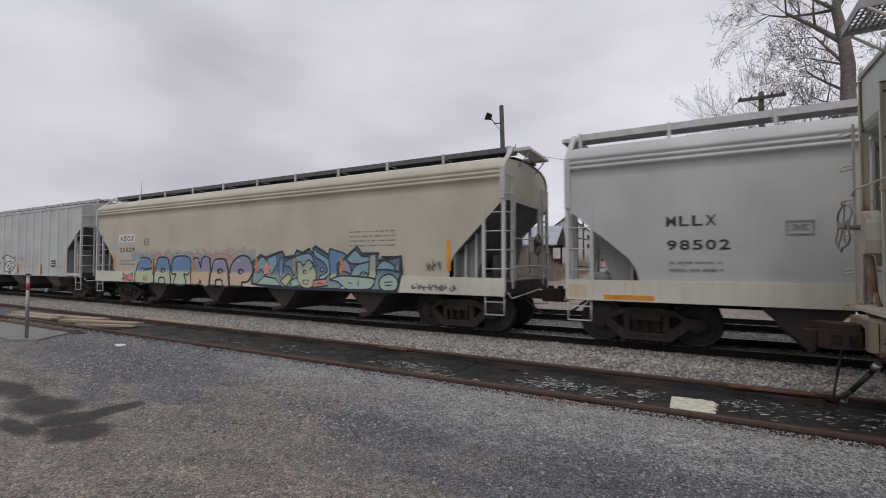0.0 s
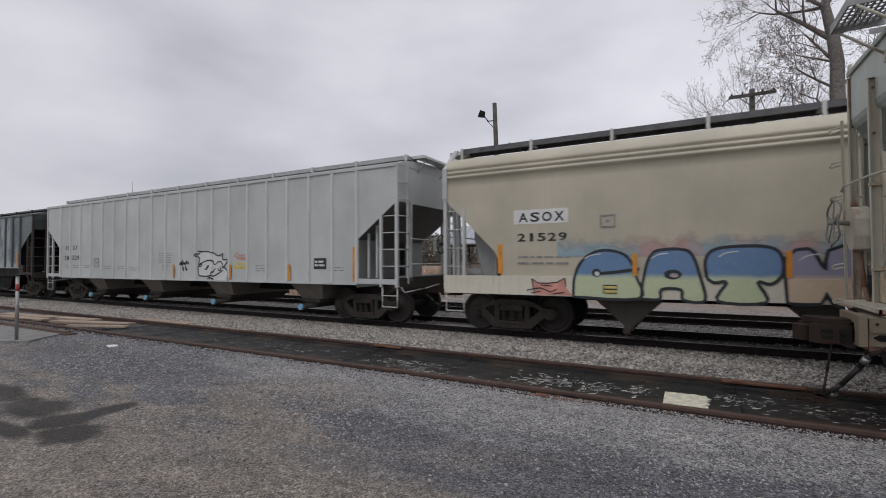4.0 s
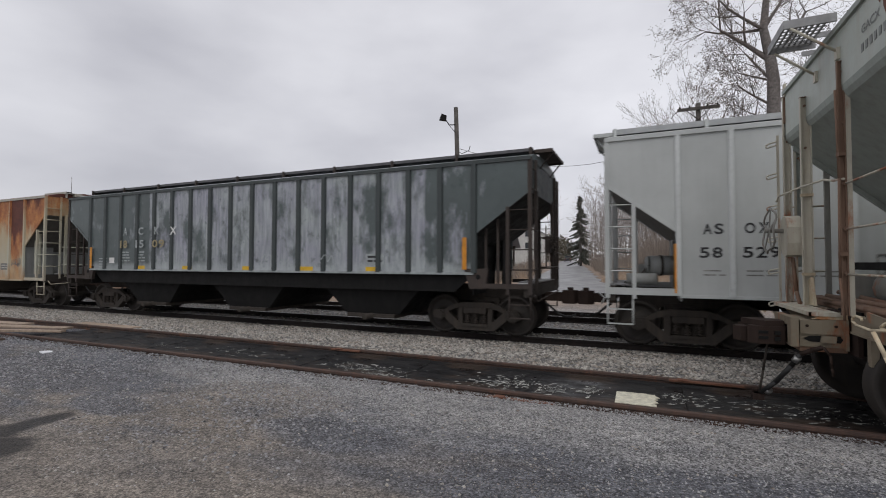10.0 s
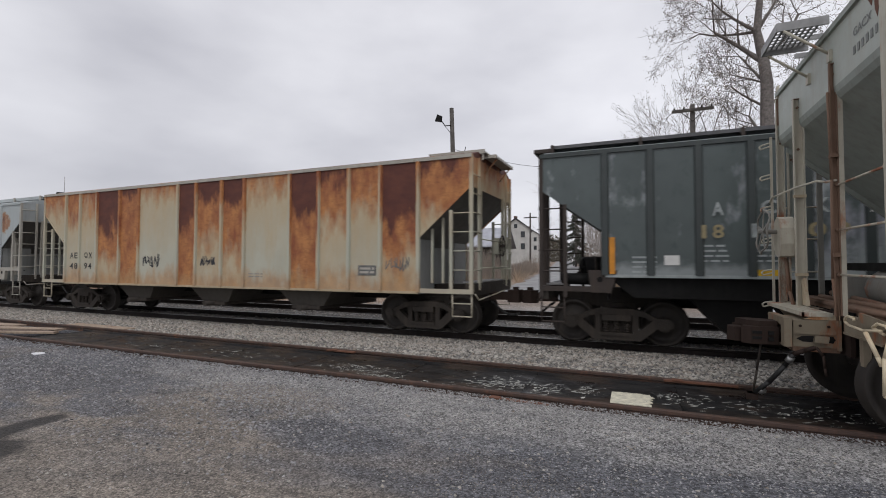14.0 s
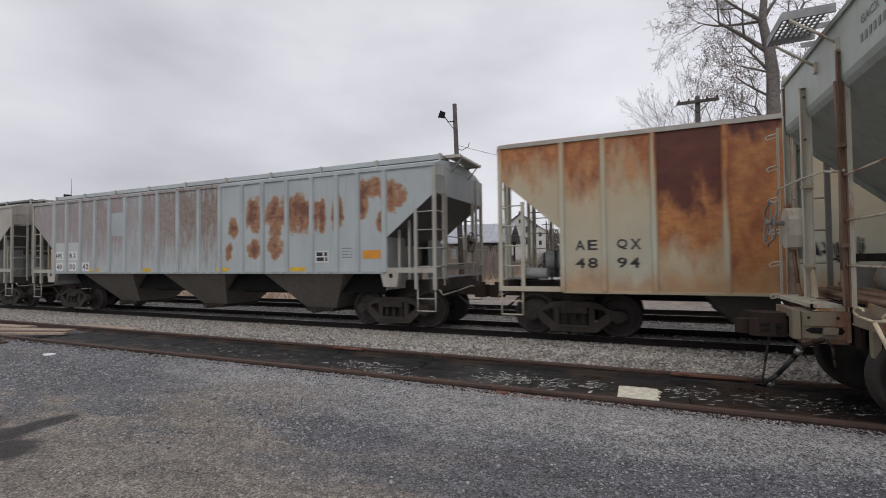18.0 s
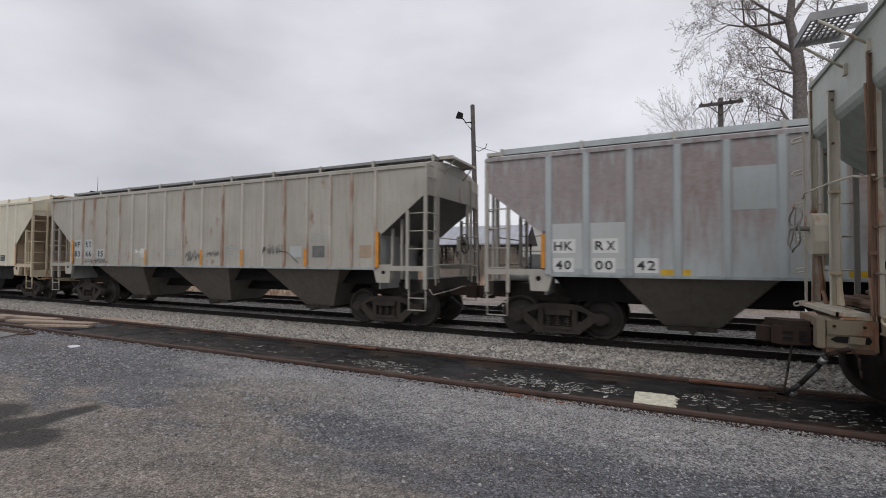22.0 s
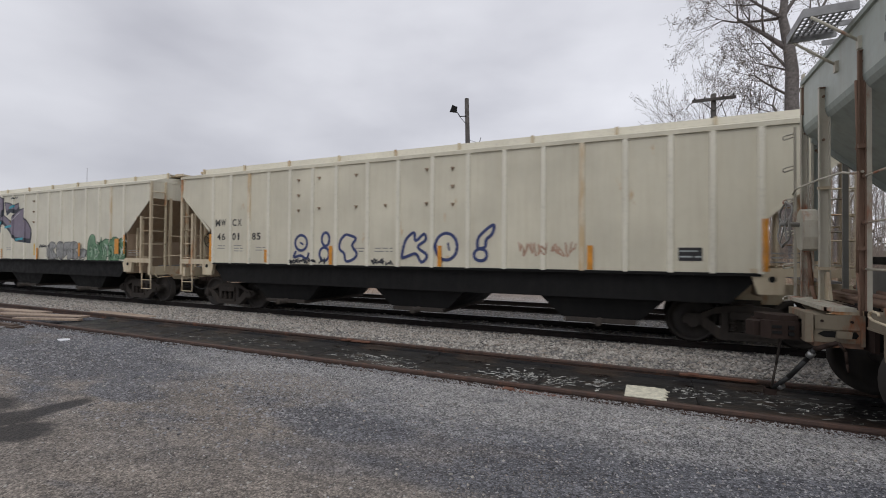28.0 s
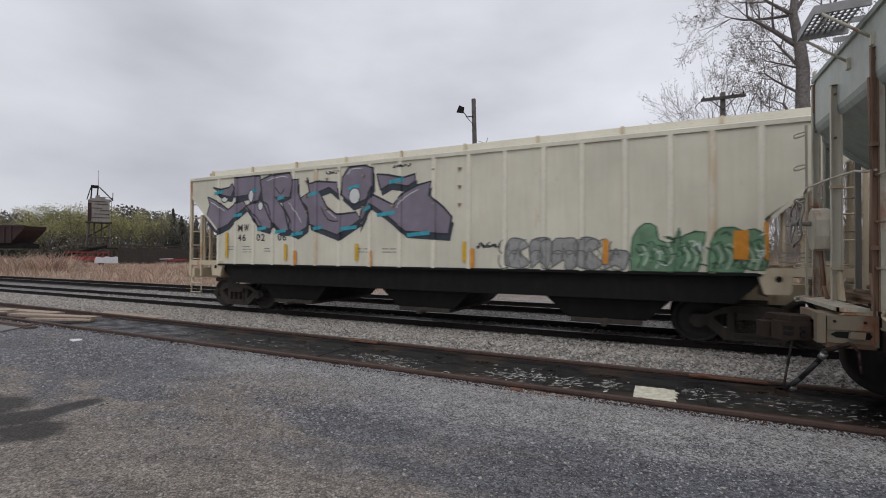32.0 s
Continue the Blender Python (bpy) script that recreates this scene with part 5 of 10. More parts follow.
def hopper_bottoms(car, sp):
    """Discharge hoppers under the body and the dark side sheets that lead to them."""
    L, zb, kind = sp["L"], sp["zb"], sp["bottom"]
    n, mat = sp["bays"], sp["under"]
    x0, x1 = -L / 2 + sp["u0"], L / 2 - sp["u0"]
    step = (x1 - x0) / n
    for i in range(n):
        xc = x0 + (i + 0.5) * step + sp.get("shift", 0.0)
        a, b = step / 2 * sp["uw"], sp["ub"]
        zt, zl = zb + 0.02, sp["ul"]
        m = Mesh()
        top = [(xc - a, -1.45, zt), (xc + a, -1.45, zt), (xc + a, 1.45, zt), (xc - a, 1.45, zt)]
        low = [(xc - b, -sp["uy"], zl), (xc + b, -sp["uy"], zl), (xc + b, sp["uy"], zl), (xc - b, sp["uy"], zl)]
        m.add(top + low, [(0, 1, 5, 4), (1, 2, 6, 5), (2, 3, 7, 6), (3, 0, 4, 7), (4, 5, 6, 7)])
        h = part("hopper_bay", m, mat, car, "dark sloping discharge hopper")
        drop = sp.get("drop", 0.05)
        g = Mesh().box(xc - b * 0.9, xc + b * 0.9, -sp["uy"] - 0.08, sp["uy"] + 0.08, zl - 0.09, zl)
        g.tube((xc, -sp["uy"] - 0.35, zl - drop), (xc, sp["uy"] + 0.1, zl - drop), 0.07, 10)
        if drop > 0.1:
            g.prism([(xc - b * 0.7, zl - 0.09), (xc + b * 0.7, zl - 0.09), (xc + 0.1, zl - drop - 0.04), (xc - 0.1, zl - drop - 0.04)], "y", -sp["uy"], sp["uy"])
        part("outlet_gate", g, "truck", h)
        if sp.get("caps"):
            part("nozzle_cap", Mesh().tube((xc - 0.05, -sp["uy"] - 0.36, zl - drop), (xc - 0.05, -sp["uy"] - 0.44, zl - drop), 0.09, 12), MAT[sp["caps"]], h, "round pale blue outlet cap")
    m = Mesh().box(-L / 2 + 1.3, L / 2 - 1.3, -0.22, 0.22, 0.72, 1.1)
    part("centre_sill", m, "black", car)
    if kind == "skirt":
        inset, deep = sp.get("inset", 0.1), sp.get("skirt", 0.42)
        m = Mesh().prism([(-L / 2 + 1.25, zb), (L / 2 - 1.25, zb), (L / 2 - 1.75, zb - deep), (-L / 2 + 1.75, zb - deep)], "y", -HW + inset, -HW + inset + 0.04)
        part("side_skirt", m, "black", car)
        for s in (-1, 1):
            e = s * (L / 2 - 1.25)
            m = Mesh().prism([(e + s * 0.32, zb + 0.1), (e - s * 0.22, zb + 0.1), (e - s * 0.1, zb - 0.34), (e + s * 0.26, zb - 0.34)], "y", -HW - 0.012, -HW + 0.08)
            j = part("jacking_pad", m, sp["frame"], car)
            # No opening is cut: a black disc stands for the shade inside the hole.
            part("pad_hole", Mesh().tube((e + s * 0.1, -HW - 0.013, zb - 0.08), (e + s * 0.1, -HW - 0.018, zb - 0.08), 0.055, 10), "black", j)


def side_panels(car, sp):
    """The near side, sheet by sheet between its ribs, and a plain far side."""
    L, zb, ze, zc, zk, dx = (sp[k] for k in ("L", "zb", "ze", "zc", "zk", "dx"))
    n = sp["n"]
    xs = [v - sp["q"] for v in sp["xs"]] if sp.get("xs") else [-L / 2 + dx + (L - 2 * dx) * i / n for i in range(n + 1)]
    n = len(xs) - 1
    w, pr = sp.get("rib_w", 0.05), sp.get("rib_p", 0.035)
    stops = [(-99.0, 0.0)] + [v for x in xs for v in ((x - w, 0.0), (x - w * 0.7, pr), (x + w * 0.7, pr), (x + w, 0.0))] + [(99.0, 0.0)]
    SURFACE[car.name] = [(0, a, b, -HW - pa, -HW - pb) for (a, pa), (b, pb) in zip(stops, stops[1:])]

    def low(x):
        d = L / 2 - abs(x)
        return zb if d >= dx - 1e-6 else zc - (zc - zk) * d / dx

    cells = [([(-L / 2, zc), (xs[0], zk), (xs[0], ze), (-L / 2, ze)], 0)]
    cells += [([(a, zb), (b, zb), (b, ze), (a, ze)], i + 1) for i, (a, b) in enumerate(zip(xs, xs[1:]))]
    cells += [([(xs[-1], zk), (L / 2, zc), (L / 2, ze), (xs[-1], ze)], n + 1)]
    for pts, i in cells:
        mat = sp["panel"](i) if sp.get("panel") else sp["body"]
        part("side_panel", Mesh().prism(pts, "y", -HW, -HW + 0.02), mat, car)
    far = [(-L / 2, zc), (xs[0], zk), (xs[0], zb), (xs[-1], zb), (xs[-1], zk), (L / 2, zc), (L / 2, ze), (-L / 2, ze)]
    part("far_side", Mesh().prism(far, "y", HW - 0.02, HW), sp["body"], car)
    for i, x in enumerate(xs):
        m = Mesh().prism([(x - w, -HW), (x + w, -HW), (x + w * 0.7, -HW - pr), (x - w * 0.7, -HW - pr)], "z", zb + 0.005, ze - 0.06)
        part("rib", m, sp["rib"], car)
    # trim along the sloping cut and along the bottom
    for s in (-1, 1):
        e = s * L / 2
        part("slope_trim", Mesh().prism([(e, zc), (e - s * dx, zk), (e - s * dx, zk + 0.09), (e, zc + 0.09)], "y", -HW - 0.012, -HW - 0.001), sp["body"], car)
    # With sillm ink_pale, the highlight along the sill is put into its colour.
    part("side_sill", Mesh().box(xs[0], xs[-1], -HW - 0.03, -HW + 0.06, zb - 0.035, zb + 0.02), sp.get("sillm", sp["under"]), car)


def curved_body(car, sp):
    """A smooth round-sided hopper body, cut away at both ends."""
    SURFACE[car.name] = [(1, -9.0, 1.3, -HW - 0.03, -HW - 0.03), (1, 1.3, 9.0, -HW - 0.001, -HW - 0.001)]
    L, zc, zk, dx = sp["L"], sp["zc"], sp["zk"], sp["dx"]
    prof = [(1.6, 1.3), (1.615, 1.6), (1.62, 2.2), (1.62, 3.3), (1.615, 3.5), (1.66, 3.52), (1.66, 3.57), (1.6, 3.6), (1.65, 3.62), (1.65, 3.67), (1.59, 3.7),
            (1.63, 3.72), (1.62, 3.78), (1.56, 3.86), (1.42, 3.98), (1.1, 4.07), (0.6, 4.12), (0.0, 4.14)]

    def reach(z):
        if z >= zc:
            return L / 2
        if z <= zk:
            t = min(1.0, (zk - z) / 0.45)
            return L / 2 - dx - 0.16 * math.sin(t * math.pi / 2)
        return L / 2 - dx * (zc - z) / (zc - zk)

    fine = []
    for (ya, za), (yb, zb_) in zip(prof, prof[1:]):
        k = max(1, int((zb_ - za) / 0.12))
        fine += [(ya + (yb - ya) * i / k, za + (zb_ - za) * i / k) for i in range(k)]
    fine.append(prof[-1])
    for sy in (-1, 1):
        m = Mesh()
        cols = 9
        vs = [(-reach(z) + 2 * reach(z) * j / (cols - 1), sy * y, z) for y, z in fine for j in range(cols)]
        m.add(vs, [(i * cols + j, i * cols + j + 1, (i + 1) * cols + j + 1, (i + 1) * cols + j) for i in range(len(fine) - 1) for j in range(cols - 1)], True)
        part("body_side", m, sp["body"], car)
    for s in (-1, 1):
        e = s * (L / 2 - 0.03)
        part("corner_post", Mesh().box(e - 0.055, e + 0.055, -HW - 0.055, -HW + 0.03, zc, 3.75).prism([(-HW - 0.05, 3.75), (-HW + 0.03, 3.75), (-0.98, sp["ze"] + sp["lift"] + 0.02), (-1.06, sp["ze"] + sp["lift"] + 0.02)], "x", e - 0.05, e + 0.05), sp["corner"], car)
    for sy in (-1, 1):
        y0, y1 = sorted((sy * (HW + 0.03), sy * (HW - 0.06)))
        part("side_sill", Mesh().box(-L / 2, L / 2, y0, y1, 0.9, 1.3), sp["sillm"], car)


def hopper_car(label, sp):
    car = thing("hopper_car", label, "rail car", pose(sp["q"], Y2, Z2), "cars of the freight train")
    if sp.get("curved"):
        curved_body(car, sp)
    else:
        side_panels(car, sp)
    roof_parts(car, sp)
    car_ends(car, sp)
    hopper_bottoms(car, sp)
    for s in (-1, 1):
        truck(car, s * (sp["L"] / 2 - 1.42))
    return car


def flat_roof(ze, rise=0.24):
    return [(-HW, ze), (-1.2, ze + rise * 0.6), (-0.4, ze + rise), (0.4, ze + rise), (1.2, ze + rise * 0.6), (HW, ze)]


ROUND = [(-1.62, 3.6), (-1.42, 3.9), (-1.1, 4.03), (0, 4.12), (1.1, 4.03), (1.42, 3.9), (1.62, 3.6)]


def spec(right, left, **kw):
    """A car between its two end posts; heights are above its own rail."""
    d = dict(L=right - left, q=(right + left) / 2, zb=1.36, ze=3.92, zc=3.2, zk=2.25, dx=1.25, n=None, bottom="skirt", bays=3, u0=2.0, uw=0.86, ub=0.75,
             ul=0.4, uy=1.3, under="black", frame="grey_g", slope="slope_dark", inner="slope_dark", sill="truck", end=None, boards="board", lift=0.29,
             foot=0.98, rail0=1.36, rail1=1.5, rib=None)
    d.update(kw)
    d["n"] = d["n"] or round((d["L"] - 2 * d["dx"]) / 0.82)
    d["end"], d["rib"] = d["end"] or d["body"], d["rib"] or d["body"]
    d["roof"] = ROUND if d.get("curved") else flat_roof(d["ze"])
    return d


MAT["board_a"] = plain("pale_galvanised_board", (0.46, 0.46, 0.46), 0.55, var=0.15, scale=4)
MAT["board_c"] = plain("galvanised_grey_board", (0.34, 0.35, 0.35), 0.6, var=0.15, scale=4)
MAT["blue_cap"] = plain("blue_outlet_cap", (0.16, 0.34, 0.46), 0.5)
YF = -HW - 0.004          # painted things on flat panels
YR = -HW - 0.04           # painted things laid over ribs
YC = YR                  # on the round-sided cars


# rib places from a car's left end: close together at the ends, wider in the middle
PITCH = (1.26, 1.98, 2.69, 3.42, 4.18, 4.94, 5.7, 6.64, 7.5, 8.4, 9.27, 10.1, 10.93, 11.69, 12.49, 13.26, 13.93, 14.65)


def build_train():
    cars = []
    # grey round-sided car
    a = spec(15.1, -2.37, curved=True, lip=0.06, boards="board_a", corner="grey_a", body="grey_a", sillm="white_b", ze=3.6, lift=0.74, zc=2.75, zk=1.7, dx=1.2, frame="grey_a", slope="slope_pale", inner="slope_pale",
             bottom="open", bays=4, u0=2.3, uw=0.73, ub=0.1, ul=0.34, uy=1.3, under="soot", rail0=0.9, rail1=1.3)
    c = hopper_car("light grey round-sided covered hopper car with white sill", a)
    o = -a["q"]
    letter(c, "MLLX", -0.54 + o, 0.26 + o, 2.3, 2.49, YF)
    letter(c, "98502", -0.53 + o, 0.46 + o, 1.87, 2.05, YF)
    bars(c, -0.5 + o, 1.62, 0.85, 2, YF, step=0.13, h=0.04)
    card_frame(c, 1.25 + o, 1.62 + o, 2.1, 2.34)
    bars(c, 1.31 + o, 2.25, 0.25, 2, YF - 0.005)
    part("warning_band", Mesh().box(-1.65 + o, -0.75 + o, -HW - 0.034, -HW - 0.03, 0.93, 1.02), "orange", c)
    part("warning_band", Mesh().box(2.0 + o, 2.6 + o, -HW - 0.034, -HW - 0.03, 0.93, 1.02), "orange", c)
    part("stain", Mesh().box(-2.35 + o, -1.95 + o, -HW - 0.033, -HW - 0.03, 0.95, 1.2), "rusty_cream", c)
    cars.append((c, a))

    # tan round-sided car
    b = spec(-3.72, -21.37, curved=True, lip=0.05, corner="board_a", body="tan_b", sillm="white_b", ze=3.6, lift=0.69, zc=3.05, zk=1.85, dx=1.22, frame="grey_a", slope="slope_dark", inner="slope_pale",
             boards="board_dark", bottom="open", bays=4, u0=2.3, uw=0.73, ub=0.1, ul=0.34, uy=1.3, under="soot", rail0=0.9, rail1=1.3)
    c = hopper_car("tan round-sided covered hopper car with painted letters", b)
    o = -b["q"]
    part("number_patch", Mesh().box(-19.68 + o, -18.52 + o, YF - 0.001, YF + 0.002, 2.4, 2.7), "white", c)
    letter(c, "ASOX", -19.57 + o, -18.6 + o, 2.44, 2.64, YF - 0.004)
    letter(c, "21529", -19.6 + o, -18.55 + o, 2.03, 2.2, YF)
    bars(c, -19.6 + o, 1.68, 1.1, 2, YF, step=0.13, h=0.04)
    card_frame(c, -17.9 + o, -17.62 + o, 2.27, 2.52)
    bars(c, -8.1 + o, 2.42, 1.5, 4, YF, step=0.12, h=0.035)
    part("data_plate", Mesh().box(-7.05 + o, -6.45 + o, YF - 0.004, YF, 1.55, 1.8), "ink", c)
    bars(c, -7.0 + o, 1.7, 0.5, 2, YF - 0.005, "white", 0.09, 0.05)
    reflector(c, -20.0 + o, 1.35, 1.98, YF, 0.11)
    reflector(c, -5.1 + o, 1.45, 2.15, YF, 0.1)
    train_graffiti_b(c, o)
    cars.append((c, b))

    # pale grey ribbed car
    d = spec(-22.7, -41.14, body="grey_c", zb=1.05, ze=4.05, zc=3.12, zk=2.18, frame="grey_c", slope="slope_dark", inner="slope_pale", bottom="open", bays=4, u0=1.54, uw=0.33, shift=0.2, drop=0.2, lip=0.04,
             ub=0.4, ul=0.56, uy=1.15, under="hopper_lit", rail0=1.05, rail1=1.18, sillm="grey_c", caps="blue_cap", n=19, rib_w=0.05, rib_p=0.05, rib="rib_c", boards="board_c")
    c = hopper_car("pale grey ribbed covered hopper car", d)
    o = -d["q"]
    for w, x0, x1, z0 in (("AS", -39.5, -39.18, 2.16), ("OX", -38.87, -38.5, 2.16), ("58", -39.56, -39.2, 1.74), ("529", -38.9, -38.35, 1.74)):
        letter(c, w, x0 + o, x1 + o, z0, z0 + 0.19, YF)
    for x, z, w, n in ((-39.5, 1.5, 0.35, 2), (-38.85, 1.5, 0.45, 2), (-37.95, 1.5, 0.55, 2), (-36.4, 1.46, 0.52, 2), (-35.46, 1.46, 0.47, 2), (-34.66, 1.42, 0.7, 2), (-32.8, 1.92, 0.8, 5),
                       (-32.55, 1.5, 0.36, 3), (-27.8, 1.5, 0.5, 3), (-24.9, 1.45, 0.5, 2)):
        bars(c, x + o, z, w, n, YF)
    part("data_plate", Mesh().box(-25.45 + o, -25.0 + o, YF - 0.004, YF, 1.42, 1.72), "ink", c)
    bars(c, -25.42 + o, 1.6, 0.38, 2, YF - 0.005, "white", 0.1, 0.05)
    card_frame(c, -37.11 + o, -36.82 + o, 1.46, 1.8)
    for x in (-39.92, -37.39, -34.86, -31.84, -28.92, -26.37, -24.02):
        reflector(c, x + o, 1.1, 1.55 if x not in (-39.92, -24.02) else 2.0, YR, 0.09)
    train_graffiti_c(c, o)
    cars.append((c, d))

    # faded dark green car
    g = spec(-42.6, -58.73, body="green_d", rib="green_rib", zb=1.42, ze=3.85, zc=3.15, zk=2.24, frame="brown_frame", slope="black", inner="black", under="black", end="green_rib",
             boards="board_dark", lift=0.29, rail0=1.1, rail1=1.2, rib_w=0.075, rib_p=0.05, sillm="ink_pale", eave="green_rib")
    c = hopper_car("faded dark green ribbed covered hopper car, chalky patches", g)
    o = -g["q"]
    for w, x0, x1, z0, m in (("A", -55.68, -55.5, 2.5, "ink_pale"), ("C", -54.95, -54.72, 2.5, "ink_pale"), ("K", -54.2, -54.0, 2.5, "ink_pale"), ("X", -53.5, -53.22, 2.48, "white"),
                             ("18", -55.9, -55.5, 2.1, "gold"), ("15", -55.15, -54.7, 2.1, "ink_pale"), ("09", -54.3, -53.75, 2.1, "gold")):
        letter(c, w, x0 + o, x1 + o, z0, z0 + 0.24, -HW - 0.053, m)
    for x, z in ((-55.85, 1.95), (-55.1, 1.95), (-57.0, 1.75)):
        bars(c, x + o, z, 0.42, 4, YF, "ink_pale", 0.09, 0.035)
    part("tag_card", Mesh().box(-56.45 + o, -56.2 + o, YF - 0.004, YF, 1.62, 1.8), "white", c)
    for x in (-55.1, -53.0, -50.6, -48.6, -46.6):
        reflector(c, x + 0.2 + o, 1.44, 1.545, YF, 0.42, "amber")
    reflector(c, -57.35 + o, 1.45, 2.15, YR - 0.02, 0.1)
    reflector(c, -44.05 + o, 1.5, 2.2, YR - 0.02, 0.1)
    part("data_plate", Mesh().box(-46.6 + o, -46.1 + o, YF - 0.004, YF, 1.6, 1.86), "ink_pale", c)
    bars(c, -46.55 + o, 1.76, 0.4, 2, YF - 0.005, "ink", 0.1, 0.05)
    for x, z in ((-49.9, 1.75), (-49.3, 1.62), (-47.9, 1.72)):
        stroke(c, [(x + o, z), (x + 0.12 + o, z + 0.12), (x + 0.16 + o, z - 0.05), (x + 0.3 + o, z + 0.1), (x + 0.34 + o, z - 0.08)], 0.03, YF, "ink_pale", "scrawl")
    cars.append((c, g))

    # rusted olive and orange car
    r = spec(-60.2, -76.17, body="olive_e", zb=0.99, ze=4.03, zc=3.35, zk=2.2, frame="frame_e", slope="slope_dark", inner="slope_pale", under="soot", bottom="open", bays=3,
             u0=3.0, uw=0.55, ub=0.5, ul=0.55, rail0=0.98, rail1=1.08, rib="rib_e", boards="grey_g", end_board="grey_g", eave="grey_g", lift=0.1, rib_w=0.055, rib_p=0.055, sillm="rust_e", end="rust_e", dx=1.3,
             xs=(-74.87, -74.08, -73.19, -72.04, -71.12, -69.39, -68.63, -67.62, -66.77, -65.21, -64.29, -63.38, -62.49, -61.5))
    c = hopper_car("olive covered hopper car streaked with orange rust", r)
    o = -r["q"]
    part("raised_board", Mesh().box(-61.5 + o, -60.1 + o, -1.02, -0.5, 4.2, 4.23).box(-61.5 + o, -60.1 + o, -1.04, -1.02, 4.17, 4.27), "grey_g", c, "short raised end board")
    for x in (-61.4, -60.75, -60.15):
        part("board_support", Mesh().box(x - 0.02 + o, x + 0.02 + o, -1.02, -0.98, 4.03, 4.18), "grey_g", c)
    for w, x0, x1, z0 in (("AE", -74.62, -74.2, 1.8), ("QX", -73.85, -73.42, 1.8), ("48", -74.62, -74.2, 1.45), ("94", -73.85, -73.45, 1.45)):
        letter(c, w, x0 + o, x1 + o, z0, z0 + 0.2, YF)
    part("data_plate", Mesh().box(-63.1 + o, -62.6 + o, YF - 0.004, YF, 1.36, 1.6), "ink_grey", c)
    bars(c, -63.05 + o, 1.5, 0.4, 2, YF - 0.005, "grey_g", 0.09, 0.05)
    tag(c, -70.95 + o, -70.2 + o, 1.5, 1.95, 61, YF - 0.002, "spray_black", 0.03)
    tag(c, -68.45 + o, -67.85 + o, 1.55, 1.85, 62, YF - 0.002, "spray_black", 0.03)
    tag(c, -62.35 + o, -61.7 + o, 1.45, 1.8, 63, YF - 0.002, "ink_grey", 0.022)
    bars(c, -66.6 + o, 1.35, 0.5, 2, YF)
    cars.append((c, r))

    # blue-grey car with mauve fade and rust blooms
    f = spec(-77.67, -93.87, body="bloom_f", end="grey_f", zb=1.37, ze=3.85, zc=3.18, zk=2.2, frame="grey_g", slope="slope_dark", inner="slope_pale", under="hopper_lit", rail0=1.36, rail1=1.48,
             rib="grey_f", boards="grey_f", sillm="ink_pale", bays=3, u0=1.9, uw=0.66, ub=0.5, ul=0.36, uy=0.62, inset=0.7, rib_p=0.05, rib_w=0.075, lip=0.05, skirt=0.56,
             xs=(-92.51, -91.77, -90.97, -90.16, -89.39, -88.59, -87.81, -87.03, -86.12, -85.23, -84.38, -83.53, -82.78, -81.95, -81.13, -80.36, -79.74, -78.99))
    c = hopper_car("blue-grey covered hopper car with mauve fade and rust", f)
    o = -f["q"]
    for x0, x1, w, z0 in ((-92.4, -91.95, "HK", 1.86), (-91.6, -91.15, "RX", 1.86), (-92.37, -91.98, "40", 1.48), (-91.6, -91.2, "00", 1.48), (-90.85, -90.45, "42", 1.48)):
        part("number_patch", Mesh().box(x0 - 0.05 + o, x1 - 0.03 + o, YF - 0.003, YF, z0 - 0.05, z0 + 0.23), "white", c)
        letter(c, w, x0 + o, x1 - 0.08 + o, z0, z0 + 0.18, YF - 0.006)
    part("repaint_square", Mesh().box(-92.5 + o, -91.05 + o, YF + 0.001, YF + 0.003, 1.5, 2.4), "grey_c", c)
    part("repaint_square", Mesh().box(-89.3 + o, -88.65 + o, YF + 0.001, YF + 0.003, 2.55, 3.3), "grey_f", c)
    for x in (-90.2, -87.6, -84.3, -81.6):
        reflector(c, x + o, 1.4, 1.5, YF, 0.5, "amber")
    reflector(c, -92.62 + o, 1.5, 2.2, YR, 0.08)
    reflector(c, -79.35 + o, 1.7, 1.9, YF, 0.5)
    part("data_plate", Mesh().box(-81.02 + o, -80.62 + o, YF - 0.004, YF, 1.62, 1.9), "white", c)
    bars(c, -80.99 + o, 1.78, 0.34, 2, YF - 0.005, "ink", 0.13, 0.1)
    bars(c, -80.2 + o, 1.95, 0.3, 4, YF)
    cars.append((c, f))

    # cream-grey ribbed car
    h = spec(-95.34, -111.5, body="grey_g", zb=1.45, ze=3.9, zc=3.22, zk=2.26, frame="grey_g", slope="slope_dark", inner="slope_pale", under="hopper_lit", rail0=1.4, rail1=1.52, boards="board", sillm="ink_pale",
             bays=3, u0=1.9, uw=0.66, ub=0.5, ul=0.36, uy=0.62, inset=0.7, xs=[-111.37 + v for v in PITCH], rib_w=0.045, rib_p=0.055, rib="rib_g")
    c = hopper_car("weathered cream-grey ribbed covered hopper car", h)
    o = -h["q"]
    for w, x0, x1, z0 in (("WF", -109.93, -109.58, 2.08), ("RX", -109.22, -108.87, 2.08), ("83", -109.93, -109.58, 1.74), ("66", -109.22, -108.87, 1.74), ("15", -108.47, -108.14, 1.74)):
        part("number_patch", Mesh().box(x0 - 0.08 + o, x1 + 0.08 + o, YF - 0.003, YF, z0 - 0.06, z0 + 0.28), "grey_c", c)
        letter(c, w, x0 + o, x1 + o, z0, z0 + 0.21, YF - 0.006)
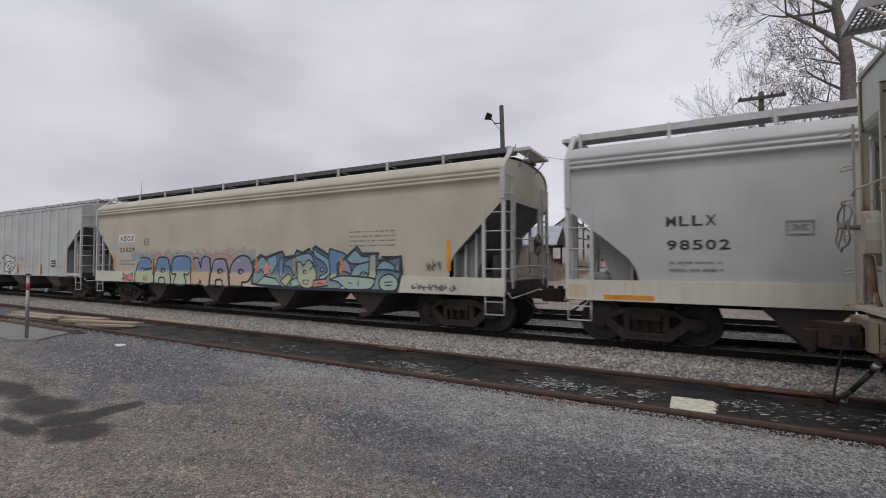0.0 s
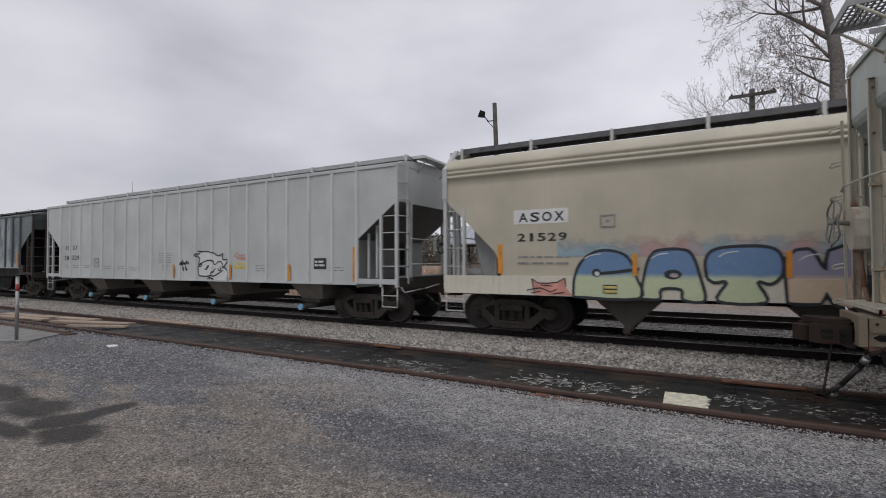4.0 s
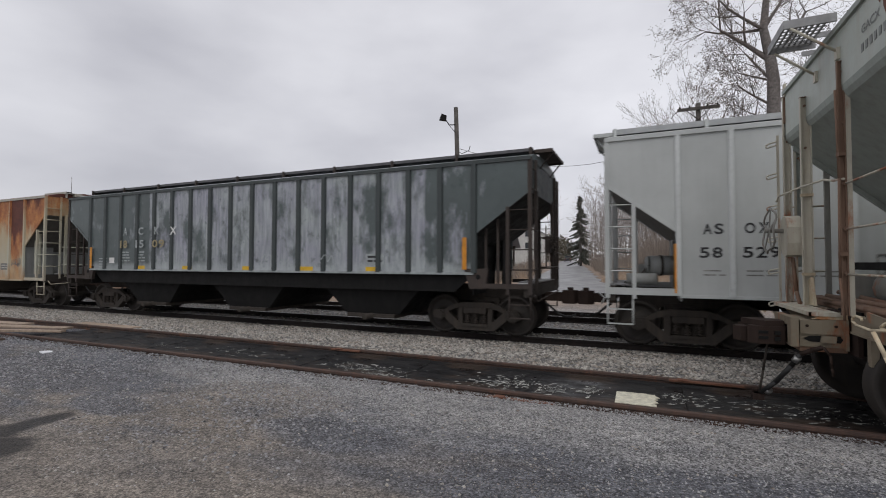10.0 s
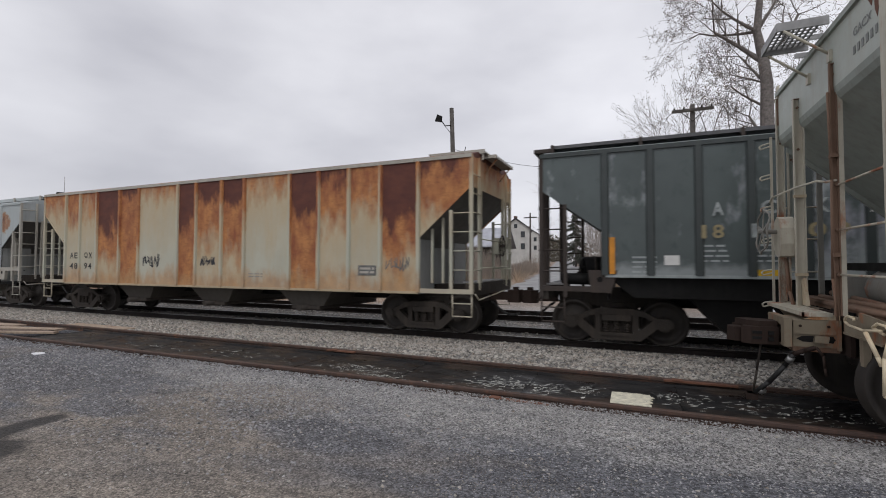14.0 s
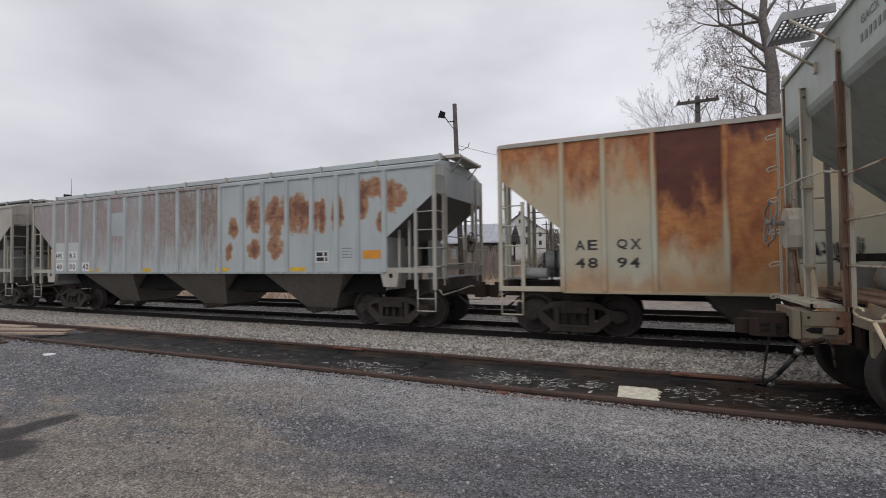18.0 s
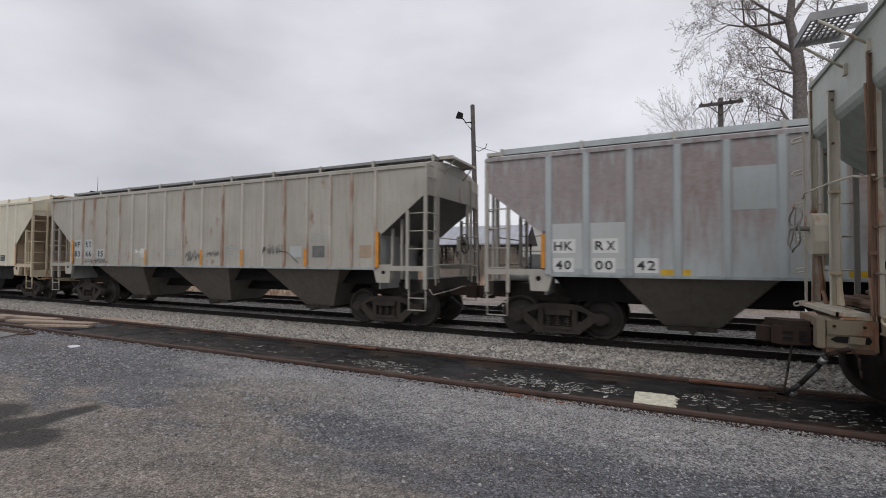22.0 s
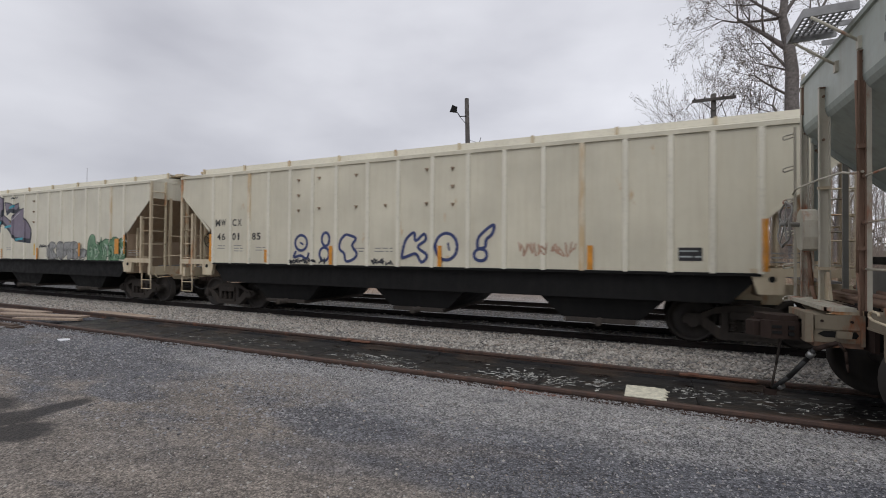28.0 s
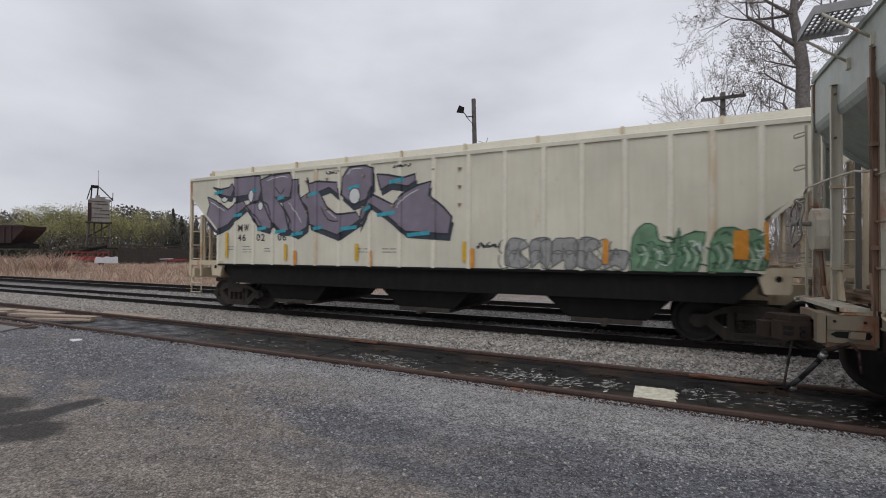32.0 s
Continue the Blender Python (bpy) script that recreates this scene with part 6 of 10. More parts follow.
    for x in (-110.0, -105.67, -102.98, -101.26, -98.91, -96.65):
        reflector(c, x + o, 1.48, 1.95 if x not in (-110.0, -96.65) else 2.35, -HW - 0.06, 0.1)
    for x0, x1, m in ((-98.71, -98.3, "ink_grey"), (-97.2, -96.85, "slope_cream"), (-106.0, -105.8, "grey_c"), (-99.48, -99.08, "grey_c")):
        part("data_plate", Mesh().box(x0 + o, x1 + o, YF - 0.004, YF, 1.72, 2.02), m, c)
    for x, z, n in ((-101.95, 2.05, 5), (-98.75, 2.3, 3), (-104.7, 1.95, 4), (-107.5, 1.9, 4)):
        bars(c, x + o, z, 0.5, n, YF, "ink_pale", 0.085, 0.03)
    tag(c, -103.75 + o, -103.1 + o, 1.58, 1.95, 5, YR - 0.006, "ink_grey", 0.022)
    tag(c, -102.85 + o, -102.25 + o, 1.7, 1.95, 6, YR - 0.006, "ink_grey", 0.022)
    tag(c, -100.45 + o, -99.75 + o, 1.8, 2.1, 7, YR - 0.006, "ink_grey", 0.02)
    tag(c, -106.35 + o, -105.75 + o, 1.8, 2.05, 8, YR - 0.006, "spray_white", 0.04)
    tag(c, -109.3 + o, -107.9 + o, 1.5, 1.7, 9, YR - 0.007, "ink_grey", 0.018)
    stroke(c, [(-99.9 + o, 1.88), (-99.6 + o, 1.86), (-99.3 + o, 1.66), (-99.18 + o, 1.56)], 0.02, YR - 0.006, "spray_black", "scrawl")
    cars.append((c, h))

    # two cream cars
    for right, left, mat in ((-113.0, -129.1, "cream_h"), (-130.56, -146.6, "cream_i")):
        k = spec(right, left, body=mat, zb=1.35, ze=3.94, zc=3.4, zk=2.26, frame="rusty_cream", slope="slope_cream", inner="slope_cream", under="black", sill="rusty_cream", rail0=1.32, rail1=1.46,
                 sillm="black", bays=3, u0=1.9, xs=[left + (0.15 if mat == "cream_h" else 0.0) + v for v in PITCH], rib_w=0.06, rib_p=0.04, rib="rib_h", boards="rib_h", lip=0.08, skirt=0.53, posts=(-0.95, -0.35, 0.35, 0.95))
        c = hopper_car("cream covered hopper car with blue sprayed tags" if mat == "cream_h" else "cream covered hopper car with large purple graffiti", k)
        o = -k["q"]
        dq = left + 129.1
        words = (("MW", 0, 1.5, 1.92), ("CX", 0, 2.18, 2.55), ("46", 1, 1.57, 1.9), ("01", 1, 2.18, 2.5), ("85", 1, 2.95, 3.27)) if mat == "cream_h" else \
            (("MW", 2, 2.07, 2.5), ("46", 1, 2.06, 2.38), ("02", 1, 2.8, 3.12), ("06", 1, 3.6, 3.92))
        for w, row, x0, x1 in words:
            letter(c, w, left + x0 + o, left + x1 + o, (2.42, 2.02, 2.3)[row], (2.42, 2.02, 2.3)[row] + 0.2, YF - (0.006 if row == 2 else 0.0))
        for x, z, w, n in ((1.6, 1.85, 0.3, 2), (2.25, 1.85, 0.35, 3), (3.1, 1.8, 0.4, 2), (6.2, 1.78, 0.5, 2), (7.0, 1.78, 0.5, 2), (14.9, 1.7, 0.6, 3)):
            bars(c, left + x + o, z, w, n, YF)
        if mat == "cream_h":
            part("data_plate", Mesh().box(right - 2.56 + o, right - 2.18 + o, YF - 0.004, YF, 1.57, 1.81), "ink", c)
            bars(c, right - 2.54 + o, 1.73, 0.34, 2, YF - 0.005, "ink_pale", 0.1, 0.03)
        if mat == "cream_h":
            marks = ((1.33, 1.4, 2.2, 0), (3.5, 1.4, 1.75, 0), (5.7, 1.38, 1.85, 0), (8.75, 1.38, 1.85, 0), (12.0, 1.38, 1.85, 0), (14.85, 1.4, 2.3, 0))
        else:
            marks = ((1.63, 1.55, 2.28, 1), (3.92, 1.49, 1.93, 1), (6.27, 1.51, 1.92, 1), (9.18, 1.51, 1.95, 1), (4.25, 1.37, 1.75, 0), (6.67, 1.37, 1.76, 0), (9.36, 1.37, 1.8, 0),
                     (12.14, 1.5, 1.97, 0), (14.7, 1.6, 2.23, 0))
        for x, z0, z1, am in marks:
            reflector(c, left + x + o, z0, z1, YR, 0.1, ("orange", "amber")[am])
        for x, z in ((4.62, 2.78), (4.62, 3.18), (4.62, 3.58), (9.05, 2.78), (9.05, 3.18), (9.05, 3.58), (5.3, 2.82), (6.45, 2.82), (7.3, 2.82), (8.4, 2.82), (5.3, 3.6), (6.45, 3.6), (8.4, 3.6)):
            lug = Mesh().box(left + x - 0.035 + o, left + x + 0.035 + o, -HW - 0.05, -HW, z, z + 0.03).box(left + x - 0.02 + o, left + x + 0.02 + o, -HW - 0.035, -HW, z - 0.035, z)
            part("hinge_lug", lug, "slope_cream", c)
        if mat == "cream_h":
            train_graffiti_h(c, o)
        else:
            train_graffiti_i(c, o)
        cars.append((c, k))
    return cars


LETTER = {
    "C": [(0, 0), (0.02, 0.4), (0.12, 0.74), (0.32, 0.95), (0.55, 1.0), (0.8, 0.9), (0.93, 0.66), (0.97, 0.45), (1, 0.0)],
    "A": [(0, 0), (0.06, 0.5), (0.16, 0.86), (0.32, 0.99), (0.7, 0.99), (0.84, 0.84), (0.94, 0.45), (1, 0.0), (0.68, 0.0), (0.64, 0.2), (0.34, 0.2), (0.3, 0.0)],
    "T": [(0.02, 0.42), (0.0, 0.75), (0.14, 0.97), (0.6, 1.02), (0.9, 0.96), (1.0, 0.75), (0.98, 0.48), (0.84, 0.33), (0.68, 0.36), (0.78, 0.0), (0.16, 0.0), (0.28, 0.35), (0.12, 0.34)],
    "N": [(0, 0), (0.0, 0.86), (0.3, 1.02), (0.42, 0.85), (0.52, 0.62), (0.56, 0.98), (0.98, 1.0), (1, 0.0), (0.6, 0.0), (0.52, 0.22), (0.44, 0.0)],
    "P": [(0.02, 0), (0.0, 0.62), (0.2, 0.92), (0.5, 1.08), (0.82, 1.0), (1, 0.66), (0.96, 0.36), (0.78, 0.16), (0.56, 0.14), (0.54, 0.0)],
}


def train_graffiti_b(c, o):
    y = YC - 0.008
    # soft haze behind the letters
    for i in range(24):
        x0 = -18.75 + 0.29 * i
        drape(c, [[(x0 + o, 1.7), (x0 + 0.29 + o, 1.7), (x0 + 0.29 + o, 2.2), (x0 + o, 2.2)]], YC - 0.001, "spray_haze", "graffiti_haze")
    for i, (ch, x0, x1, zt, mat) in enumerate((("C", -18.43, -17.22, 1.82, "spray_blue"), ("A", -17.18, -16.14, 1.82, "spray_blue"), ("T", -16.12, -15.0, 1.84, "spray_blue"),
                                              ("N", -14.96, -13.98, 1.78, "spray_lilac"), ("A", -13.95, -12.98, 1.75, "spray_lilac"), ("P", -12.95, -11.88, 1.78, "spray_lilac"))):
        bubble(c, x0 + o, x1 + o, 0.9, zt, LETTER[ch], y - 0.0005 * i, mat, 0.055, 4 if ch != "N" else 2)
        w = x1 - x0
        if ch in "AP":
            ex = x0 + w * (0.52 if ch == "A" else 0.48) + o
            blot(c, ring(ex, 1.36, 0.15, 0.09, 8), y - 0.008, "spray_black", "graffiti_eye", 2)
            blot(c, ring(ex + 0.02, 1.345, 0.07, 0.04, 8), y - 0.0095, "spray_lilac", "graffiti_eye", 2)
        stroke(c, [(x0 + w * 0.18 + o, zt - 0.17), (x0 + w * 0.28 + o, zt - 0.1), (x0 + w * 0.45 + o, zt - 0.07)], 0.018, y - 0.008, "spray_white", "graffiti_glint")
    stroke(c, [(-17.98 + o, 1.36), (-17.6 + o, 1.4), (-17.2 + o, 1.46)], 0.06, y - 0.008, "spray_black", "graffiti_line")
    blot(c, ring(-17.98 + o, 1.38, 0.09, 0.08, 10), y - 0.009, "spray_black", "graffiti_eye", 2)
    blot(c, ring(-17.97 + o, 1.36, 0.045, 0.045, 10), y - 0.0105, "spray_white", "graffiti_eye", 2)
    for a, b in ((-17.85, 1.08), (-17.85, 1.0)):
        bubble(c, a + o, a + 0.25 + o, b - 0.01, b + 0.06, [(0, 0), (1, 0), (1, 1), (0, 1)], y - 0.008, "spray_yellow", 0.02, 1)
    # cat's face
    cat = [(-19.22, 0.92), (-19.28, 1.25), (-19.15, 1.16), (-18.75, 1.18), (-18.6, 1.27), (-18.58, 1.08), (-18.45, 0.92)]
    blot(c, [(a + o, b) for a, b in cat], y, "spray_pink", "graffiti_shape", 1)
    for pts in (cat[:6], [(-19.4, 1.0), (-19.1, 1.06), (-18.9, 0.98), (-18.75, 1.05)], [(-19.1, 1.12), (-18.85, 1.1)], [(-19.3, 0.95), (-19.1, 0.99)], [(-18.85, 0.94), (-18.6, 0.98)]):
        stroke(c, [(a + o, b) for a, b in pts], 0.025, y - 0.003, "spray_black", "graffiti_line", 2)
    # angular second word: a dark mass with light shapes on it
    mass = [(-11.9, 1.0), (-11.82, 1.45), (-11.95, 1.6), (-11.55, 1.86), (-11.3, 1.78), (-10.85, 1.9), (-10.6, 1.95), (-10.5, 1.78), (-10.12, 1.82), (-10.02, 1.98), (-9.8, 1.9), (-9.52, 2.02),
            (-9.42, 1.9), (-9.32, 2.09), (-8.98, 1.92), (-8.82, 1.84), (-8.76, 2.0), (-8.17, 1.8), (-7.81, 2.05), (-7.66, 1.86), (-7.11, 1.86), (-7.14, 1.68), (-6.83, 1.72), (-6.44, 1.79), (-6.42, 1.4),
            (-6.5, 1.1), (-6.52, 0.92), (-9.4, 0.91), (-10.9, 0.91)]
    blot(c, [(a + o, b) for a, b in mass], y - 0.0035, "spray_deep", "graffiti_mass", 1)
    stroke(c, [(a + o, b) for a, b in [*mass, mass[0]]], 0.085, y - 0.0042, "spray_ink", "graffiti_line", 1)
    light = ((((-11.8, 1.5), (-11.5, 1.74), (-11.35, 1.68), (-11.2, 1.45), (-11.35, 1.3), (-11.5, 1.45), (-11.62, 1.36)), "spray_teal"), (((-11.2, 1.72), (-10.9, 1.82), (-10.85, 1.6), (-11.05, 1.35), (-11.15, 1.5)), "spray_teal"),
             (((-10.76, 1.48), (-10.68, 1.72), (-10.56, 1.79), (-10.58, 1.45), (-10.64, 1.24)), "spray_blue"), (((-10.52, 1.54), (-10.38, 1.67), (-10.14, 1.69), (-10.12, 1.33), (-10.18, 1.33), (-10.26, 1.48), (-10.37, 1.52)), "spray_blue"),
             (((-10.02, 1.78), (-9.56, 1.85), (-9.42, 1.67), (-9.5, 1.62), (-9.66, 1.6), (-9.72, 1.55), (-9.84, 1.63), (-9.97, 1.61)), "spray_teal"),
             (((-9.95, 1.58), (-9.84, 1.6), (-9.74, 1.5), (-9.63, 1.62), (-9.5, 1.6), (-9.32, 1.33), (-9.34, 1.12), (-9.5, 1.0), (-9.72, 1.0), (-9.87, 1.12), (-9.93, 1.33)), "spray_pear"),
             (((-9.34, 1.96), (-9.1, 1.82), (-8.83, 1.68), (-8.78, 1.45), (-8.95, 1.26), (-9.14, 1.29), (-8.89, 1.43), (-8.99, 1.62), (-9.26, 1.76)), "spray_teal"),
             (((-8.74, 1.93), (-8.28, 1.81), (-8.35, 1.68), (-8.52, 1.59), (-8.5, 1.34), (-8.69, 1.26), (-8.72, 1.49), (-8.76, 1.72)), "spray_blue"), (((-8.42, 1.35), (-8.4, 1.55), (-8.25, 1.68), (-8.1, 1.56), (-8.05, 1.36), (-8.25, 1.42)), "spray_lilac"),
             (((-8.12, 1.72), (-7.86, 1.92), (-7.69, 1.79), (-7.44, 1.77), (-7.48, 1.64), (-7.8, 1.63), (-7.97, 1.63)), "spray_teal"), (((-7.97, 1.31), (-7.86, 1.51), (-7.59, 1.59), (-7.44, 1.59), (-7.44, 1.32), (-7.53, 1.38), (-7.66, 1.39), (-7.73, 1.32)), "spray_teal"),
             (((-7.39, 1.75), (-7.22, 1.77), (-7.21, 1.29), (-7.34, 1.04), (-7.42, 1.32)), "spray_pear"), (((-7.15, 1.45), (-6.99, 1.64), (-6.77, 1.61), (-6.59, 1.47), (-6.57, 1.42), (-6.77, 1.46), (-6.96, 1.47)), "spray_teal"),
             (((-6.62, 1.48), (-6.5, 1.68), (-6.49, 1.45)), "spray_lilac"), (ring(-6.79, 1.11, 0.24, 0.19, 12), "spray_teal"), (((-8.61, 1.15), (-8.28, 1.25), (-7.66, 1.23), (-7.36, 1.19), (-7.46, 1.0), (-7.83, 0.95), (-8.18, 0.98), (-8.36, 1.12)), "spray_teal"),
             (((-9.3, 0.97), (-9.3, 1.13), (-8.9, 1.17), (-8.86, 1.02)), "spray_pink"), (((-10.6, 1.1), (-10.35, 1.28), (-10.2, 1.2), (-10.4, 0.98)), "spray_pear"), (((-10.2, 1.1), (-10.0, 1.18), (-9.9, 1.0), (-10.15, 0.95)), "spray_teal"),
             (((-11.6, 1.0), (-11.3, 1.2), (-10.9, 1.15), (-10.7, 0.98)), "spray_teal"), (((-8.4, 0.93), (-8.3, 1.02), (-8.2, 0.93)), "spray_white"))
    for i, (pts, mat) in enumerate(light):
        mx, mz = sum(a for a, _ in pts) / len(pts), sum(b for _, b in pts) / len(pts)
        wide = [(mx + (a - mx) * 1.22 + o, max(0.93, mz + (b - mz) * 1.24)) for a, b in pts]
        k = 3 if len(pts) > 5 else 1
        blot(c, wide, y - 0.0055 - 0.00012 * i, mat, "graffiti_letter", k)
        stroke(c, [*wide, wide[0]], 0.045, y - 0.00558 - 0.00012 * i, "spray_ink", "graffiti_line", k)
    for x, z, rx, rz in ((-9.71, 1.37, 0.075, 0.065), (-9.05, 1.44, 0.07, 0.07), (-7.6, 1.37, 0.06, 0.035)):
        blot(c, ring(x + o, z, rx, rz, 10), y - 0.0105, "spray_ink", "graffiti_eye", 2)
        blot(c, ring(x + o, z, rx * 0.4, rz * 0.4, 8), y - 0.012, "spray_white", "graffiti_eye", 2)
    stroke(c, [(a + o, b) for a, b in ring(-9.62, 1.09, 0.12, 0.06, 10)], 0.025, y - 0.0105, "spray_ink", "graffiti_line", 2)
    for pts in ([(-9.5, 1.42), (-9.35, 1.55), (-9.2, 1.53)], [(-9.2, 1.06), (-9.0, 1.07)], [(-6.92, 1.14), (-6.65, 1.16)], [(-6.9, 1.06), (-6.68, 1.07)], [(-8.1, 1.1), (-7.95, 1.1)], [(-7.75, 1.03), (-7.74, 1.2)]):
        stroke(c, [(a + o, b) for a, b in pts], 0.03, y - 0.0105, "spray_ink", "graffiti_line", 2)
    star = [(0.26 * (1 if i % 2 == 0 else 0.42) * math.sin(math.pi * i / 5), 0.26 * (1 if i % 2 == 0 else 0.42) * math.cos(math.pi * i / 5)) for i in range(10)]
    blot(c, [(-11.25 + o + a, 1.45 + b) for a, b in star], y - 0.0105, "spray_pink", "graffiti_star", 1)
    tag(c, -6.1 + o, -4.9 + o, 0.96, 1.14, 3, YC - 0.006, "ink_grey", 0.028)
    tag(c, -5.75 + o, -5.35 + o, 1.45, 1.72, 4, YC - 0.006, "ink_grey", 0.028)
    for x in (-17.28, -14.92, -11.72, -10.1, -8.35):
        reflector(c, x + o, 1.32, 1.76, -HW - 0.028, 0.08)


def tag(car, x0, x1, z0, z1, seed, y, material, width=0.03):
    """A small hand-sprayed tag: a few looping strokes that cannot be read."""
    r = random.Random(seed)
    n = max(4, int((x1 - x0) / 0.1))
    for i in range(n):
        a = x0 + (x1 - x0) * i / n
        w = (x1 - x0) / n * 1.5
        pts = [(a + w * r.uniform(0, 1), z0 + (z1 - z0) * v) for v in (r.uniform(0.6, 1), r.uniform(0, 0.5), r.uniform(0.3, 0.8), r.uniform(0, 0.4), r.uniform(0.5, 1))]
        stroke(car, pts, width, y - 0.0006 * (i % 3), material, "scrawl", 4)


def train_graffiti_c(c, o):
    y = YR - 0.003
    head = [(-30.49, 1.91), (-30.11, 1.97), (-29.79, 1.93), (-29.47, 1.82), (-29.34, 1.75), (-29.12, 1.64), (-29.27, 1.46), (-29.11, 1.39), (-29.03, 1.21), (-29.02, 1.06), (-29.98, 1.04), (-29.9, 1.18), (-30.2, 1.17), (-30.48, 1.2), (-30.52, 1.53), (-30.47, 1.72)]
    blot(c, [(a + o, b) for a, b in head], y, "spray_white", "graffiti_shape", 1)
    for j, pts in enumerate((
            [(-30.45, 1.91), (-30.72, 1.87), (-30.46, 1.76), (-30.5, 1.6), (-30.52, 1.55)],
            [(-30.56, 2.0), (-30.41, 1.97), (-30.11, 1.97), (-29.79, 1.93), (-29.58, 1.84), (-29.46, 1.83), (-29.3, 1.89), (-29.32, 1.74), (-29.25, 1.7), (-29.03, 1.7), (-29.12, 1.6), (-29.27, 1.46), (-29.32, 1.43)],
            [(-30.51, 1.55), (-30.12, 1.67), (-29.79, 1.68), (-29.73, 1.56), (-29.62, 1.57)],
            [(-30.52, 1.53), (-30.42, 1.56), (-30.34, 1.56), (-30.37, 1.5), (-30.49, 1.49), (-30.54, 1.5), (-30.53, 1.3), (-30.48, 1.2), (-30.2, 1.17), (-29.98, 1.19), (-29.8, 1.29), (-29.65, 1.44)],
            [(-29.62, 1.57), (-29.51, 1.64), (-29.39, 1.64), (-29.31, 1.56), (-29.32, 1.46)],
            [(-30.21, 1.41), (-30.1, 1.4), (-29.99, 1.51), (-30.04, 1.51), (-30.12, 1.41)],
            [(-29.53, 1.44), (-29.48, 1.36), (-29.39, 1.38), (-29.44, 1.49)],
            [(-29.29, 1.37), (-29.52, 1.26), (-29.76, 1.18), (-29.85, 1.21), (-30.11, 1.04)],
            [(-29.98, 1.05), (-29.92, 1.12), (-29.82, 1.13), (-29.73, 1.05)],
            [(-29.26, 1.47), (-29.11, 1.39), (-29.04, 1.23), (-29.02, 1.06)],
    )):
        stroke(c, [(a + o, b) for a, b in pts], 0.042, y - 0.003 - 0.0006 * j, "spray_black", "graffiti_line", 3)
    tag(c, -31.56 + o, -31.08 + o, 1.5, 1.7, 51, y, "spray_black", 0.04)
    tag(c, -31.42 + o, -31.15 + o, 1.32, 1.52, 52, y, "spray_black", 0.035)
    part("graffiti_patch", Mesh().box(-28.76 + o, -28.08 + o, YF - 0.003, YF, 1.42, 1.52), "spray_yellow", c)
    part("graffiti_patch", Mesh().box(-28.68 + o, -28.12 + o, YF - 0.003, YF, 1.55, 1.61), "spray_yellow", c)
    tag(c, -28.7 + o, -28.2 + o, 1.66, 1.82, 53, YF - 0.004, "spray_pink", 0.03)
    stroke(c, [(-28.76 + o, 1.78), (-28.62 + o, 1.92), (-28.5 + o, 1.82), (-28.25 + o, 1.86)], 0.03, YF - 0.004, "spray_pink", "scrawl")


def train_graffiti_h(c, o):
    y = YR - 0.003
    loops = (ring(-124.38, 1.93, 0.2, 0.2, 10), [(-124.55, 1.72), (-124.62, 1.55), (-124.4, 1.6), (-124.2, 1.52), (-124.12, 1.68)], ring(-123.58, 2.02, 0.12, 0.17, 9), ring(-123.62, 1.64, 0.15, 0.17, 9),
             [(-122.95, 2.14), (-122.65, 2.04), (-122.76, 1.86), (-122.62, 1.66), (-122.72, 1.52), (-122.94, 1.47), (-123.0, 1.66), (-123.14, 1.78), (-123.1, 2.0)],
             [(-121.35, 1.55), (-121.25, 1.96), (-121.02, 2.16), (-120.98, 1.96), (-120.76, 2.12), (-120.72, 1.98), (-120.92, 1.82), (-120.68, 1.63), (-120.82, 1.47), (-120.96, 1.66), (-121.15, 1.62)],
             ring(-120.2, 1.83, 0.27, 0.3, 12), [(-119.45, 1.78), (-119.42, 2.04), (-119.09, 2.3), (-119.12, 2.1), (-119.25, 1.98), (-119.28, 1.82)], ring(-119.38, 1.65, 0.15, 0.13, 9))
    for j, pts in enumerate(loops):
        p = [(a + o, b) for a, b in pts]
        if j != 1:
            blot(c, p, y - 0.0002 * j, "cream_h", "graffiti_letter", 3)
        stroke(c, p + ([p[0]] if j != 1 else []), 0.07, y - 0.003 - 0.0002 * j, "spray_navy", "graffiti_line", 4)
    stroke(c, [(-120.16 + o, 1.92), (-120.12 + o, 1.74)], 0.05, y - 0.006, "spray_navy", "graffiti_line")
    stroke(c, [(-124.42 + o, 1.95), (-124.3 + o, 1.88)], 0.05, y - 0.006, "spray_navy", "graffiti_line")
    for x0, x1, s in ((-124.75, -123.95, 31), (-123.8, -123.45, 32), (-122.22, -121.58, 33)):
        tag(c, x0 + o, x1 + o, 1.38, 1.56, s, y - 0.006, "spray_black", 0.03)
    for x0, x1, s in ((-118.55, -118.0, 34), (-117.95, -117.4, 35)):
        tag(c, x0 + o, x1 + o, 1.6, 1.95, s, y, "spray_faint", 0.028)


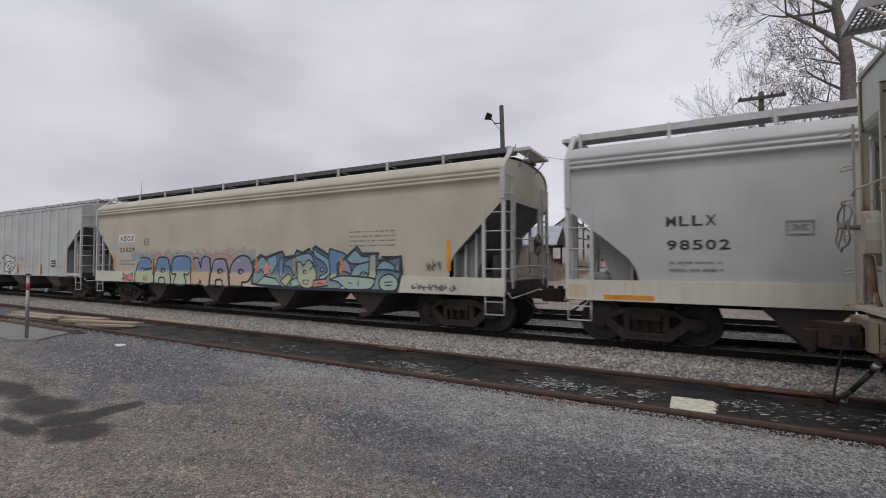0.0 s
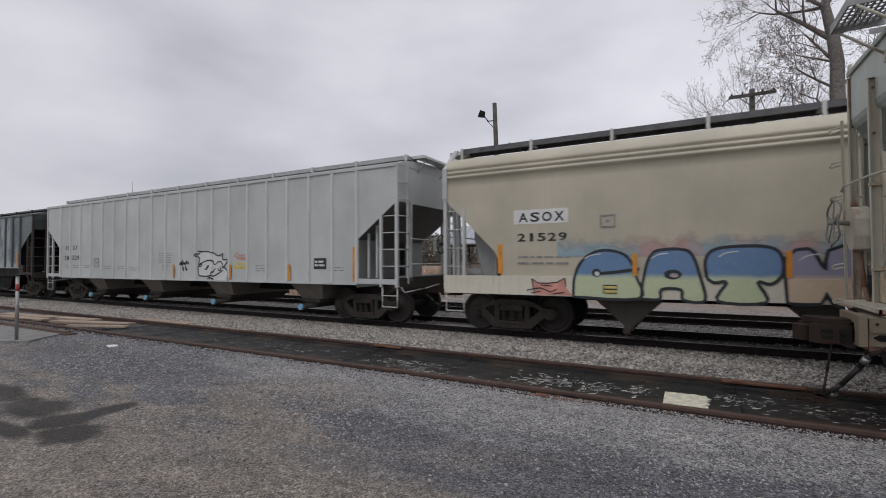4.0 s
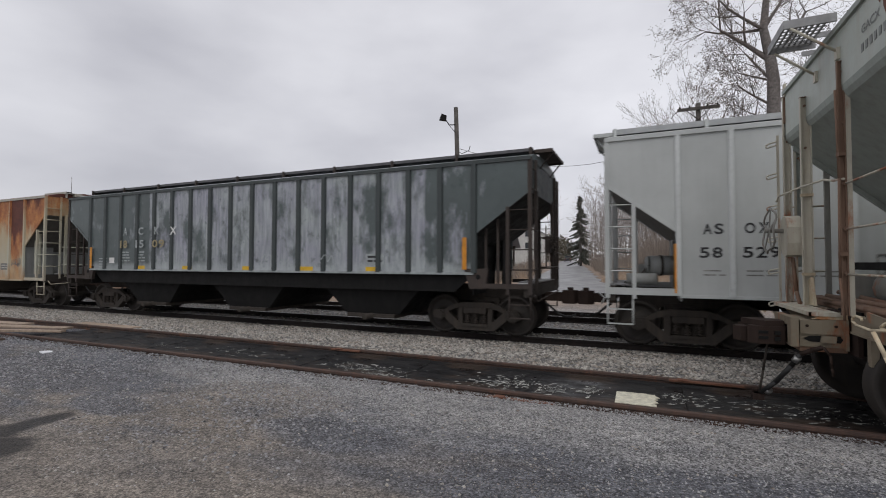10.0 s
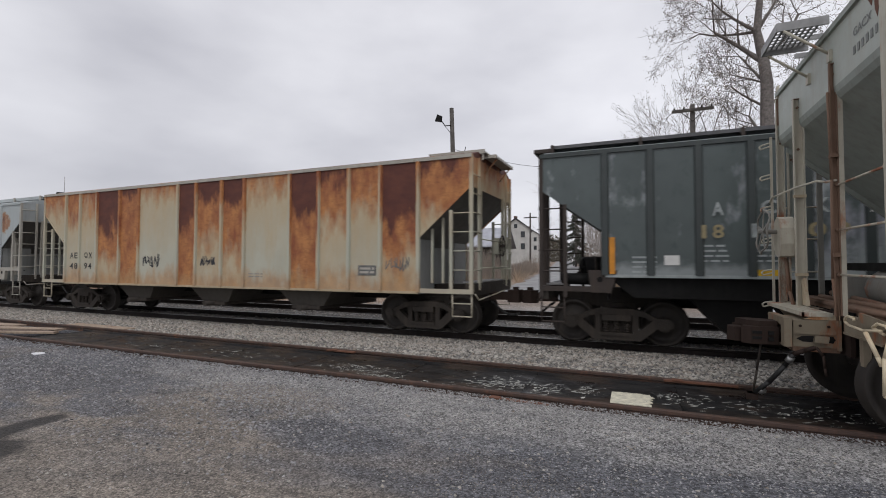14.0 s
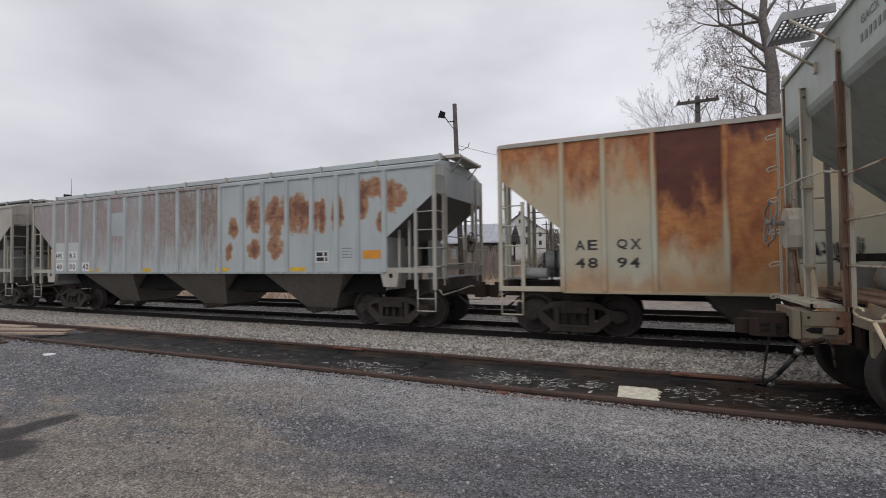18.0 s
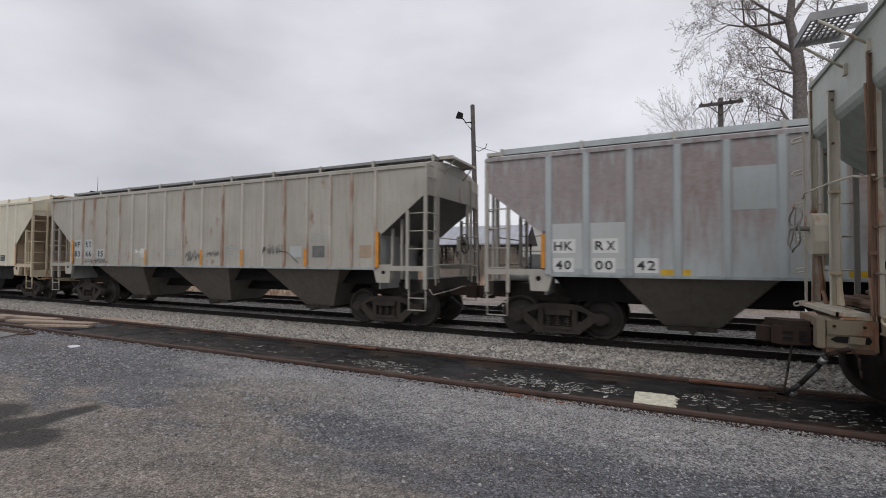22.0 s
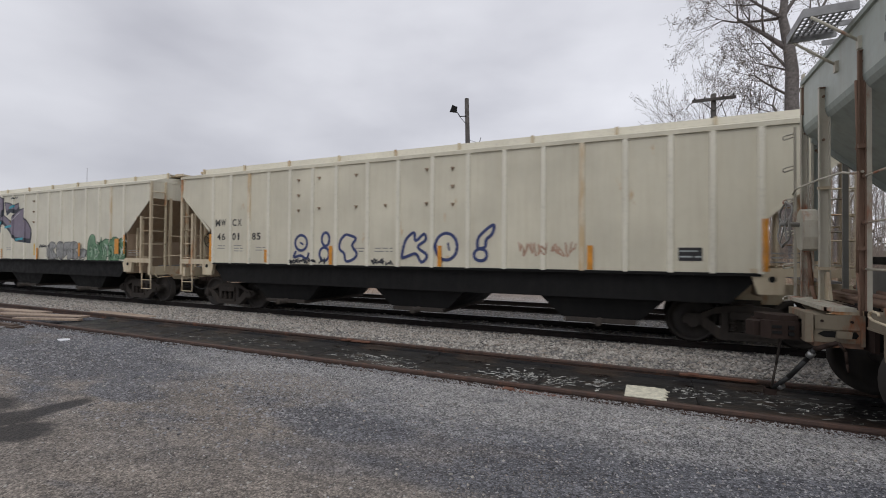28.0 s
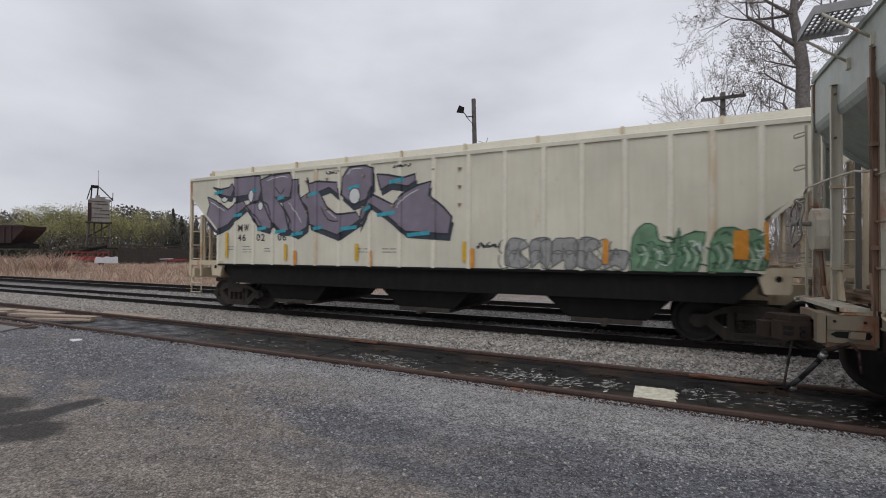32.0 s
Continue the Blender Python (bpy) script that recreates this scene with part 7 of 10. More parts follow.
def train_graffiti_i(c, o):
    y = YR - 0.003
    base = (
        [(-145.61, 3.64), (-145.27, 3.56), (-144.91, 3.6), (-144.79, 3.71), (-144.7, 3.55), (-144.85, 3.31), (-145.27, 3.4), (-145.38, 3.52)],
        [(-145.83, 3.37), (-145.37, 3.19), (-144.95, 2.95), (-144.64, 3.12), (-144.34, 3.18), (-144.19, 3.03), (-144.64, 2.76), (-144.94, 2.52), (-145.41, 2.35), (-145.92, 2.69), (-145.74, 3.13)],
        [(-144.66, 3.85), (-144.26, 3.87), (-143.68, 3.85), (-143.62, 3.45), (-143.76, 3.11), (-144.05, 3.06), (-144.1, 3.34), (-144.65, 3.3)],
        [(-144.24, 3.03), (-143.67, 3.18), (-143.38, 3.03), (-143.19, 2.54), (-143.28, 2.34), (-143.75, 2.45), (-143.95, 2.74)],
        [(-143.67, 3.73), (-143.3, 3.83), (-142.58, 3.86), (-142.44, 3.65), (-142.57, 3.19), (-143.11, 3.22), (-142.83, 2.94), (-142.56, 2.59), (-142.6, 2.29), (-142.91, 2.3), (-143.28, 2.61), (-143.57, 3.11)],
        [(-142.44, 3.65), (-142.27, 3.67), (-142.27, 3.31), (-142.13, 3.04), (-141.92, 2.7), (-141.96, 2.38), (-142.3, 2.19), (-142.6, 2.33), (-142.74, 2.8), (-142.83, 3.07), (-142.48, 3.19)],
        [(-141.97, 3.69), (-141.89, 3.52), (-141.56, 3.56), (-140.95, 3.49), (-140.91, 3.17), (-141.23, 3.38), (-141.55, 3.3), (-141.3, 2.88), (-140.98, 2.67), (-140.37, 2.71), (-140.22, 2.53), (-140.94, 2.14),
         (-141.87, 2.44), (-141.96, 2.9), (-142.22, 3.14), (-141.88, 3.29)],
        [(-140.8, 3.61), (-140.61, 3.85), (-140.16, 3.87), (-139.87, 3.78), (-139.86, 3.36), (-140.08, 3.01), (-140.49, 2.9), (-140.83, 3.17)],
        [(-140.29, 2.34), (-140.22, 2.74), (-140.0, 3.0), (-139.86, 3.12), (-139.29, 2.85), (-138.99, 3.13), (-138.62, 3.28), (-138.27, 3.35), (-138.33, 3.04), (-137.95, 2.74), (-137.74, 2.51), (-137.83, 2.12),
         (-138.95, 2.2), (-139.5, 2.62), (-139.95, 2.9)],
        [(-139.76, 3.62), (-139.44, 3.58), (-139.03, 3.48), (-138.68, 3.55), (-138.69, 3.37), (-138.89, 3.27), (-139.37, 3.36), (-139.65, 3.23)])
    for i, pts in enumerate(base):
        blot(c, [(a + o + 0.05, b - 0.15) for a, b in pts], y - 0.0001 * i, "spray_ink", "graffiti_shadow", 1)
    for i, pts in enumerate(base):
        p = [(a + o, b) for a, b in pts]
        blot(c, p, y - 0.003 - 0.0001 * i, "spray_purple", "graffiti_letter", 1)
        stroke(c, [*p, p[0]], 0.05, y - 0.0045 - 0.0001 * i, "spray_black", "graffiti_line", 1)
    for a, b, w in ((-145.35, 3.43, 0.4), (-144.55, 2.73, 0.35), (-143.9, 3.4, 0.22), (-143.6, 2.33, 0.35), (-142.9, 2.24, 0.4), (-142.3, 2.16, 0.4), (-141.6, 2.3, 0.3), (-140.6, 2.28, 0.5), (-139.5, 2.6, 0.5),
                    (-138.6, 2.1, 0.6), (-139.2, 3.38, 0.4), (-140.45, 3.3, 0.35), (-142.9, 3.15, 0.25), (-141.75, 3.2, 0.3), (-140.05, 2.75, 0.25)):
        blot(c, [(a - w / 2 + o, b - 0.03), (a + w / 2 + o, b + 0.02), (a + w / 2 + o, b + 0.11), (a - w / 2 + o, b + 0.06)], y - 0.0062, "spray_cyan", "graffiti_accent", 1)
    for x, z, rx, rz in ((-144.0, 3.3, 0.12, 0.18), (-140.42, 3.12, 0.17, 0.2), (-145.1, 3.25, 0.12, 0.08), (-143.65, 3.0, 0.1, 0.12)):
        blot(c, ring(x + o, z, rx, rz, 9), y - 0.0066, "spray_white", "graffiti_eye", 2)
        stroke(c, [(a + o, b) for a, b in ring(x, z, rx, rz, 9) + ring(x, z, rx, rz, 9)[:1]], 0.025, y - 0.0075, "spray_black", "graffiti_line", 2)
    for pts in ([(-145.7, 3.2), (-145.4, 3.08), (-145.1, 2.92)], [(-143.4, 3.7), (-142.9, 3.78), (-142.65, 3.74)], [(-140.65, 3.66), (-140.5, 3.8), (-140.2, 3.8)], [(-141.3, 2.8), (-141.0, 2.58)],
                [(-139.2, 2.78), (-138.95, 3.02), (-138.6, 3.18)], [(-142.6, 3.05), (-142.35, 2.8), (-142.15, 2.5)]):
        stroke(c, [(a + o, b) for a, b in pts], 0.02, y - 0.0075, "spray_white", "graffiti_glint", 3)
    for pts in ([(-143.1, 3.5), (-142.9, 3.3), (-142.75, 3.45)], [(-142.75, 2.9), (-142.5, 2.5), (-142.55, 2.3)], [(-141.5, 2.9), (-141.25, 2.55), (-140.9, 2.5)], [(-144.2, 3.0), (-143.8, 2.7), (-143.6, 2.45)]):
        stroke(c, [(a + o, b) for a, b in pts], 0.03, y - 0.0075, "spray_black", "graffiti_line", 3)
    # silver letters
    lx = -136.48
    for i, w in enumerate((0.52, 0.46, 0.5, 0.48, 0.48)):
        unit = ([(0, 0.1), (0.0, 0.6), (0.2, 1.0), (0.7, 0.98), (0.95, 0.75), (0.6, 0.55), (1.0, 0.2), (0.6, 0.0)], [(0.1, 0.0), (0.0, 0.5), (0.1, 0.95), (0.9, 1.0), (0.98, 0.55), (0.8, 0.0), (0.5, 0.25)],
                [(0, 0.05), (0.05, 0.9), (0.5, 1.0), (1.0, 0.92), (0.95, 0.1), (0.55, 0.0), (0.5, 0.3)])[i % 3]
        bubble(c, lx + o, lx + w + o, 1.38, 2.0 if i != 4 else 1.75, unit, y - 0.0003 * i, "spray_silver", 0.028, 3, "ink_grey")
        stroke(c, [(lx + w * 0.35 + o, 1.55), (lx + w * 0.5 + o, 1.8), (lx + w * 0.65 + o, 1.6)], 0.025, y - 0.0055, "ink_grey", "graffiti_line")
        lx += w
    # green letters
    for i, (x0, x1, unit) in enumerate(((-134.02, -133.2, [(0, 0), (0.05, 0.7), (0.3, 1.0), (0.55, 0.92), (0.6, 0.65), (0.9, 0.6), (1.0, 0.9), (1, 0)]), (-133.25, -132.75, [(0, 0), (0.1, 0.55), (0.3, 0.75), (0.95, 0.8), (0.8, 0.4), (0.7, 0)]),
                                        (-132.75, -132.2, [(0, 0), (0.1, 0.6), (0.4, 0.88), (1, 0.8), (0.9, 0.3), (1, 0)]), (-132.25, -131.85, [(0, 0.1), (0.1, 0.7), (0.5, 0.85), (1, 0.6), (0.9, 0.05)]))):
        bubble(c, x0 + o, x1 + o, 1.38, 2.26, unit, y - 0.0003 * i, "spray_green", 0.025, 2, "spray_moss")
        for j in range(6):
            u = x0 + (x1 - x0) * (0.15 + 0.13 * j)
            stroke(c, [(u + o, 1.42 + 0.05 * (j % 3)), (u + 0.07 + o, 1.62 + 0.04 * (j % 2)), (u - 0.03 + o, 1.8 + 0.06 * (j % 3))], 0.03, y - 0.0055, ("spray_moss", "spray_mint")[j % 2], "graffiti_line")
    r = random.Random(14)
    for i in range(46):
        x, z = r.uniform(-133.95, -131.95), r.uniform(1.42, 2.05)
        w = r.uniform(0.08, 0.2)
        stroke(c, [(x + o, z), (x + w * 0.6 + o, z + r.uniform(-0.05, 0.07)), (x + w + o, z + r.uniform(-0.12, 0.1))], r.uniform(0.015, 0.035), y - 0.0058 - 0.0001 * (i % 7),
               ("spray_moss", "spray_mint", "spray_green", "spray_white")[i % 4 if i % 3 else 0], "graffiti_line", 3)
    for i in range(11):
        x = -136.5 + 0.225 * i
        for z, rz in ((1.56, 0.2), (1.83, 0.15)):
            a0 = r.uniform(0, 3.1)
            arc = [(x + 0.14 * math.cos(a0 + q * 0.55) + o, min(2.0, max(1.38, z + rz * math.sin(a0 + q * 0.55)))) for q in range(6)]
            stroke(c, arc, 0.022, y - 0.0062 - 0.0001 * (i % 4), "ink_grey", "graffiti_line", 3)
    reflector(c, -132.25 + o, 1.6, 2.1, -HW - 0.06, 0.22)
    tag(c, -137.2 + o, -136.6 + o, 1.78, 1.95, 41, y, "spray_black", 0.03)
    for x, z, s in ((-141.35, 3.72, 42), (-139.3, 3.72, 43)):
        tag(c, x + o, x + 0.45 + o, z, z + 0.1, s, y, "spray_black", 0.022)


TRAIN = build_train()


# ---------------------------------------------------------------- parked car on the near track
MAT["pale_p"] = paint("pale_green_grey_enamel", (0.44, 0.475, 0.43), 0.5, 0.25, (0.2, 0.16, 0.12), rust=0.12, off=3)
MAT["end_p"] = paint("pale_green_end_sheet", (0.47, 0.51, 0.465), 0.5, 0.2, (0.3, 0.2, 0.12), rust=0.0, off=13)
MAT["faint_p"] = plain("worn_grey_stencil", (0.2, 0.21, 0.2), 0.6, var=0.3)
MAT["frame_p"] = paint("cream_frame_with_rust", (0.56, 0.535, 0.44), 0.55, 0.4, (0.24, 0.15, 0.08), rust=0.5, off=6)
MAT["rusty_p"] = paint("rusted_post", (0.2, 0.125, 0.085), 0.75, 0.4, (0.1, 0.05, 0.035), rust=0.5, rust_c=(0.17, 0.075, 0.04), off=8)
# Darker green than end_p: the sloping underside's shade is put into the colour.
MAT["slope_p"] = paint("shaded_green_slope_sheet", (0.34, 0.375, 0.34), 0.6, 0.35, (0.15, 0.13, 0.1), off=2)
MAT["casting"] = paint("tan_rusty_casting", (0.24, 0.205, 0.15), 0.7, 0.5, (0.13, 0.08, 0.05), rust=0.4, off=4, shine=0.25)
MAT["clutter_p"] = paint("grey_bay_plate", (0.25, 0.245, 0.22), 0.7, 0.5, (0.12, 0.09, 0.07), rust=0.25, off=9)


def parked_car():
    car = thing("parked_hopper_car", "pale green-grey hopper car with rusty end frame, parked", "rail car", pose(0, Y1, 0))
    E0, E1, hw, ze = 1.85, 18.6, 1.6, 3.93
    ZS, RUN, ZF = 3.34, 1.98, 1.44
    fr = "frame_p"
    roof = [(-hw, ze - 0.04), (-hw + 0.03, ze), (-0.8, ze + 0.06), (0, ze + 0.08), (0.8, ze + 0.06), (hw - 0.03, ze), (hw, ze - 0.04)]
    part("roof", Mesh().prism(roof, "x", E0 + 0.03, E1 - 0.03), "pale_p", car)
    for s, e in ((1, E0), (-1, E1)):
        part("end_sheet", Mesh().prism([(-hw, ZS), *roof, (hw, ZS)], "x", e, e + s * 0.02), "end_p", car)
        # rounded bend, then the slope sheet
        bend = [(e + s * (0.16 - 0.16 * math.cos(a)) * 0.8, ZS - 0.17 * math.sin(a)) for a in (0, 0.4, 0.8, 1.2)]
        x1, z1 = bend[-1]
        low_pt = (e + s * RUN, ZF)
        prof = bend + [low_pt, (low_pt[0] + s * 0.03, low_pt[1] + 0.02), (x1 + s * 0.03, z1 + 0.02), (e + s * 0.03, ZS)]
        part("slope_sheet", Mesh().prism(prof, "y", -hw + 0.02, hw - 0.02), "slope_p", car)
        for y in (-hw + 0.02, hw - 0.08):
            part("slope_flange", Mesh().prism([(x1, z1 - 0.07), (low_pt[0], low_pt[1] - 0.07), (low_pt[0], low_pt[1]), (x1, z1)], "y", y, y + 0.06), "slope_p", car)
    for sy in (-1, 1):
        y0, y1 = sorted((sy * hw, sy * (hw - 0.02)))
        part("body_side", Mesh().prism([(E0 + 0.03, ZS), (E0 + 1.6, 1.86), (E0 + 1.6, 1.2), (E1 - 1.6, 1.2), (E1 - 1.6, 1.86), (E1 - 0.03, ZS), (E1 - 0.03, ze - 0.03), (E0 + 0.03, ze - 0.03)], "y", y0, y1), "pale_p", car)
        for i in range(15):
            x = E0 + 1.6 + (E1 - E0 - 3.2) * i / 14
            y0, y1 = sorted((sy * hw, sy * (hw + 0.05)))
            part("rib", Mesh().box(x - 0.05, x + 0.05, y0, y1, 1.2, ze), "pale_p", car)
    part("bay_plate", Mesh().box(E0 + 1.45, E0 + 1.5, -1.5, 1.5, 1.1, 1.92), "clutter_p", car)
    for y in (-1.1, -0.35, 0.4, 1.1):
        part("bay_stiffener", Mesh().box(E0 + 1.39, E0 + 1.45, y - 0.05, y + 0.05, 1.1, 1.95), "frame_p", car)
    part("cross_beam", Mesh().box(E0 + 0.55, E0 + 0.63, -1.55, 1.55, 1.47, 1.56), "black", car)
    # end posts: upright channels, their broad webs across the track
    def channel(name, x0, x1, y, z0, z1, mat, lip=0.045, edge=None):
        m = Mesh().box(x0, x1, y - 0.006, y + 0.006, z0, z1).box(x1 - 0.012, x1, y - lip, y - 0.006, z0, z1)
        p = part(name, m, mat, car)
        part("post_lip", Mesh().box(x0, x0 + 0.012, y - lip, y - 0.006, z0, z1), edge or mat, p)
        for z in (z1 - 0.1, z1 - 0.62):
            part("bolt", Mesh().tube((x0 + 0.05, y - 0.006, z), (x0 + 0.05, y - 0.024, z), 0.016, 6), "rusty_p", p)
        part("top_cap", Mesh().box(x0, x1, y - lip, y + 0.006, z1, z1 + 0.008), "rusty_p", p)
        return p

    channel("corner_post", 1.82, 1.91, hw, 0.98, 3.87, fr)
    part("post_rust", Mesh().box(1.825, 1.9, hw - 0.049, hw - 0.046, 3.5, 3.87), "rusty_p", car, "rusted head of the post")
    channel("ladder_stile", 1.935, 1.96, 1.57, 1.0, 3.62, fr, 0.02)
    # Dark strip beside the stile: its shade, built as one more channel.
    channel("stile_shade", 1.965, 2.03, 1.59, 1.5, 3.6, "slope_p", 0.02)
    channel("end_post", 1.785, 1.895, 0.7, 1.0, 3.58, fr)
    c_ = channel("end_post", 1.81, 1.87, -0.4, 1.03, 3.58, "rusty_p", 0.03)
    part("post_face", Mesh().box(1.872, 1.912, -0.43, -0.4, 1.03, 3.66), fr, c_, "cream flange of the rusted post")
    channel("corner_post", 1.825, 1.925, -1.45, 0.93, ze, fr, 0.06)
    for z0, z1, x0, x1 in ((2.45, 2.95, 1.855, 1.885), (1.15, 1.4, 1.84, 1.87), (3.05, 3.6, 1.835, 1.85), (3.5, ze - 0.02, 1.84, 1.9)):
        part("rust_run", Mesh().prism([(x0, z0), (x0 + 0.008, z0 - 0.05), (x1, z0 + 0.04), (x1 - 0.004, z1), (x0 + 0.006, z1 - 0.05)], "y", -1.4605, -1.4575), "rust", car)
    part("corner_flange", Mesh().box(1.825, 1.84, -1.6, -1.51, 0.93, ze), fr, car)
    part("side_sheet_edge", Mesh().box(1.925, 2.02, -1.6, -1.585, 0.93, 1.35), fr, car)
    for z in (1.44, 1.89, 2.345):
        part("ladder_rung", Mesh().tube((1.86, -0.43, z), (1.86, -1.44, z), 0.0115, 8), fr, car)
        part("rung_bolt", Mesh().tube((1.83, -1.44, z), (1.9, -1.44, z), 0.02, 8), "rusty_cream", car)
        part("rung_bolt", Mesh().tube((1.85, -0.42, z), (1.85, -0.45, z), 0.018, 8), "rusty_p", car)
    for z in (0.98, 1.44, 1.89, 2.345, 2.8, 3.25):
        part("side_rung", Mesh().path([(1.9, -1.6, z), (1.9, -1.67, z), (2.36, -1.67, z), (2.36, -1.6, z)], 0.0115, 8), "rusty_p" if z in (1.44, 2.345) else fr, car)
        part("rung_foot", Mesh().box(1.87, 1.93, -1.615, -1.6, z - 0.03, z + 0.03), "rusty_p", car)
    part("side_ladder_stile", Mesh().box(2.33, 2.4, -1.605, -1.57, 0.95, 2.9), fr, car)
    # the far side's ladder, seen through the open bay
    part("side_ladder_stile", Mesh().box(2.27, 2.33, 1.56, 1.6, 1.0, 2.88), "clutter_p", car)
    for z in (1.44, 1.89, 2.33):
        part("side_rung", Mesh().tube((1.92, 1.6, z), (2.3, 1.6, z), 0.0115, 8), fr, car)
    for z in (1.4, 2.36):
        part("post_clip", Mesh().box(1.77, 1.9, 0.645, 0.68, z, z + 0.035), "rusty_cream", car)
    part("ladder_stile", Mesh().box(1.745, 1.775, 1.58, 1.6, 1.0, 3.35), fr, car)
    for i in range(6):
        z = 1.0 + 0.45 * i
        m = Mesh().path([(1.76, 1.6, z + 0.02), (1.66, 1.63, z), (1.63, 1.63, z - 0.02), (1.64, 1.63, z - 0.06), (1.75, 1.6, z - 0.03)], 0.011, 6)
        part("grab_iron", m, fr, car)
    m = Mesh().path([(1.74, 1.62, 2.42), (1.73, 1.45, 2.47), (1.76, 0.62, 2.47), (1.8, -0.04, 2.45), (1.83, -0.2, 2.41), (1.84, -0.44, 2.39)], 0.0125, 8)
    part("handrail", m, fr, car)
    # hand brake
    hb = part("brake_housing", Mesh().prism([(-0.13, -0.25), (-0.02, -0.27), (0.1, -0.23), (0.17, -0.1), (0.17, 0.08), (0.11, 0.2), (0.0, 0.25), (-0.1, 0.22), (-0.17, 0.1), (-0.17, -0.1)], "x", -0.07, 0.09), fr, car)
    hb.matrix_basis = pose(1.72, 0.9, 1.9)
    w = Mesh()
    n, r = 24, 0.29
    rim_r = lambda a: r * (1 + 0.05 * math.cos(5 * a))
    ringpts = [(0.015 * math.cos(5 * 2 * math.pi * i / n), rim_r(2 * math.pi * i / n) * math.cos(2 * math.pi * i / n), rim_r(2 * math.pi * i / n) * math.sin(2 * math.pi * i / n)) for i in range(n)]
    vs, fs = [], []
    for i, (a0, b0, c0) in enumerate(ringpts):
        ln = math.hypot(b0, c0)
        ub, uc = b0 / ln, c0 / ln
        vs += [(a0 + 0.012 * math.cos(q), b0 + ub * 0.012 * math.sin(q), c0 + uc * 0.012 * math.sin(q)) for q in (0, 1.05, 2.1, 3.14, 4.19, 5.24)]
    for i in range(n):
        j = (i + 1) % n
        fs += [(i * 6 + q, j * 6 + q, j * 6 + (q + 1) % 6, i * 6 + (q + 1) % 6) for q in range(6)]
    w.add(vs, fs, True)
    bw = part("brake_wheel", w, "clutter_p", car)
    bw.matrix_basis = pose(1.5, 0.92, 1.97, 0, 4, 0)
    for i in range(5):
        a = 2 * math.pi * i / 5 + 0.3
        part("spoke", Mesh().prism([(-0.02, 0.03), (0.02, 0.03), (0.012, r), (-0.012, r)], "x", -0.006, 0.006), "clutter_p", bw).matrix_basis = pose(0, 0, 0, math.degrees(a) - 90, 0, 0)
    part("hub", Mesh().tube((-0.05, 0, 0), (0.2, 0, 0), 0.03, 10), "clutter_p", bw)
    part("brake_chain", Mesh().path([(1.74, 0.9, 1.62), (1.76, 0.86, 1.2), (1.8, 0.8, 0.95)], 0.022, 6), "rusty_p", car)
    part("bell_crank", Mesh().prism([(0.5, 1.05), (0.85, 1.05), (0.78, 1.3), (0.62, 1.38)], "x", 1.84, 1.87), "rusty_cream", car)
    # crossing platform and end sill
    m = Mesh()
    for i in range(4):
        m.box(1.6 + i * 0.062, 1.652 + i * 0.062, -0.26, 1.12, 1.025, 1.04)
    m.box(1.58, 1.84, -0.28, -0.26, 1.0, 1.042).box(1.58, 1.84, 1.12, 1.14, 1.0, 1.042).box(1.58, 1.6, -0.28, 1.14, 1.0, 1.042)
    part("crossing_platform", m, fr, car)
    for y in (-0.24, 0.35, 1.0):
        part("platform_bracket", Mesh().prism([(1.62, 1.0), (1.86, 1.0), (1.86, 0.88), (1.83, 0.88)], "y", y, y + 0.03), "rusty_cream", car)
    for y0, y1 in ((-1.22, -0.42), (0.42, 1.58)):
        part("end_sill", Mesh().box(1.88, 1.98, y0, y1, 0.86, 1.03).box(1.87, 1.9, y0, y1, 0.855, 0.875), "casting", car)
    part("sill_leg", Mesh().box(1.9, 1.96, -0.78, -0.7, 0.6, 0.86), "casting", car)
    part("sill_back", Mesh().box(1.93, 1.97, -0.42, 0.42, 0.62, 1.03), "coupler", car)
    part("body_beam", Mesh().box(2.02, 2.2, -1.55, 1.55, 1.03, 1.12), "rusty_p", car)
    part("side_sill", Mesh().box(2.02, E1 - 0.2, -1.58, -1.5, 0.98, 1.2), fr, car)
    part("draft_box", Mesh().prism([(1.5, 0.815), (1.9, 0.815), (1.9, 0.94), (1.86, 0.97), (1.5, 0.955)], "y", -0.28, 0.28).box(1.5, 1.9, -0.262, 0.262, 0.68, 0.815), "casting", car)
    part("draft_gusset", Mesh().prism([(1.6, 0.97), (1.9, 0.97), (1.9, 1.02), (1.72, 1.02)], "y", -0.27, -0.24), "rusty_cream", car)
    part("draft_rib", Mesh().box(1.87, 1.9, -0.3, -0.262, 0.66, 0.97), "casting", car)
    part("pocket_rivet", Mesh().tube((1.56, -0.28, 0.9), (1.56, -0.292, 0.9), 0.014, 8).tube((1.8, -0.28, 0.9), (1.8, -0.292, 0.9), 0.014, 8), "coupler", car)
    part("striker", Mesh().box(1.41, 1.48, -0.32, -0.2, 0.68, 0.98).box(1.41, 1.48, 0.2, 0.32, 0.68, 0.98).box(1.41, 1.48, -0.2, 0.2, 0.9, 0.98), "casting", car)
    # Black plate on the solid box, in place of the slot's inner shade.
    part("draft_slot", Mesh().prism([(1.53, 0.765), (1.58, 0.735), (1.84, 0.73), (1.86, 0.765), (1.84, 0.8), (1.58, 0.795)], "y", -0.268, -0.262), "black", car)
    part("draft_key", Mesh().prism([(1.67, 0.735), (1.79, 0.73), (1.8, 0.8), (1.68, 0.805)], "y", -0.31, -0.262), "casting", car)
    part("carrier_plate", Mesh().box(1.5, 1.9, -0.25, 0.25, 0.63, 0.68), "rusty_p", car)
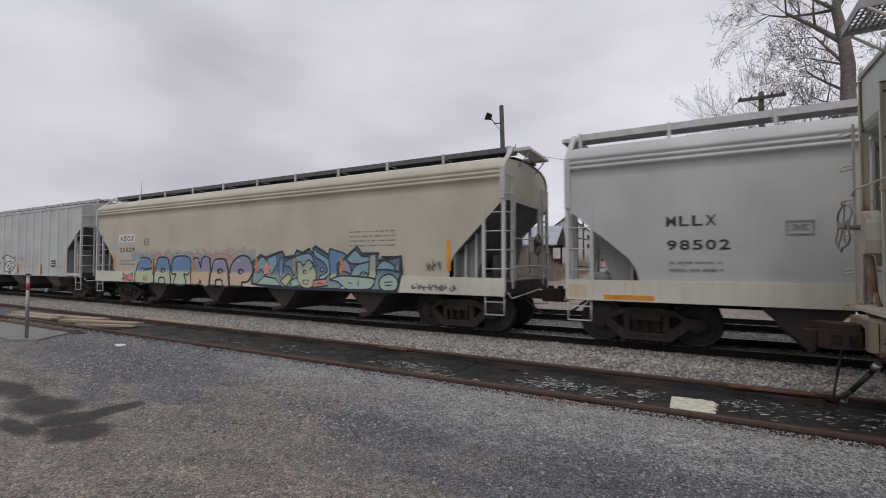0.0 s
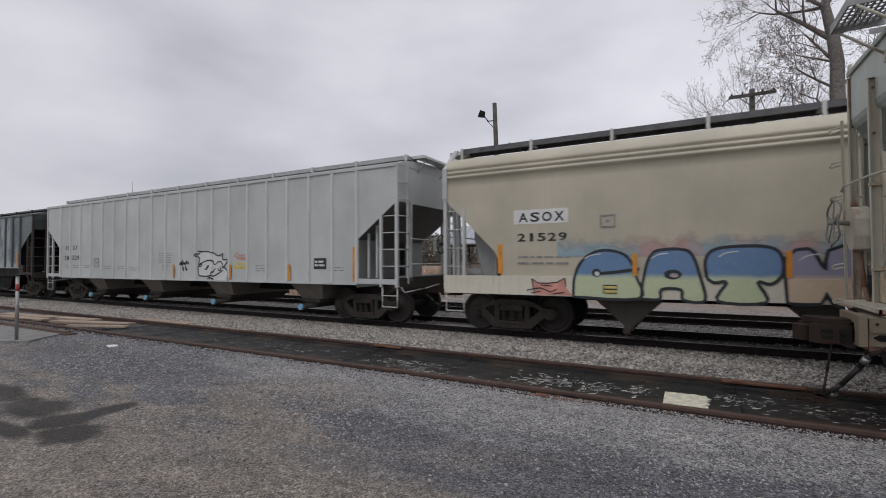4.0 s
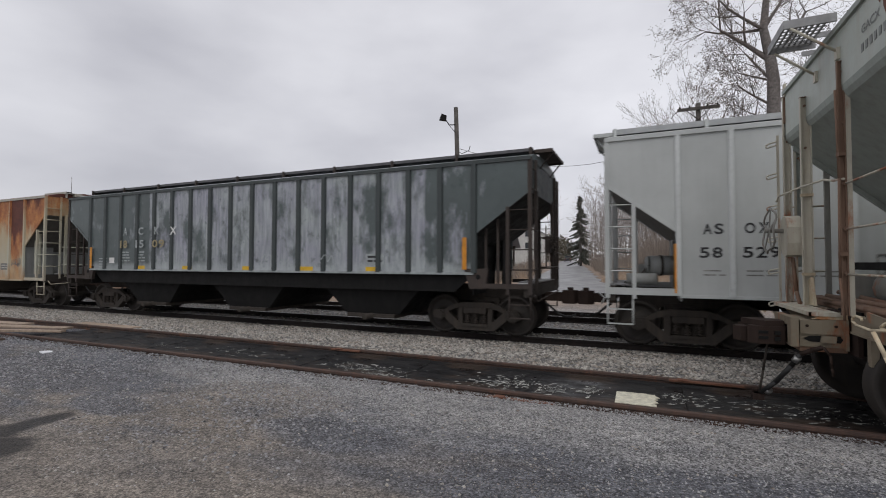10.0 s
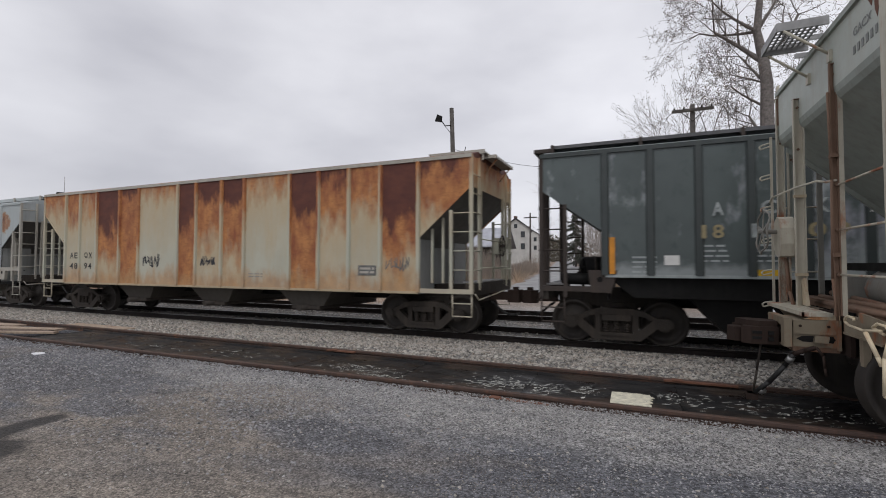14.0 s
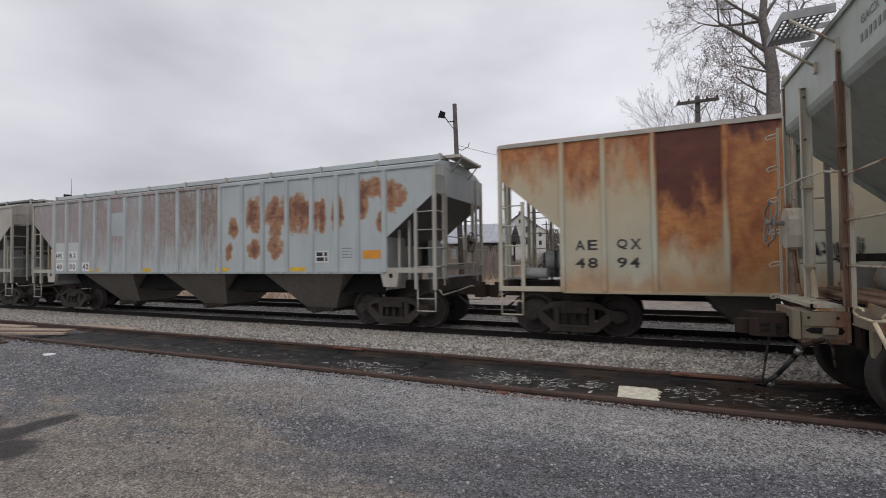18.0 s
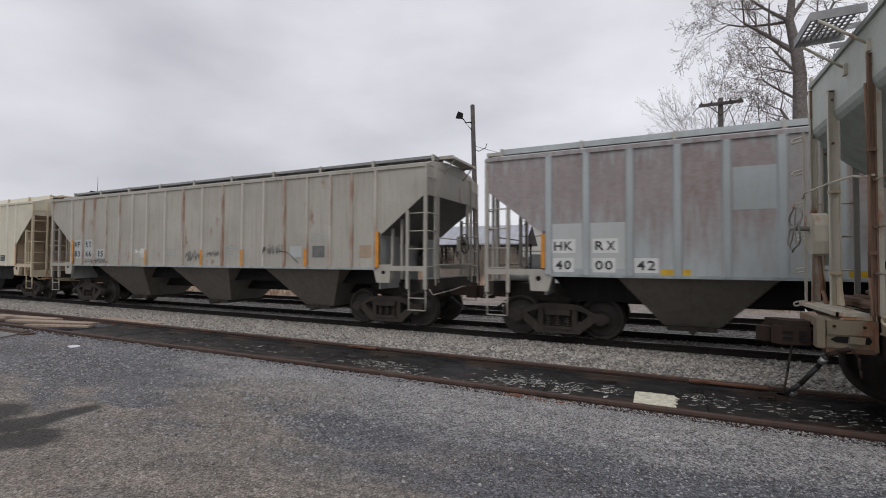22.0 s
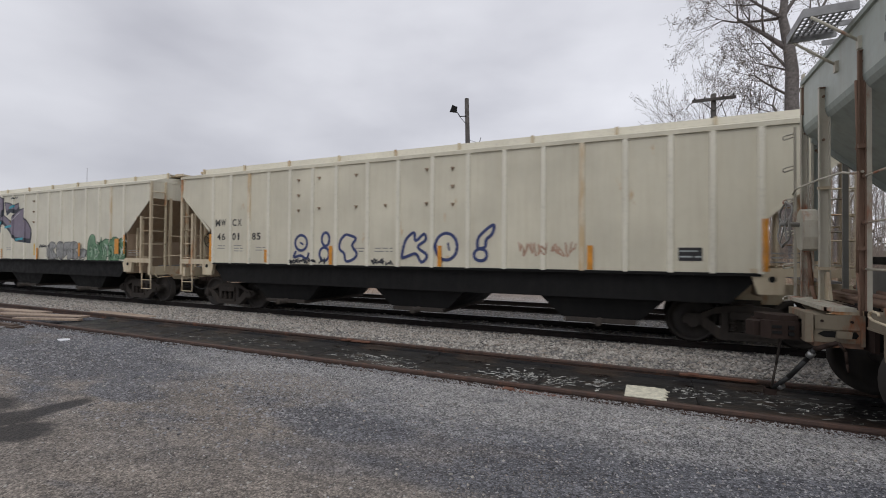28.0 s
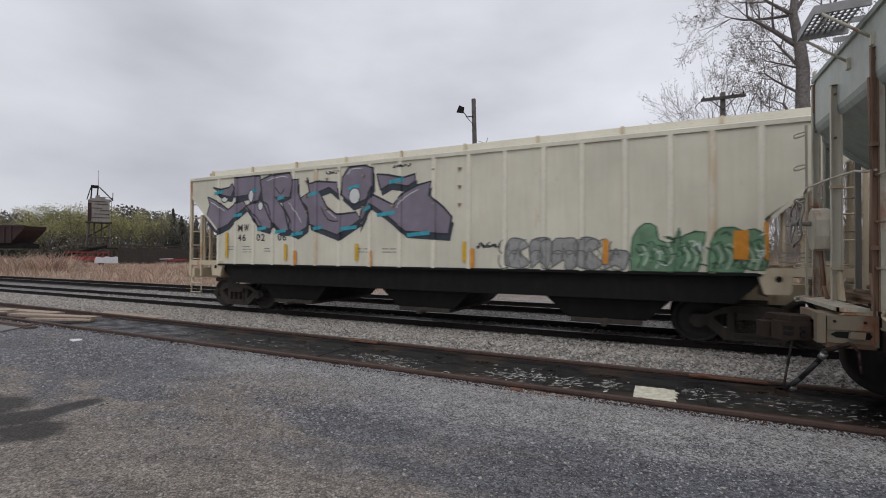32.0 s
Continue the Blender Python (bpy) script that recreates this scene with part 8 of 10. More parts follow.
    part("centre_sill", Mesh().box(2.0, E1, -0.3, 0.3, 0.62, 1.05), "black", car)
    cp = Mesh().box(1.36, 1.6, -0.1, 0.1, 0.69, 0.86)
    cp.prism([(1.4, -0.16), (1.14, -0.2), (1.06, -0.12), (1.12, 0.0), (1.06, 0.08), (1.02, 0.16), (1.12, 0.22), (1.4, 0.14)], "z", 0.67, 0.86)
    cp.prism([(1.4, -0.12), (1.22, -0.16), (1.12, -0.06), (1.04, 0.12), (1.14, 0.18), (1.4, 0.1)], "z", 0.86, 0.92)
    cpo = part("coupler", cp, "coupler", car)
    # Black blocks on the coupler's face stand in for shade inside its slots.
    for x0, x1, z0, z1 in ((1.15, 1.24, 0.785, 0.815), (1.15, 1.24, 0.725, 0.755), (1.3, 1.35, 0.775, 0.815), (1.3, 1.35, 0.71, 0.75)):
        part("coupler_slot", Mesh().box(x0, x1, -0.203, -0.17, z0, z1), "black", cpo)
    part("knuckle", Mesh().prism([(1.12, -0.06), (1.0, -0.1), (0.94, 0.0), (0.98, 0.1), (1.08, 0.08)], "z", 0.68, 0.84), "coupler", cpo)
    # air hose hanging to the track
    part("angle_cock", Mesh().path([(1.66, -0.36, 0.69), (1.58, -0.33, 0.65), (1.5, -0.28, 0.6)], 0.025, 8), "coupler", car)
    h = part("air_hose", Mesh().path([(1.5, -0.28, 0.6), (1.44, -0.2, 0.46), (1.33, -0.05, 0.24), (1.22, 0.08, 0.08)], 0.025, 10), "rubber", car)
    part("hose_clamp", Mesh().tube((1.485, -0.262, 0.565), (1.462, -0.232, 0.512), 0.036, 10), "steel", h, "bright steel clamp")
    part("hose_clamp", Mesh().tube((1.29, 0.03, 0.13), (1.265, 0.065, 0.095), 0.036, 10), "steel", h)
    part("glad_hand", Mesh().box(1.14, 1.25, 0.08, 0.2, -0.01, 0.06).tube((1.2, 0.14, 0.06), (1.2, 0.14, 0.0), 0.055, 10), "coupler", h)
    part("hose_chain", Mesh().path([(1.26, -0.06, 0.68), (1.23, 0.02, 0.35), (1.2, 0.08, 0.08)], 0.012, 6), "truck", car)
    part("brake_pipe", Mesh().path([(1.6, -0.36, 0.66), (1.66, -0.4, 0.7), (1.71, -0.42, 0.62), (1.72, -0.42, 0.5), (1.73, -0.42, 0.42)], 0.013, 8), "coupler", car)
    lev = Mesh().path([(1.76, -1.5, 1.02), (1.75, -1.22, 0.985), (1.75, -0.92, 0.995), (1.75, -0.84, 1.02), (1.75, -0.85, 1.055), (1.75, -0.92, 1.075), (1.75, -1.03, 1.07), (1.75, -1.04, 1.045)], 0.0115, 8)
    part("uncoupling_lever", lev, "rusty_cream", car)
    part("lever_plate", Mesh().prism([(-1.0, 1.04), (-1.42, 1.0), (-1.5, 1.03), (-1.46, 1.09), (-1.02, 1.12)], "x", 1.79, 1.81), "casting", car)
    part("lever_hook", Mesh().path([(1.78, -1.5, 0.99), (1.76, -1.36, 1.03), (1.76, -1.44, 1.07), (1.78, -1.53, 1.06), (1.8, -1.55, 1.0)], 0.0115, 8), "rusty_cream", car)
    part("step_strut", Mesh().path([(1.68, -1.45, 1.0), (1.72, -1.54, 0.82), (1.74, -1.56, 0.75)], 0.017, 8), "rusty_cream", car)
    st = Mesh().path([(1.78, -1.57, 0.97), (1.745, -1.58, 0.82), (1.74, -1.58, 0.53), (1.76, -1.58, 0.51), (2.22, -1.58, 0.5), (2.24, -1.58, 0.53), (2.24, -1.58, 0.97)], 0.013, 8)
    part("sill_step", st, "rusty_cream", car)
    part("step_rung", Mesh().tube((1.745, -1.58, 0.73), (2.24, -1.58, 0.73), 0.011, 8), fr, car)
    part("retainer_pipe", Mesh().path([(1.83, -0.42, 0.98), (1.8, -0.42, 1.4), (1.81, -0.42, 2.4), (1.8, -0.4, 3.3)], 0.012, 6), "rusty_p", car)
    part("pipe_bracket", Mesh().box(1.8, 1.86, -0.46, -0.38, 1.62, 1.66), "rusty_p", car)
    part("pipe_bracket", Mesh().box(1.8, 1.86, -0.46, -0.38, 2.62, 2.66), "rusty_p", car)
    part("sill_gusset", Mesh().prism([(1.84, 0.98), (1.84, 0.7), (1.6, 0.98)], "y", 0.6, 0.62), "casting", car)
    part("defect_card", Mesh().prism([(0.42, 0.86), (0.52, 0.89), (0.5, 1.0), (0.41, 0.98)], "x", 1.5, 1.505), "paper", car)
    # bundle of rods and slack rigging on the end floor
    for i in range(4):
        part("brake_rod", Mesh().tube((2.0 + 0.12 * i, -1.3, 1.1 + 0.04 * (i % 2)), (2.05 + 0.12 * i, 1.2, 1.08 + 0.05 * (i % 3)), 0.03, 8), "rusty_p", car)
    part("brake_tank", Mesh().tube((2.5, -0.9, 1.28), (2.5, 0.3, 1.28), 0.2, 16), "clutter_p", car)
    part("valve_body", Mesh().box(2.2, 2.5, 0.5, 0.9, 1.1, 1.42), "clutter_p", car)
    # roof platform with its braces
    rp = part("roof_platform", Mesh().box(1.4, 1.84, 0.255, 0.28, 4.02, 4.11), "board", car, "open steel grating platform")
    part("frame_side", Mesh().box(1.4, 1.84, -0.38, -0.355, 4.02, 4.11), "board", rp)
    part("frame_front", Mesh().box(1.385, 1.4, -0.38, 0.28, 4.02, 4.11), "board", rp)
    for i in range(8):
        part("grating_bar", Mesh().box(1.42 + i * 0.052, 1.438 + i * 0.052, -0.355, 0.255, 4.082, 4.1), "board", rp)
    for i in range(8):
        y = -0.33 + i * 0.08
        part("cross_bar", Mesh().box(1.4, 1.82, y, y + 0.01, 4.07, 4.082), "board", rp)
    for y in (-0.37, 0.27):
        part("platform_brace", Mesh().tube((1.45, y, 4.02), (1.84, y, 3.7), 0.014, 6), fr, car)
        part("brace_foot", Mesh().box(1.82, 1.85, y - 0.035, y + 0.035, 3.62, 3.74), fr, car)
    for y0, y1 in ((-1.0, -0.45), (0.45, 1.0)):
        m = Mesh()
        plate_row(m, E0 + 0.05, E1, y0, y1, ze + 0.28, ze + 0.34, 50)
        part("running_board", m, "board", car)
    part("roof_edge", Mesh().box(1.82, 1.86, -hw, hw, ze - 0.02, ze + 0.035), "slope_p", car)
    part("corner_gusset", Mesh().box(1.83, 1.86, 1.52, 1.58, 3.88, 4.06), fr, car)
    for y0, y1, z0, z1 in ((-1.34, -1.18, 3.74, ze), (-1.26, -1.12, 3.84, ze), (-1.42, -1.3, 3.6, ze)):
        part("rust_patch", Mesh().prism([(y0, z1), (y1, z1), (y1 - 0.02, z0 + 0.08), ((y0 + y1) / 2, z0), (y0 + 0.02, z0 + 0.12)], "x", E0 - 0.004, E0 - 0.001), "rust", car, "orange rust below the roof edge")
    # lettering on the end sheet, read from the end
    for word, y0, y1, z0, z1 in (("GACX", -0.9, -1.26, 3.63, 3.71),):
        vs, fs = FONT[word]
        a = np.array(vs)
        lo, hi = a.min(0), a.max(0)
        m = Mesh().add([(E0 - 0.004, y0 + (p[0] - lo[0]) / (hi[0] - lo[0]) * (y1 - y0), z0 + (p[1] - lo[1]) / (hi[1] - lo[1]) * (z1 - z0)) for p in vs], fs)
        part("lettering", m, "faint_p", car, fix=False)
    for i in range(6):
        y = -0.89 - 0.085 * i
        part("number_bar", Mesh().box(E0 - 0.005, E0 - 0.002, y - 0.045, y, 3.47, 3.545), "faint_p", car)
    truck(car, 3.2)
    truck(car, E1 - 1.35)
    return car


parked_car()


# ---------------------------------------------------------------- beyond the tracks
def polar(az, d, z=0.0):
    a = radians(az)
    return (d * math.sin(a), d * math.cos(a), z)


def ground_at(x, y):
    return float(ground_height(np.array([float(x)]), np.array([float(y)]))[0])


def build_poles():
    x, y, _ = polar(-21.95, 28)
    p = thing("flood_light_pole", "grey wooden pole with a small flood lamp", "light pole", pose(x, y, 0))
    part("pole", Mesh().tube((0.35, 0, -0.5), (0, 0, 11.1), 0.17, 14, 0.13), "pole", p)
    part("bracket", Mesh().path([(0.02, -0.12, 10.0), (-0.35, -0.2, 10.0), (-0.55, -0.25, 10.3)], 0.03, 6), "black", p)
    part("brace", Mesh().tube((0.03, -0.12, 9.5), (-0.42, -0.2, 10.05), 0.02, 6), "black", p)
    lamp = Mesh().prism([(-0.22, -0.16), (0.2, -0.1), (0.16, 0.2), (-0.18, 0.24)], "y", -0.12, 0.12)
    lp = part("lamp_head", lamp, "black", p)
    lp.matrix_basis = pose(-0.72, -0.28, 10.42, 0, 15, 25)
    part("junction_box", Mesh().box(-0.2, 0.12, -0.32, -0.16, 1.6, 2.2), "steel", p)
    part("wire", Mesh().path([(0.1, 0, 8.4), (0.5, -0.2, 8.15), (1.0, -0.4, 8.25), (1.1, -0.45, 8.5)], 0.02, 5), "black", p)
    x, y, _ = polar(5.74, 30)
    p = thing("utility_pole", "dark wooden utility pole with one crossarm", "utility pole", pose(x, y, 0))
    part("pole", Mesh().tube((0, 0, -0.5), (0, 0, 10.75), 0.16, 14, 0.13), "pole", p)
    part("crossarm", Mesh().box(-1.08, 1.05, -0.24, -0.1, 10.32, 10.48), "pole", p)
    for s in (-1, 1):
        part("arm_brace", Mesh().tube((0, -0.17, 9.75), (s * 0.6, -0.17, 10.32), 0.025, 6), "pole", p)
        for dx in (0.45, 0.95):
            part("insulator", Mesh().tube((s * dx, -0.17, 10.48), (s * dx, -0.17, 10.6), 0.045, 8), "black", p)
    part("cable_end", Mesh().path([(-1.05, -0.17, 10.36), (-1.25, -0.17, 10.2), (-1.4, -0.17, 9.95)], 0.02, 5), "black", p)
    # service wire
    a, b = Vector((*polar(-21.95, 28)[:2], 8.6)), Vector((*polar(5.74, 30)[:2], 9.2))
    pts = [tuple(a.lerp(b, i / 14) - Vector((0, 0, 1.6 * math.sin(math.pi * i / 14)))) for i in range(15)]
    tagged(part("overhead_wire", Mesh().path(pts, 0.012, 5), "black"), "thin black wire hung between two poles", "cable")


build_poles()


def grow(rng, verts_out, tips, p, d, length, radius, level, spread=0.55, up=0.1, kids=3, least=0.006):
    """Adds one branch as tapering pieces, then its side branches."""
    n = 4 if level > 0 else 3
    seg = length / n
    p, d = Vector(p), Vector(d).normalized()
    r = radius
    for i in range(n):
        q = p + d * seg
        r2 = max(least, r * (0.82 if level > 0 else 0.7))
        verts_out.append((p.copy(), q.copy(), r, r2))
        if level > 0 and i >= 1:
            for _ in range(kids if i == n - 1 else max(1, kids - 1)):
                side = d.orthogonal().normalized()
                side.rotate(Matrix.Rotation(rng.uniform(0, 2 * math.pi), 3, d))
                nd = (d * (1 - spread * 0.6) + side * spread * rng.uniform(0.7, 1.3) + Vector((0, 0, up))).normalized()
                grow(rng, verts_out, tips, q, nd, length * rng.uniform(0.5, 0.72), r2 * rng.uniform(0.5, 0.68), level - 1, spread, up, kids, least)
        p, r = q, r2
        d = (d + Vector((rng.uniform(-0.14, 0.14), rng.uniform(-0.14, 0.14), rng.uniform(-0.05, 0.1) + up * 0.2))).normalized()
    if level == 0:
        tips.append(p.copy())


def tubes_arrays(segs, n=4):
    """Many straight tapering pieces as arrays."""
    a = np.array([tuple(s[0]) for s in segs])
    b = np.array([tuple(s[1]) for s in segs])
    ra, rb = np.array([s[2] for s in segs]), np.array([s[3] for s in segs])
    d = b - a
    d /= np.linalg.norm(d, axis=1, keepdims=True) + 1e-9
    ref = np.where(np.abs(d[:, 2:3]) < 0.9, np.array([[0, 0, 1.0]]), np.array([[1.0, 0, 0]]))
    s = np.cross(d, ref)
    s /= np.linalg.norm(s, axis=1, keepdims=True)
    t = np.cross(d, s)
    ang = 2 * np.pi * np.arange(n) / n
    ring = s[:, None] * np.cos(ang)[None, :, None] + t[:, None] * np.sin(ang)[None, :, None]
    v = np.concatenate([a[:, None] + ring * ra[:, None, None], b[:, None] + ring * rb[:, None, None]], 1)
    i = np.arange(n)
    f = np.stack([i, (i + 1) % n, n + (i + 1) % n, n + i], -1)
    f = (f[None] + 2 * n * np.arange(len(a))[:, None, None]).reshape(-1, 4)
    return v.reshape(-1, 3), f


def specks(centres, size, rng):
    """A small leaf or bud at each place: two crossed little blades."""
    n = len(centres)
    a = rng.normal(0, 1, (n, 3))
    a /= np.linalg.norm(a, axis=1, keepdims=True)
    b = np.cross(a, rng.normal(0, 1, (n, 3)))
    b /= np.linalg.norm(b, axis=1, keepdims=True)
    s = size * rng.uniform(0.6, 1.3, (n, 1))
    v = np.stack([centres - a * s, centres + b * s * 0.6, centres + a * s, centres - b * s * 0.6], 1)
    f = (np.arange(4)[None] + 4 * np.arange(n)[:, None]).reshape(-1, 4)
    return v.reshape(-1, 3), f


def bare_tree(label, x, y, trunk, limbs, seed, buds=0.05, group="", levels=3, kids=3, least=0.008, spread=0.6, up=0.06):
    """trunk: list of (x, y, z, r) from its foot; limbs: (start index, direction, length, radius)."""
    rng = random.Random(seed)
    root = thing("bare_tree", label, "tree", pose(x, y, 0), group)
    segs = []
    for p, q in zip(trunk, trunk[1:]):
        segs.append((Vector(p[:3]), Vector(q[:3]), p[3], q[3]))
    v, f = tubes_arrays(segs, 10)
    ob = cloud("trunk", v, f, "bark", "")
    ob.parent = root
    br, tips = [], []
    for k, d, ln, r in limbs:
        grow(rng, br, tips, trunk[k][:3], d, ln, r, levels, spread, up, kids, least)
    v, f = tubes_arrays(br, 4)
    ob = cloud("branch_crown", v, f, "twig", "")
    ob.parent = root
    pts = np.array([tuple(t) for t in tips])
    g = np.random.default_rng(seed)
    pts = np.concatenate([pts + g.normal(0, 0.08, pts.shape) for _ in range(3)])
    v, f = specks(pts, buds, g)
    ob = cloud("bud_crown", v, f, "bud", "", "swelling spring buds")
    ob.parent = root
    return root


MAT["far_twig"] = plain("grey_far_twigs", (0.3, 0.262, 0.238), 0.95, var=0.25, scale=2)


def build_trees():
    x, y, _ = polar(12.3, 31)
    bare_tree("tall bare tree with a forked trunk and budding twigs", x, y,
              [(0.4, 0, -0.4, 0.46), (0.3, 0, 4, 0.4), (0.1, 0, 8, 0.35), (0.1, 0, 10.2, 0.32), (0.12, 0, 11.6, 0.3), (0.0, 0, 12.8, 0.27), (-0.3, 0, 14.6, 0.2), (-0.1, 0.1, 16.6, 0.16), (0.1, 0.2, 19.5, 0.1)],
              [(2, (-0.4, 0.1, 0.9), 2.1, 0.14), (3, (-0.8, -0.1, 0.6), 2.2, 0.09), (4, (-0.6, 0.2, 0.8), 2.2, 0.1), (5, (-0.75, 0.1, 0.75), 3.2, 0.17), (5, (0.65, 0.1, 0.75), 3.0, 0.14),
               (6, (-0.85, -0.2, 0.6), 3.0, 0.12), (6, (0.5, 0.2, 0.9), 2.8, 0.12), (7, (-0.8, 0.1, 0.7), 2.8, 0.1), (7, (0.6, 0, 0.8), 2.6, 0.09), (8, (-0.3, 0, 1), 2.4, 0.08),
               (8, (0.4, 0.2, 1), 2.4, 0.07), (3, (0.7, 0.2, 0.7), 2.2, 0.1), (6, (-0.95, 0.3, 0.15), 3.0, 0.1), (4, (-0.95, 0.1, 0.45), 1.8, 0.07)], 29, 0.04, levels=4, kids=2, least=0.007)
    for i, (az, d, h, lean) in enumerate(((6.9, 34, 12.8, 0.02), (9.0, 36, 13.4, 0.02), (15.5, 34, 13.0, 0.05))):
        x, y, _ = polar(az, d)
        bare_tree("slender bare tree with upright budding branches", x, y,
                  [(0, 0, -0.3, 0.11), (lean * 4, 0, h * 0.25, 0.09), (lean * 9, 0, h * 0.5, 0.07), (lean * 14, 0, h * 0.72, 0.045)],
                  [(1, (-0.4, 0, 0.9), h * 0.34, 0.06), (1, (0.45, 0.1, 0.9), h * 0.34, 0.06), (2, (-0.45, 0.1, 0.85), h * 0.32, 0.06), (2, (0.4, -0.1, 0.9), h * 0.32, 0.06),
                   (3, (-0.2, 0, 1), h * 0.22, 0.04), (3, (0.25, 0.1, 1), h * 0.22, 0.04)], 40 + i, 0.05, "slender trees by the line", levels=3 if i == 1 else 2, kids=2, least=0.006)
    # young many-stemmed tree that fans out from a low fork
    x, y, _ = polar(4.5, 31)
    bare_tree("young bare tree with budding stems fanning from a fork", x, y, [(0, 0, -0.3, 0.15), (0.05, 0, 3.2, 0.13), (0, 0, 6.6, 0.1)],
              [(1, (-0.3, 0.1, 1.0), 3.9, 0.05), (2, (-0.62, 0, 1.0), 2.7, 0.05), (2, (-0.3, 0.15, 1.0), 3.1, 0.055), (2, (0.04, -0.1, 1.0), 3.2, 0.05), (2, (0.36, 0.1, 1.0), 2.9, 0.045)],
              70, 0.035, levels=3, kids=2, least=0.005, spread=0.45, up=0.1)
    # thin woods behind the bank
    rng = random.Random(77)
    br, tips = [], []
    for i in range(640):
        az, d = (rng.uniform(-11, 14) if i < 440 else rng.uniform(11, 32)), rng.uniform(46, 105)
        x, y, _ = polar(az, d)
        if not off_road(x, y, 3.7):
            continue
        h = d * math.tan(radians(rng.uniform(4.5, 8.5) if az < 2 else rng.uniform(5, 12.0))) + 1.5
        n = 5
        p = Vector((x, y, 0.0))
        dv = Vector((rng.uniform(-0.08, 0.08), 0, 1)).normalized()
        r = rng.uniform(0.03, 0.11)
        for j in range(n):
            q = p + dv * (h / n)
            br.append((p.copy(), q.copy(), r, r * 0.75))
            if j >= 1:
                for _ in range(2):
                    sd = Vector((rng.uniform(-1, 1), rng.uniform(-1, 1), rng.uniform(0.3, 1.2))).normalized()
                    grow(rng, br, tips, q, sd, h * rng.uniform(0.13, 0.24), r * 0.45, 1, 0.6, 0.08, 2, 0.015)
            p, r = q, r * 0.75
            dv = (dv + Vector((rng.uniform(-0.08, 0.08), 0, 0))).normalized()
    v, f = tubes_arrays(br, 3)
    cloud("thin_woods", v, f, "far_twig", "stuff", "thin grey-brown leafless woods behind the bank", "woods")
    # low scrub at the foot of the woods
    g = np.random.default_rng(5)
    n = 90000
    az, d = np.radians(g.uniform(-26, 34, n)), g.uniform(38, 62, n)
    px, py = d * np.sin(az), d * np.cos(az)
    free = off_road(px, py, 3.6)
    px, py, az, d = px[free], py[free], az[free], d[free]
    n = len(px)
    base = np.stack([px, py, ground_height(px, py) + g.uniform(-0.1, 0.3, n)], -1)
    h = g.uniform(0.6, 3.6, (n, 1)) * (0.35 + 0.65 * (np.sin(az * 31)[:, None] * 0.5 + 0.5))
    lean = np.stack([g.normal(0, 0.3, n), g.normal(0, 0.2, n), np.ones(n)], -1)
    w = np.stack([np.cos(az), -np.sin(az), np.zeros(n)], -1) * 0.014
    top = base + lean * h
    v = np.stack([base - w, base + w, top + w * 0.4, top - w * 0.4], 1).reshape(-1, 3)
    f = (np.arange(4)[None] + 4 * np.arange(n)[:, None]).reshape(-1, 4)
    MAT["scrub"] = stone_material("dry_scrub", (0.16, 0.135, 0.118), (0.36, 0.3, 0.25))
    cloud("scrub", v, f, "scrub", "stuff", "tangled dry brown scrub below the woods", "scrub")


build_trees()


def weed_material(name, a, b, c):
    k = Tree_nodes(name, 0.9)
    col = k.mix(k.ramp(k.noise(0.35, 5, k.scaled(1, 1, 0.2), 0.65), 0.42, 0.58), a, b)
    col = k.mix(k.ramp(k.noise(0.8, 5, k.scaled(1, 1, 0.2, (5, 0, 0)), 0.65), 0.5, 0.62), col, c)
    return k.done(k.mix(k.maths("MULTIPLY", k.island(), 0.7), col, tuple(v * 0.45 for v in a)))


MAT["weed"] = weed_material("dry_red_brown_weeds", (0.55, 0.36, 0.27), (0.62, 0.5, 0.38), (0.33, 0.255, 0.21))
MAT["straw"] = stone_material("straw_grass", (0.27, 0.195, 0.13), (0.55, 0.42, 0.31))


def tufts(name, n, az0, az1, d0, d1, h0, h1, width, material, seed, label):
    g = np.random.default_rng(seed)
    az = np.radians(g.uniform(az0, az1, n))
    d = np.sqrt(g.uniform(d0 * d0, d1 * d1, n))
    px, py = d * np.sin(az), d * np.cos(az)
    keep = (py > 17.3) & off_road(px, py)
    px, py, az = px[keep], py[keep], az[keep]
    n = len(px)
    base = np.stack([px, py, ground_height(px, py) - 0.02], -1)
    clump = np.sin(px * 0.9 + 2 * np.sin(py * 0.35)) * np.sin(py * 0.62 + 1.5 * np.sin(px * 0.5))
    h = g.uniform(h0, h1, (n, 1)) * (0.45 + 1.1 * np.clip(clump, 0, 1)[:, None])
    top = base + np.stack([g.normal(0, 0.55, n), g.normal(0, 0.55, n), np.ones(n)], -1) * h
    w = np.stack([np.cos(az), -np.sin(az), np.zeros(n)], -1) * width
    v = np.stack([base - w, base + w, top + w * 0.25, top - w * 0.25], 1).reshape(-1, 3)
    f = (np.arange(4)[None] + 4 * np.arange(n)[:, None]).reshape(-1, 4)
    cloud(name, v, f, material, "stuff", label, "weeds")


tufts("dry_weeds", 80000, -84, -20, 27, 100, 0.12, 0.62, 0.03, "weed", 31, "red-brown dry weeds over the waste ground")
tufts("tall_weeds", 22000, -77, -64.6, 60, 79, 0.4, 1.5, 0.03, "weed", 35, "taller reddish weeds before the old wagon")
tufts("straw_grass", 16000, -84, 12, 20, 60, 0.15, 0.6, 0.012, "straw", 32, "straw-coloured dead grass beside the tracks")
tufts("bank_grass", 26000, -14, 16, 19, 40, 0.25, 1.0, 0.014, "straw", 33, "straw-coloured dead grass on the bank")

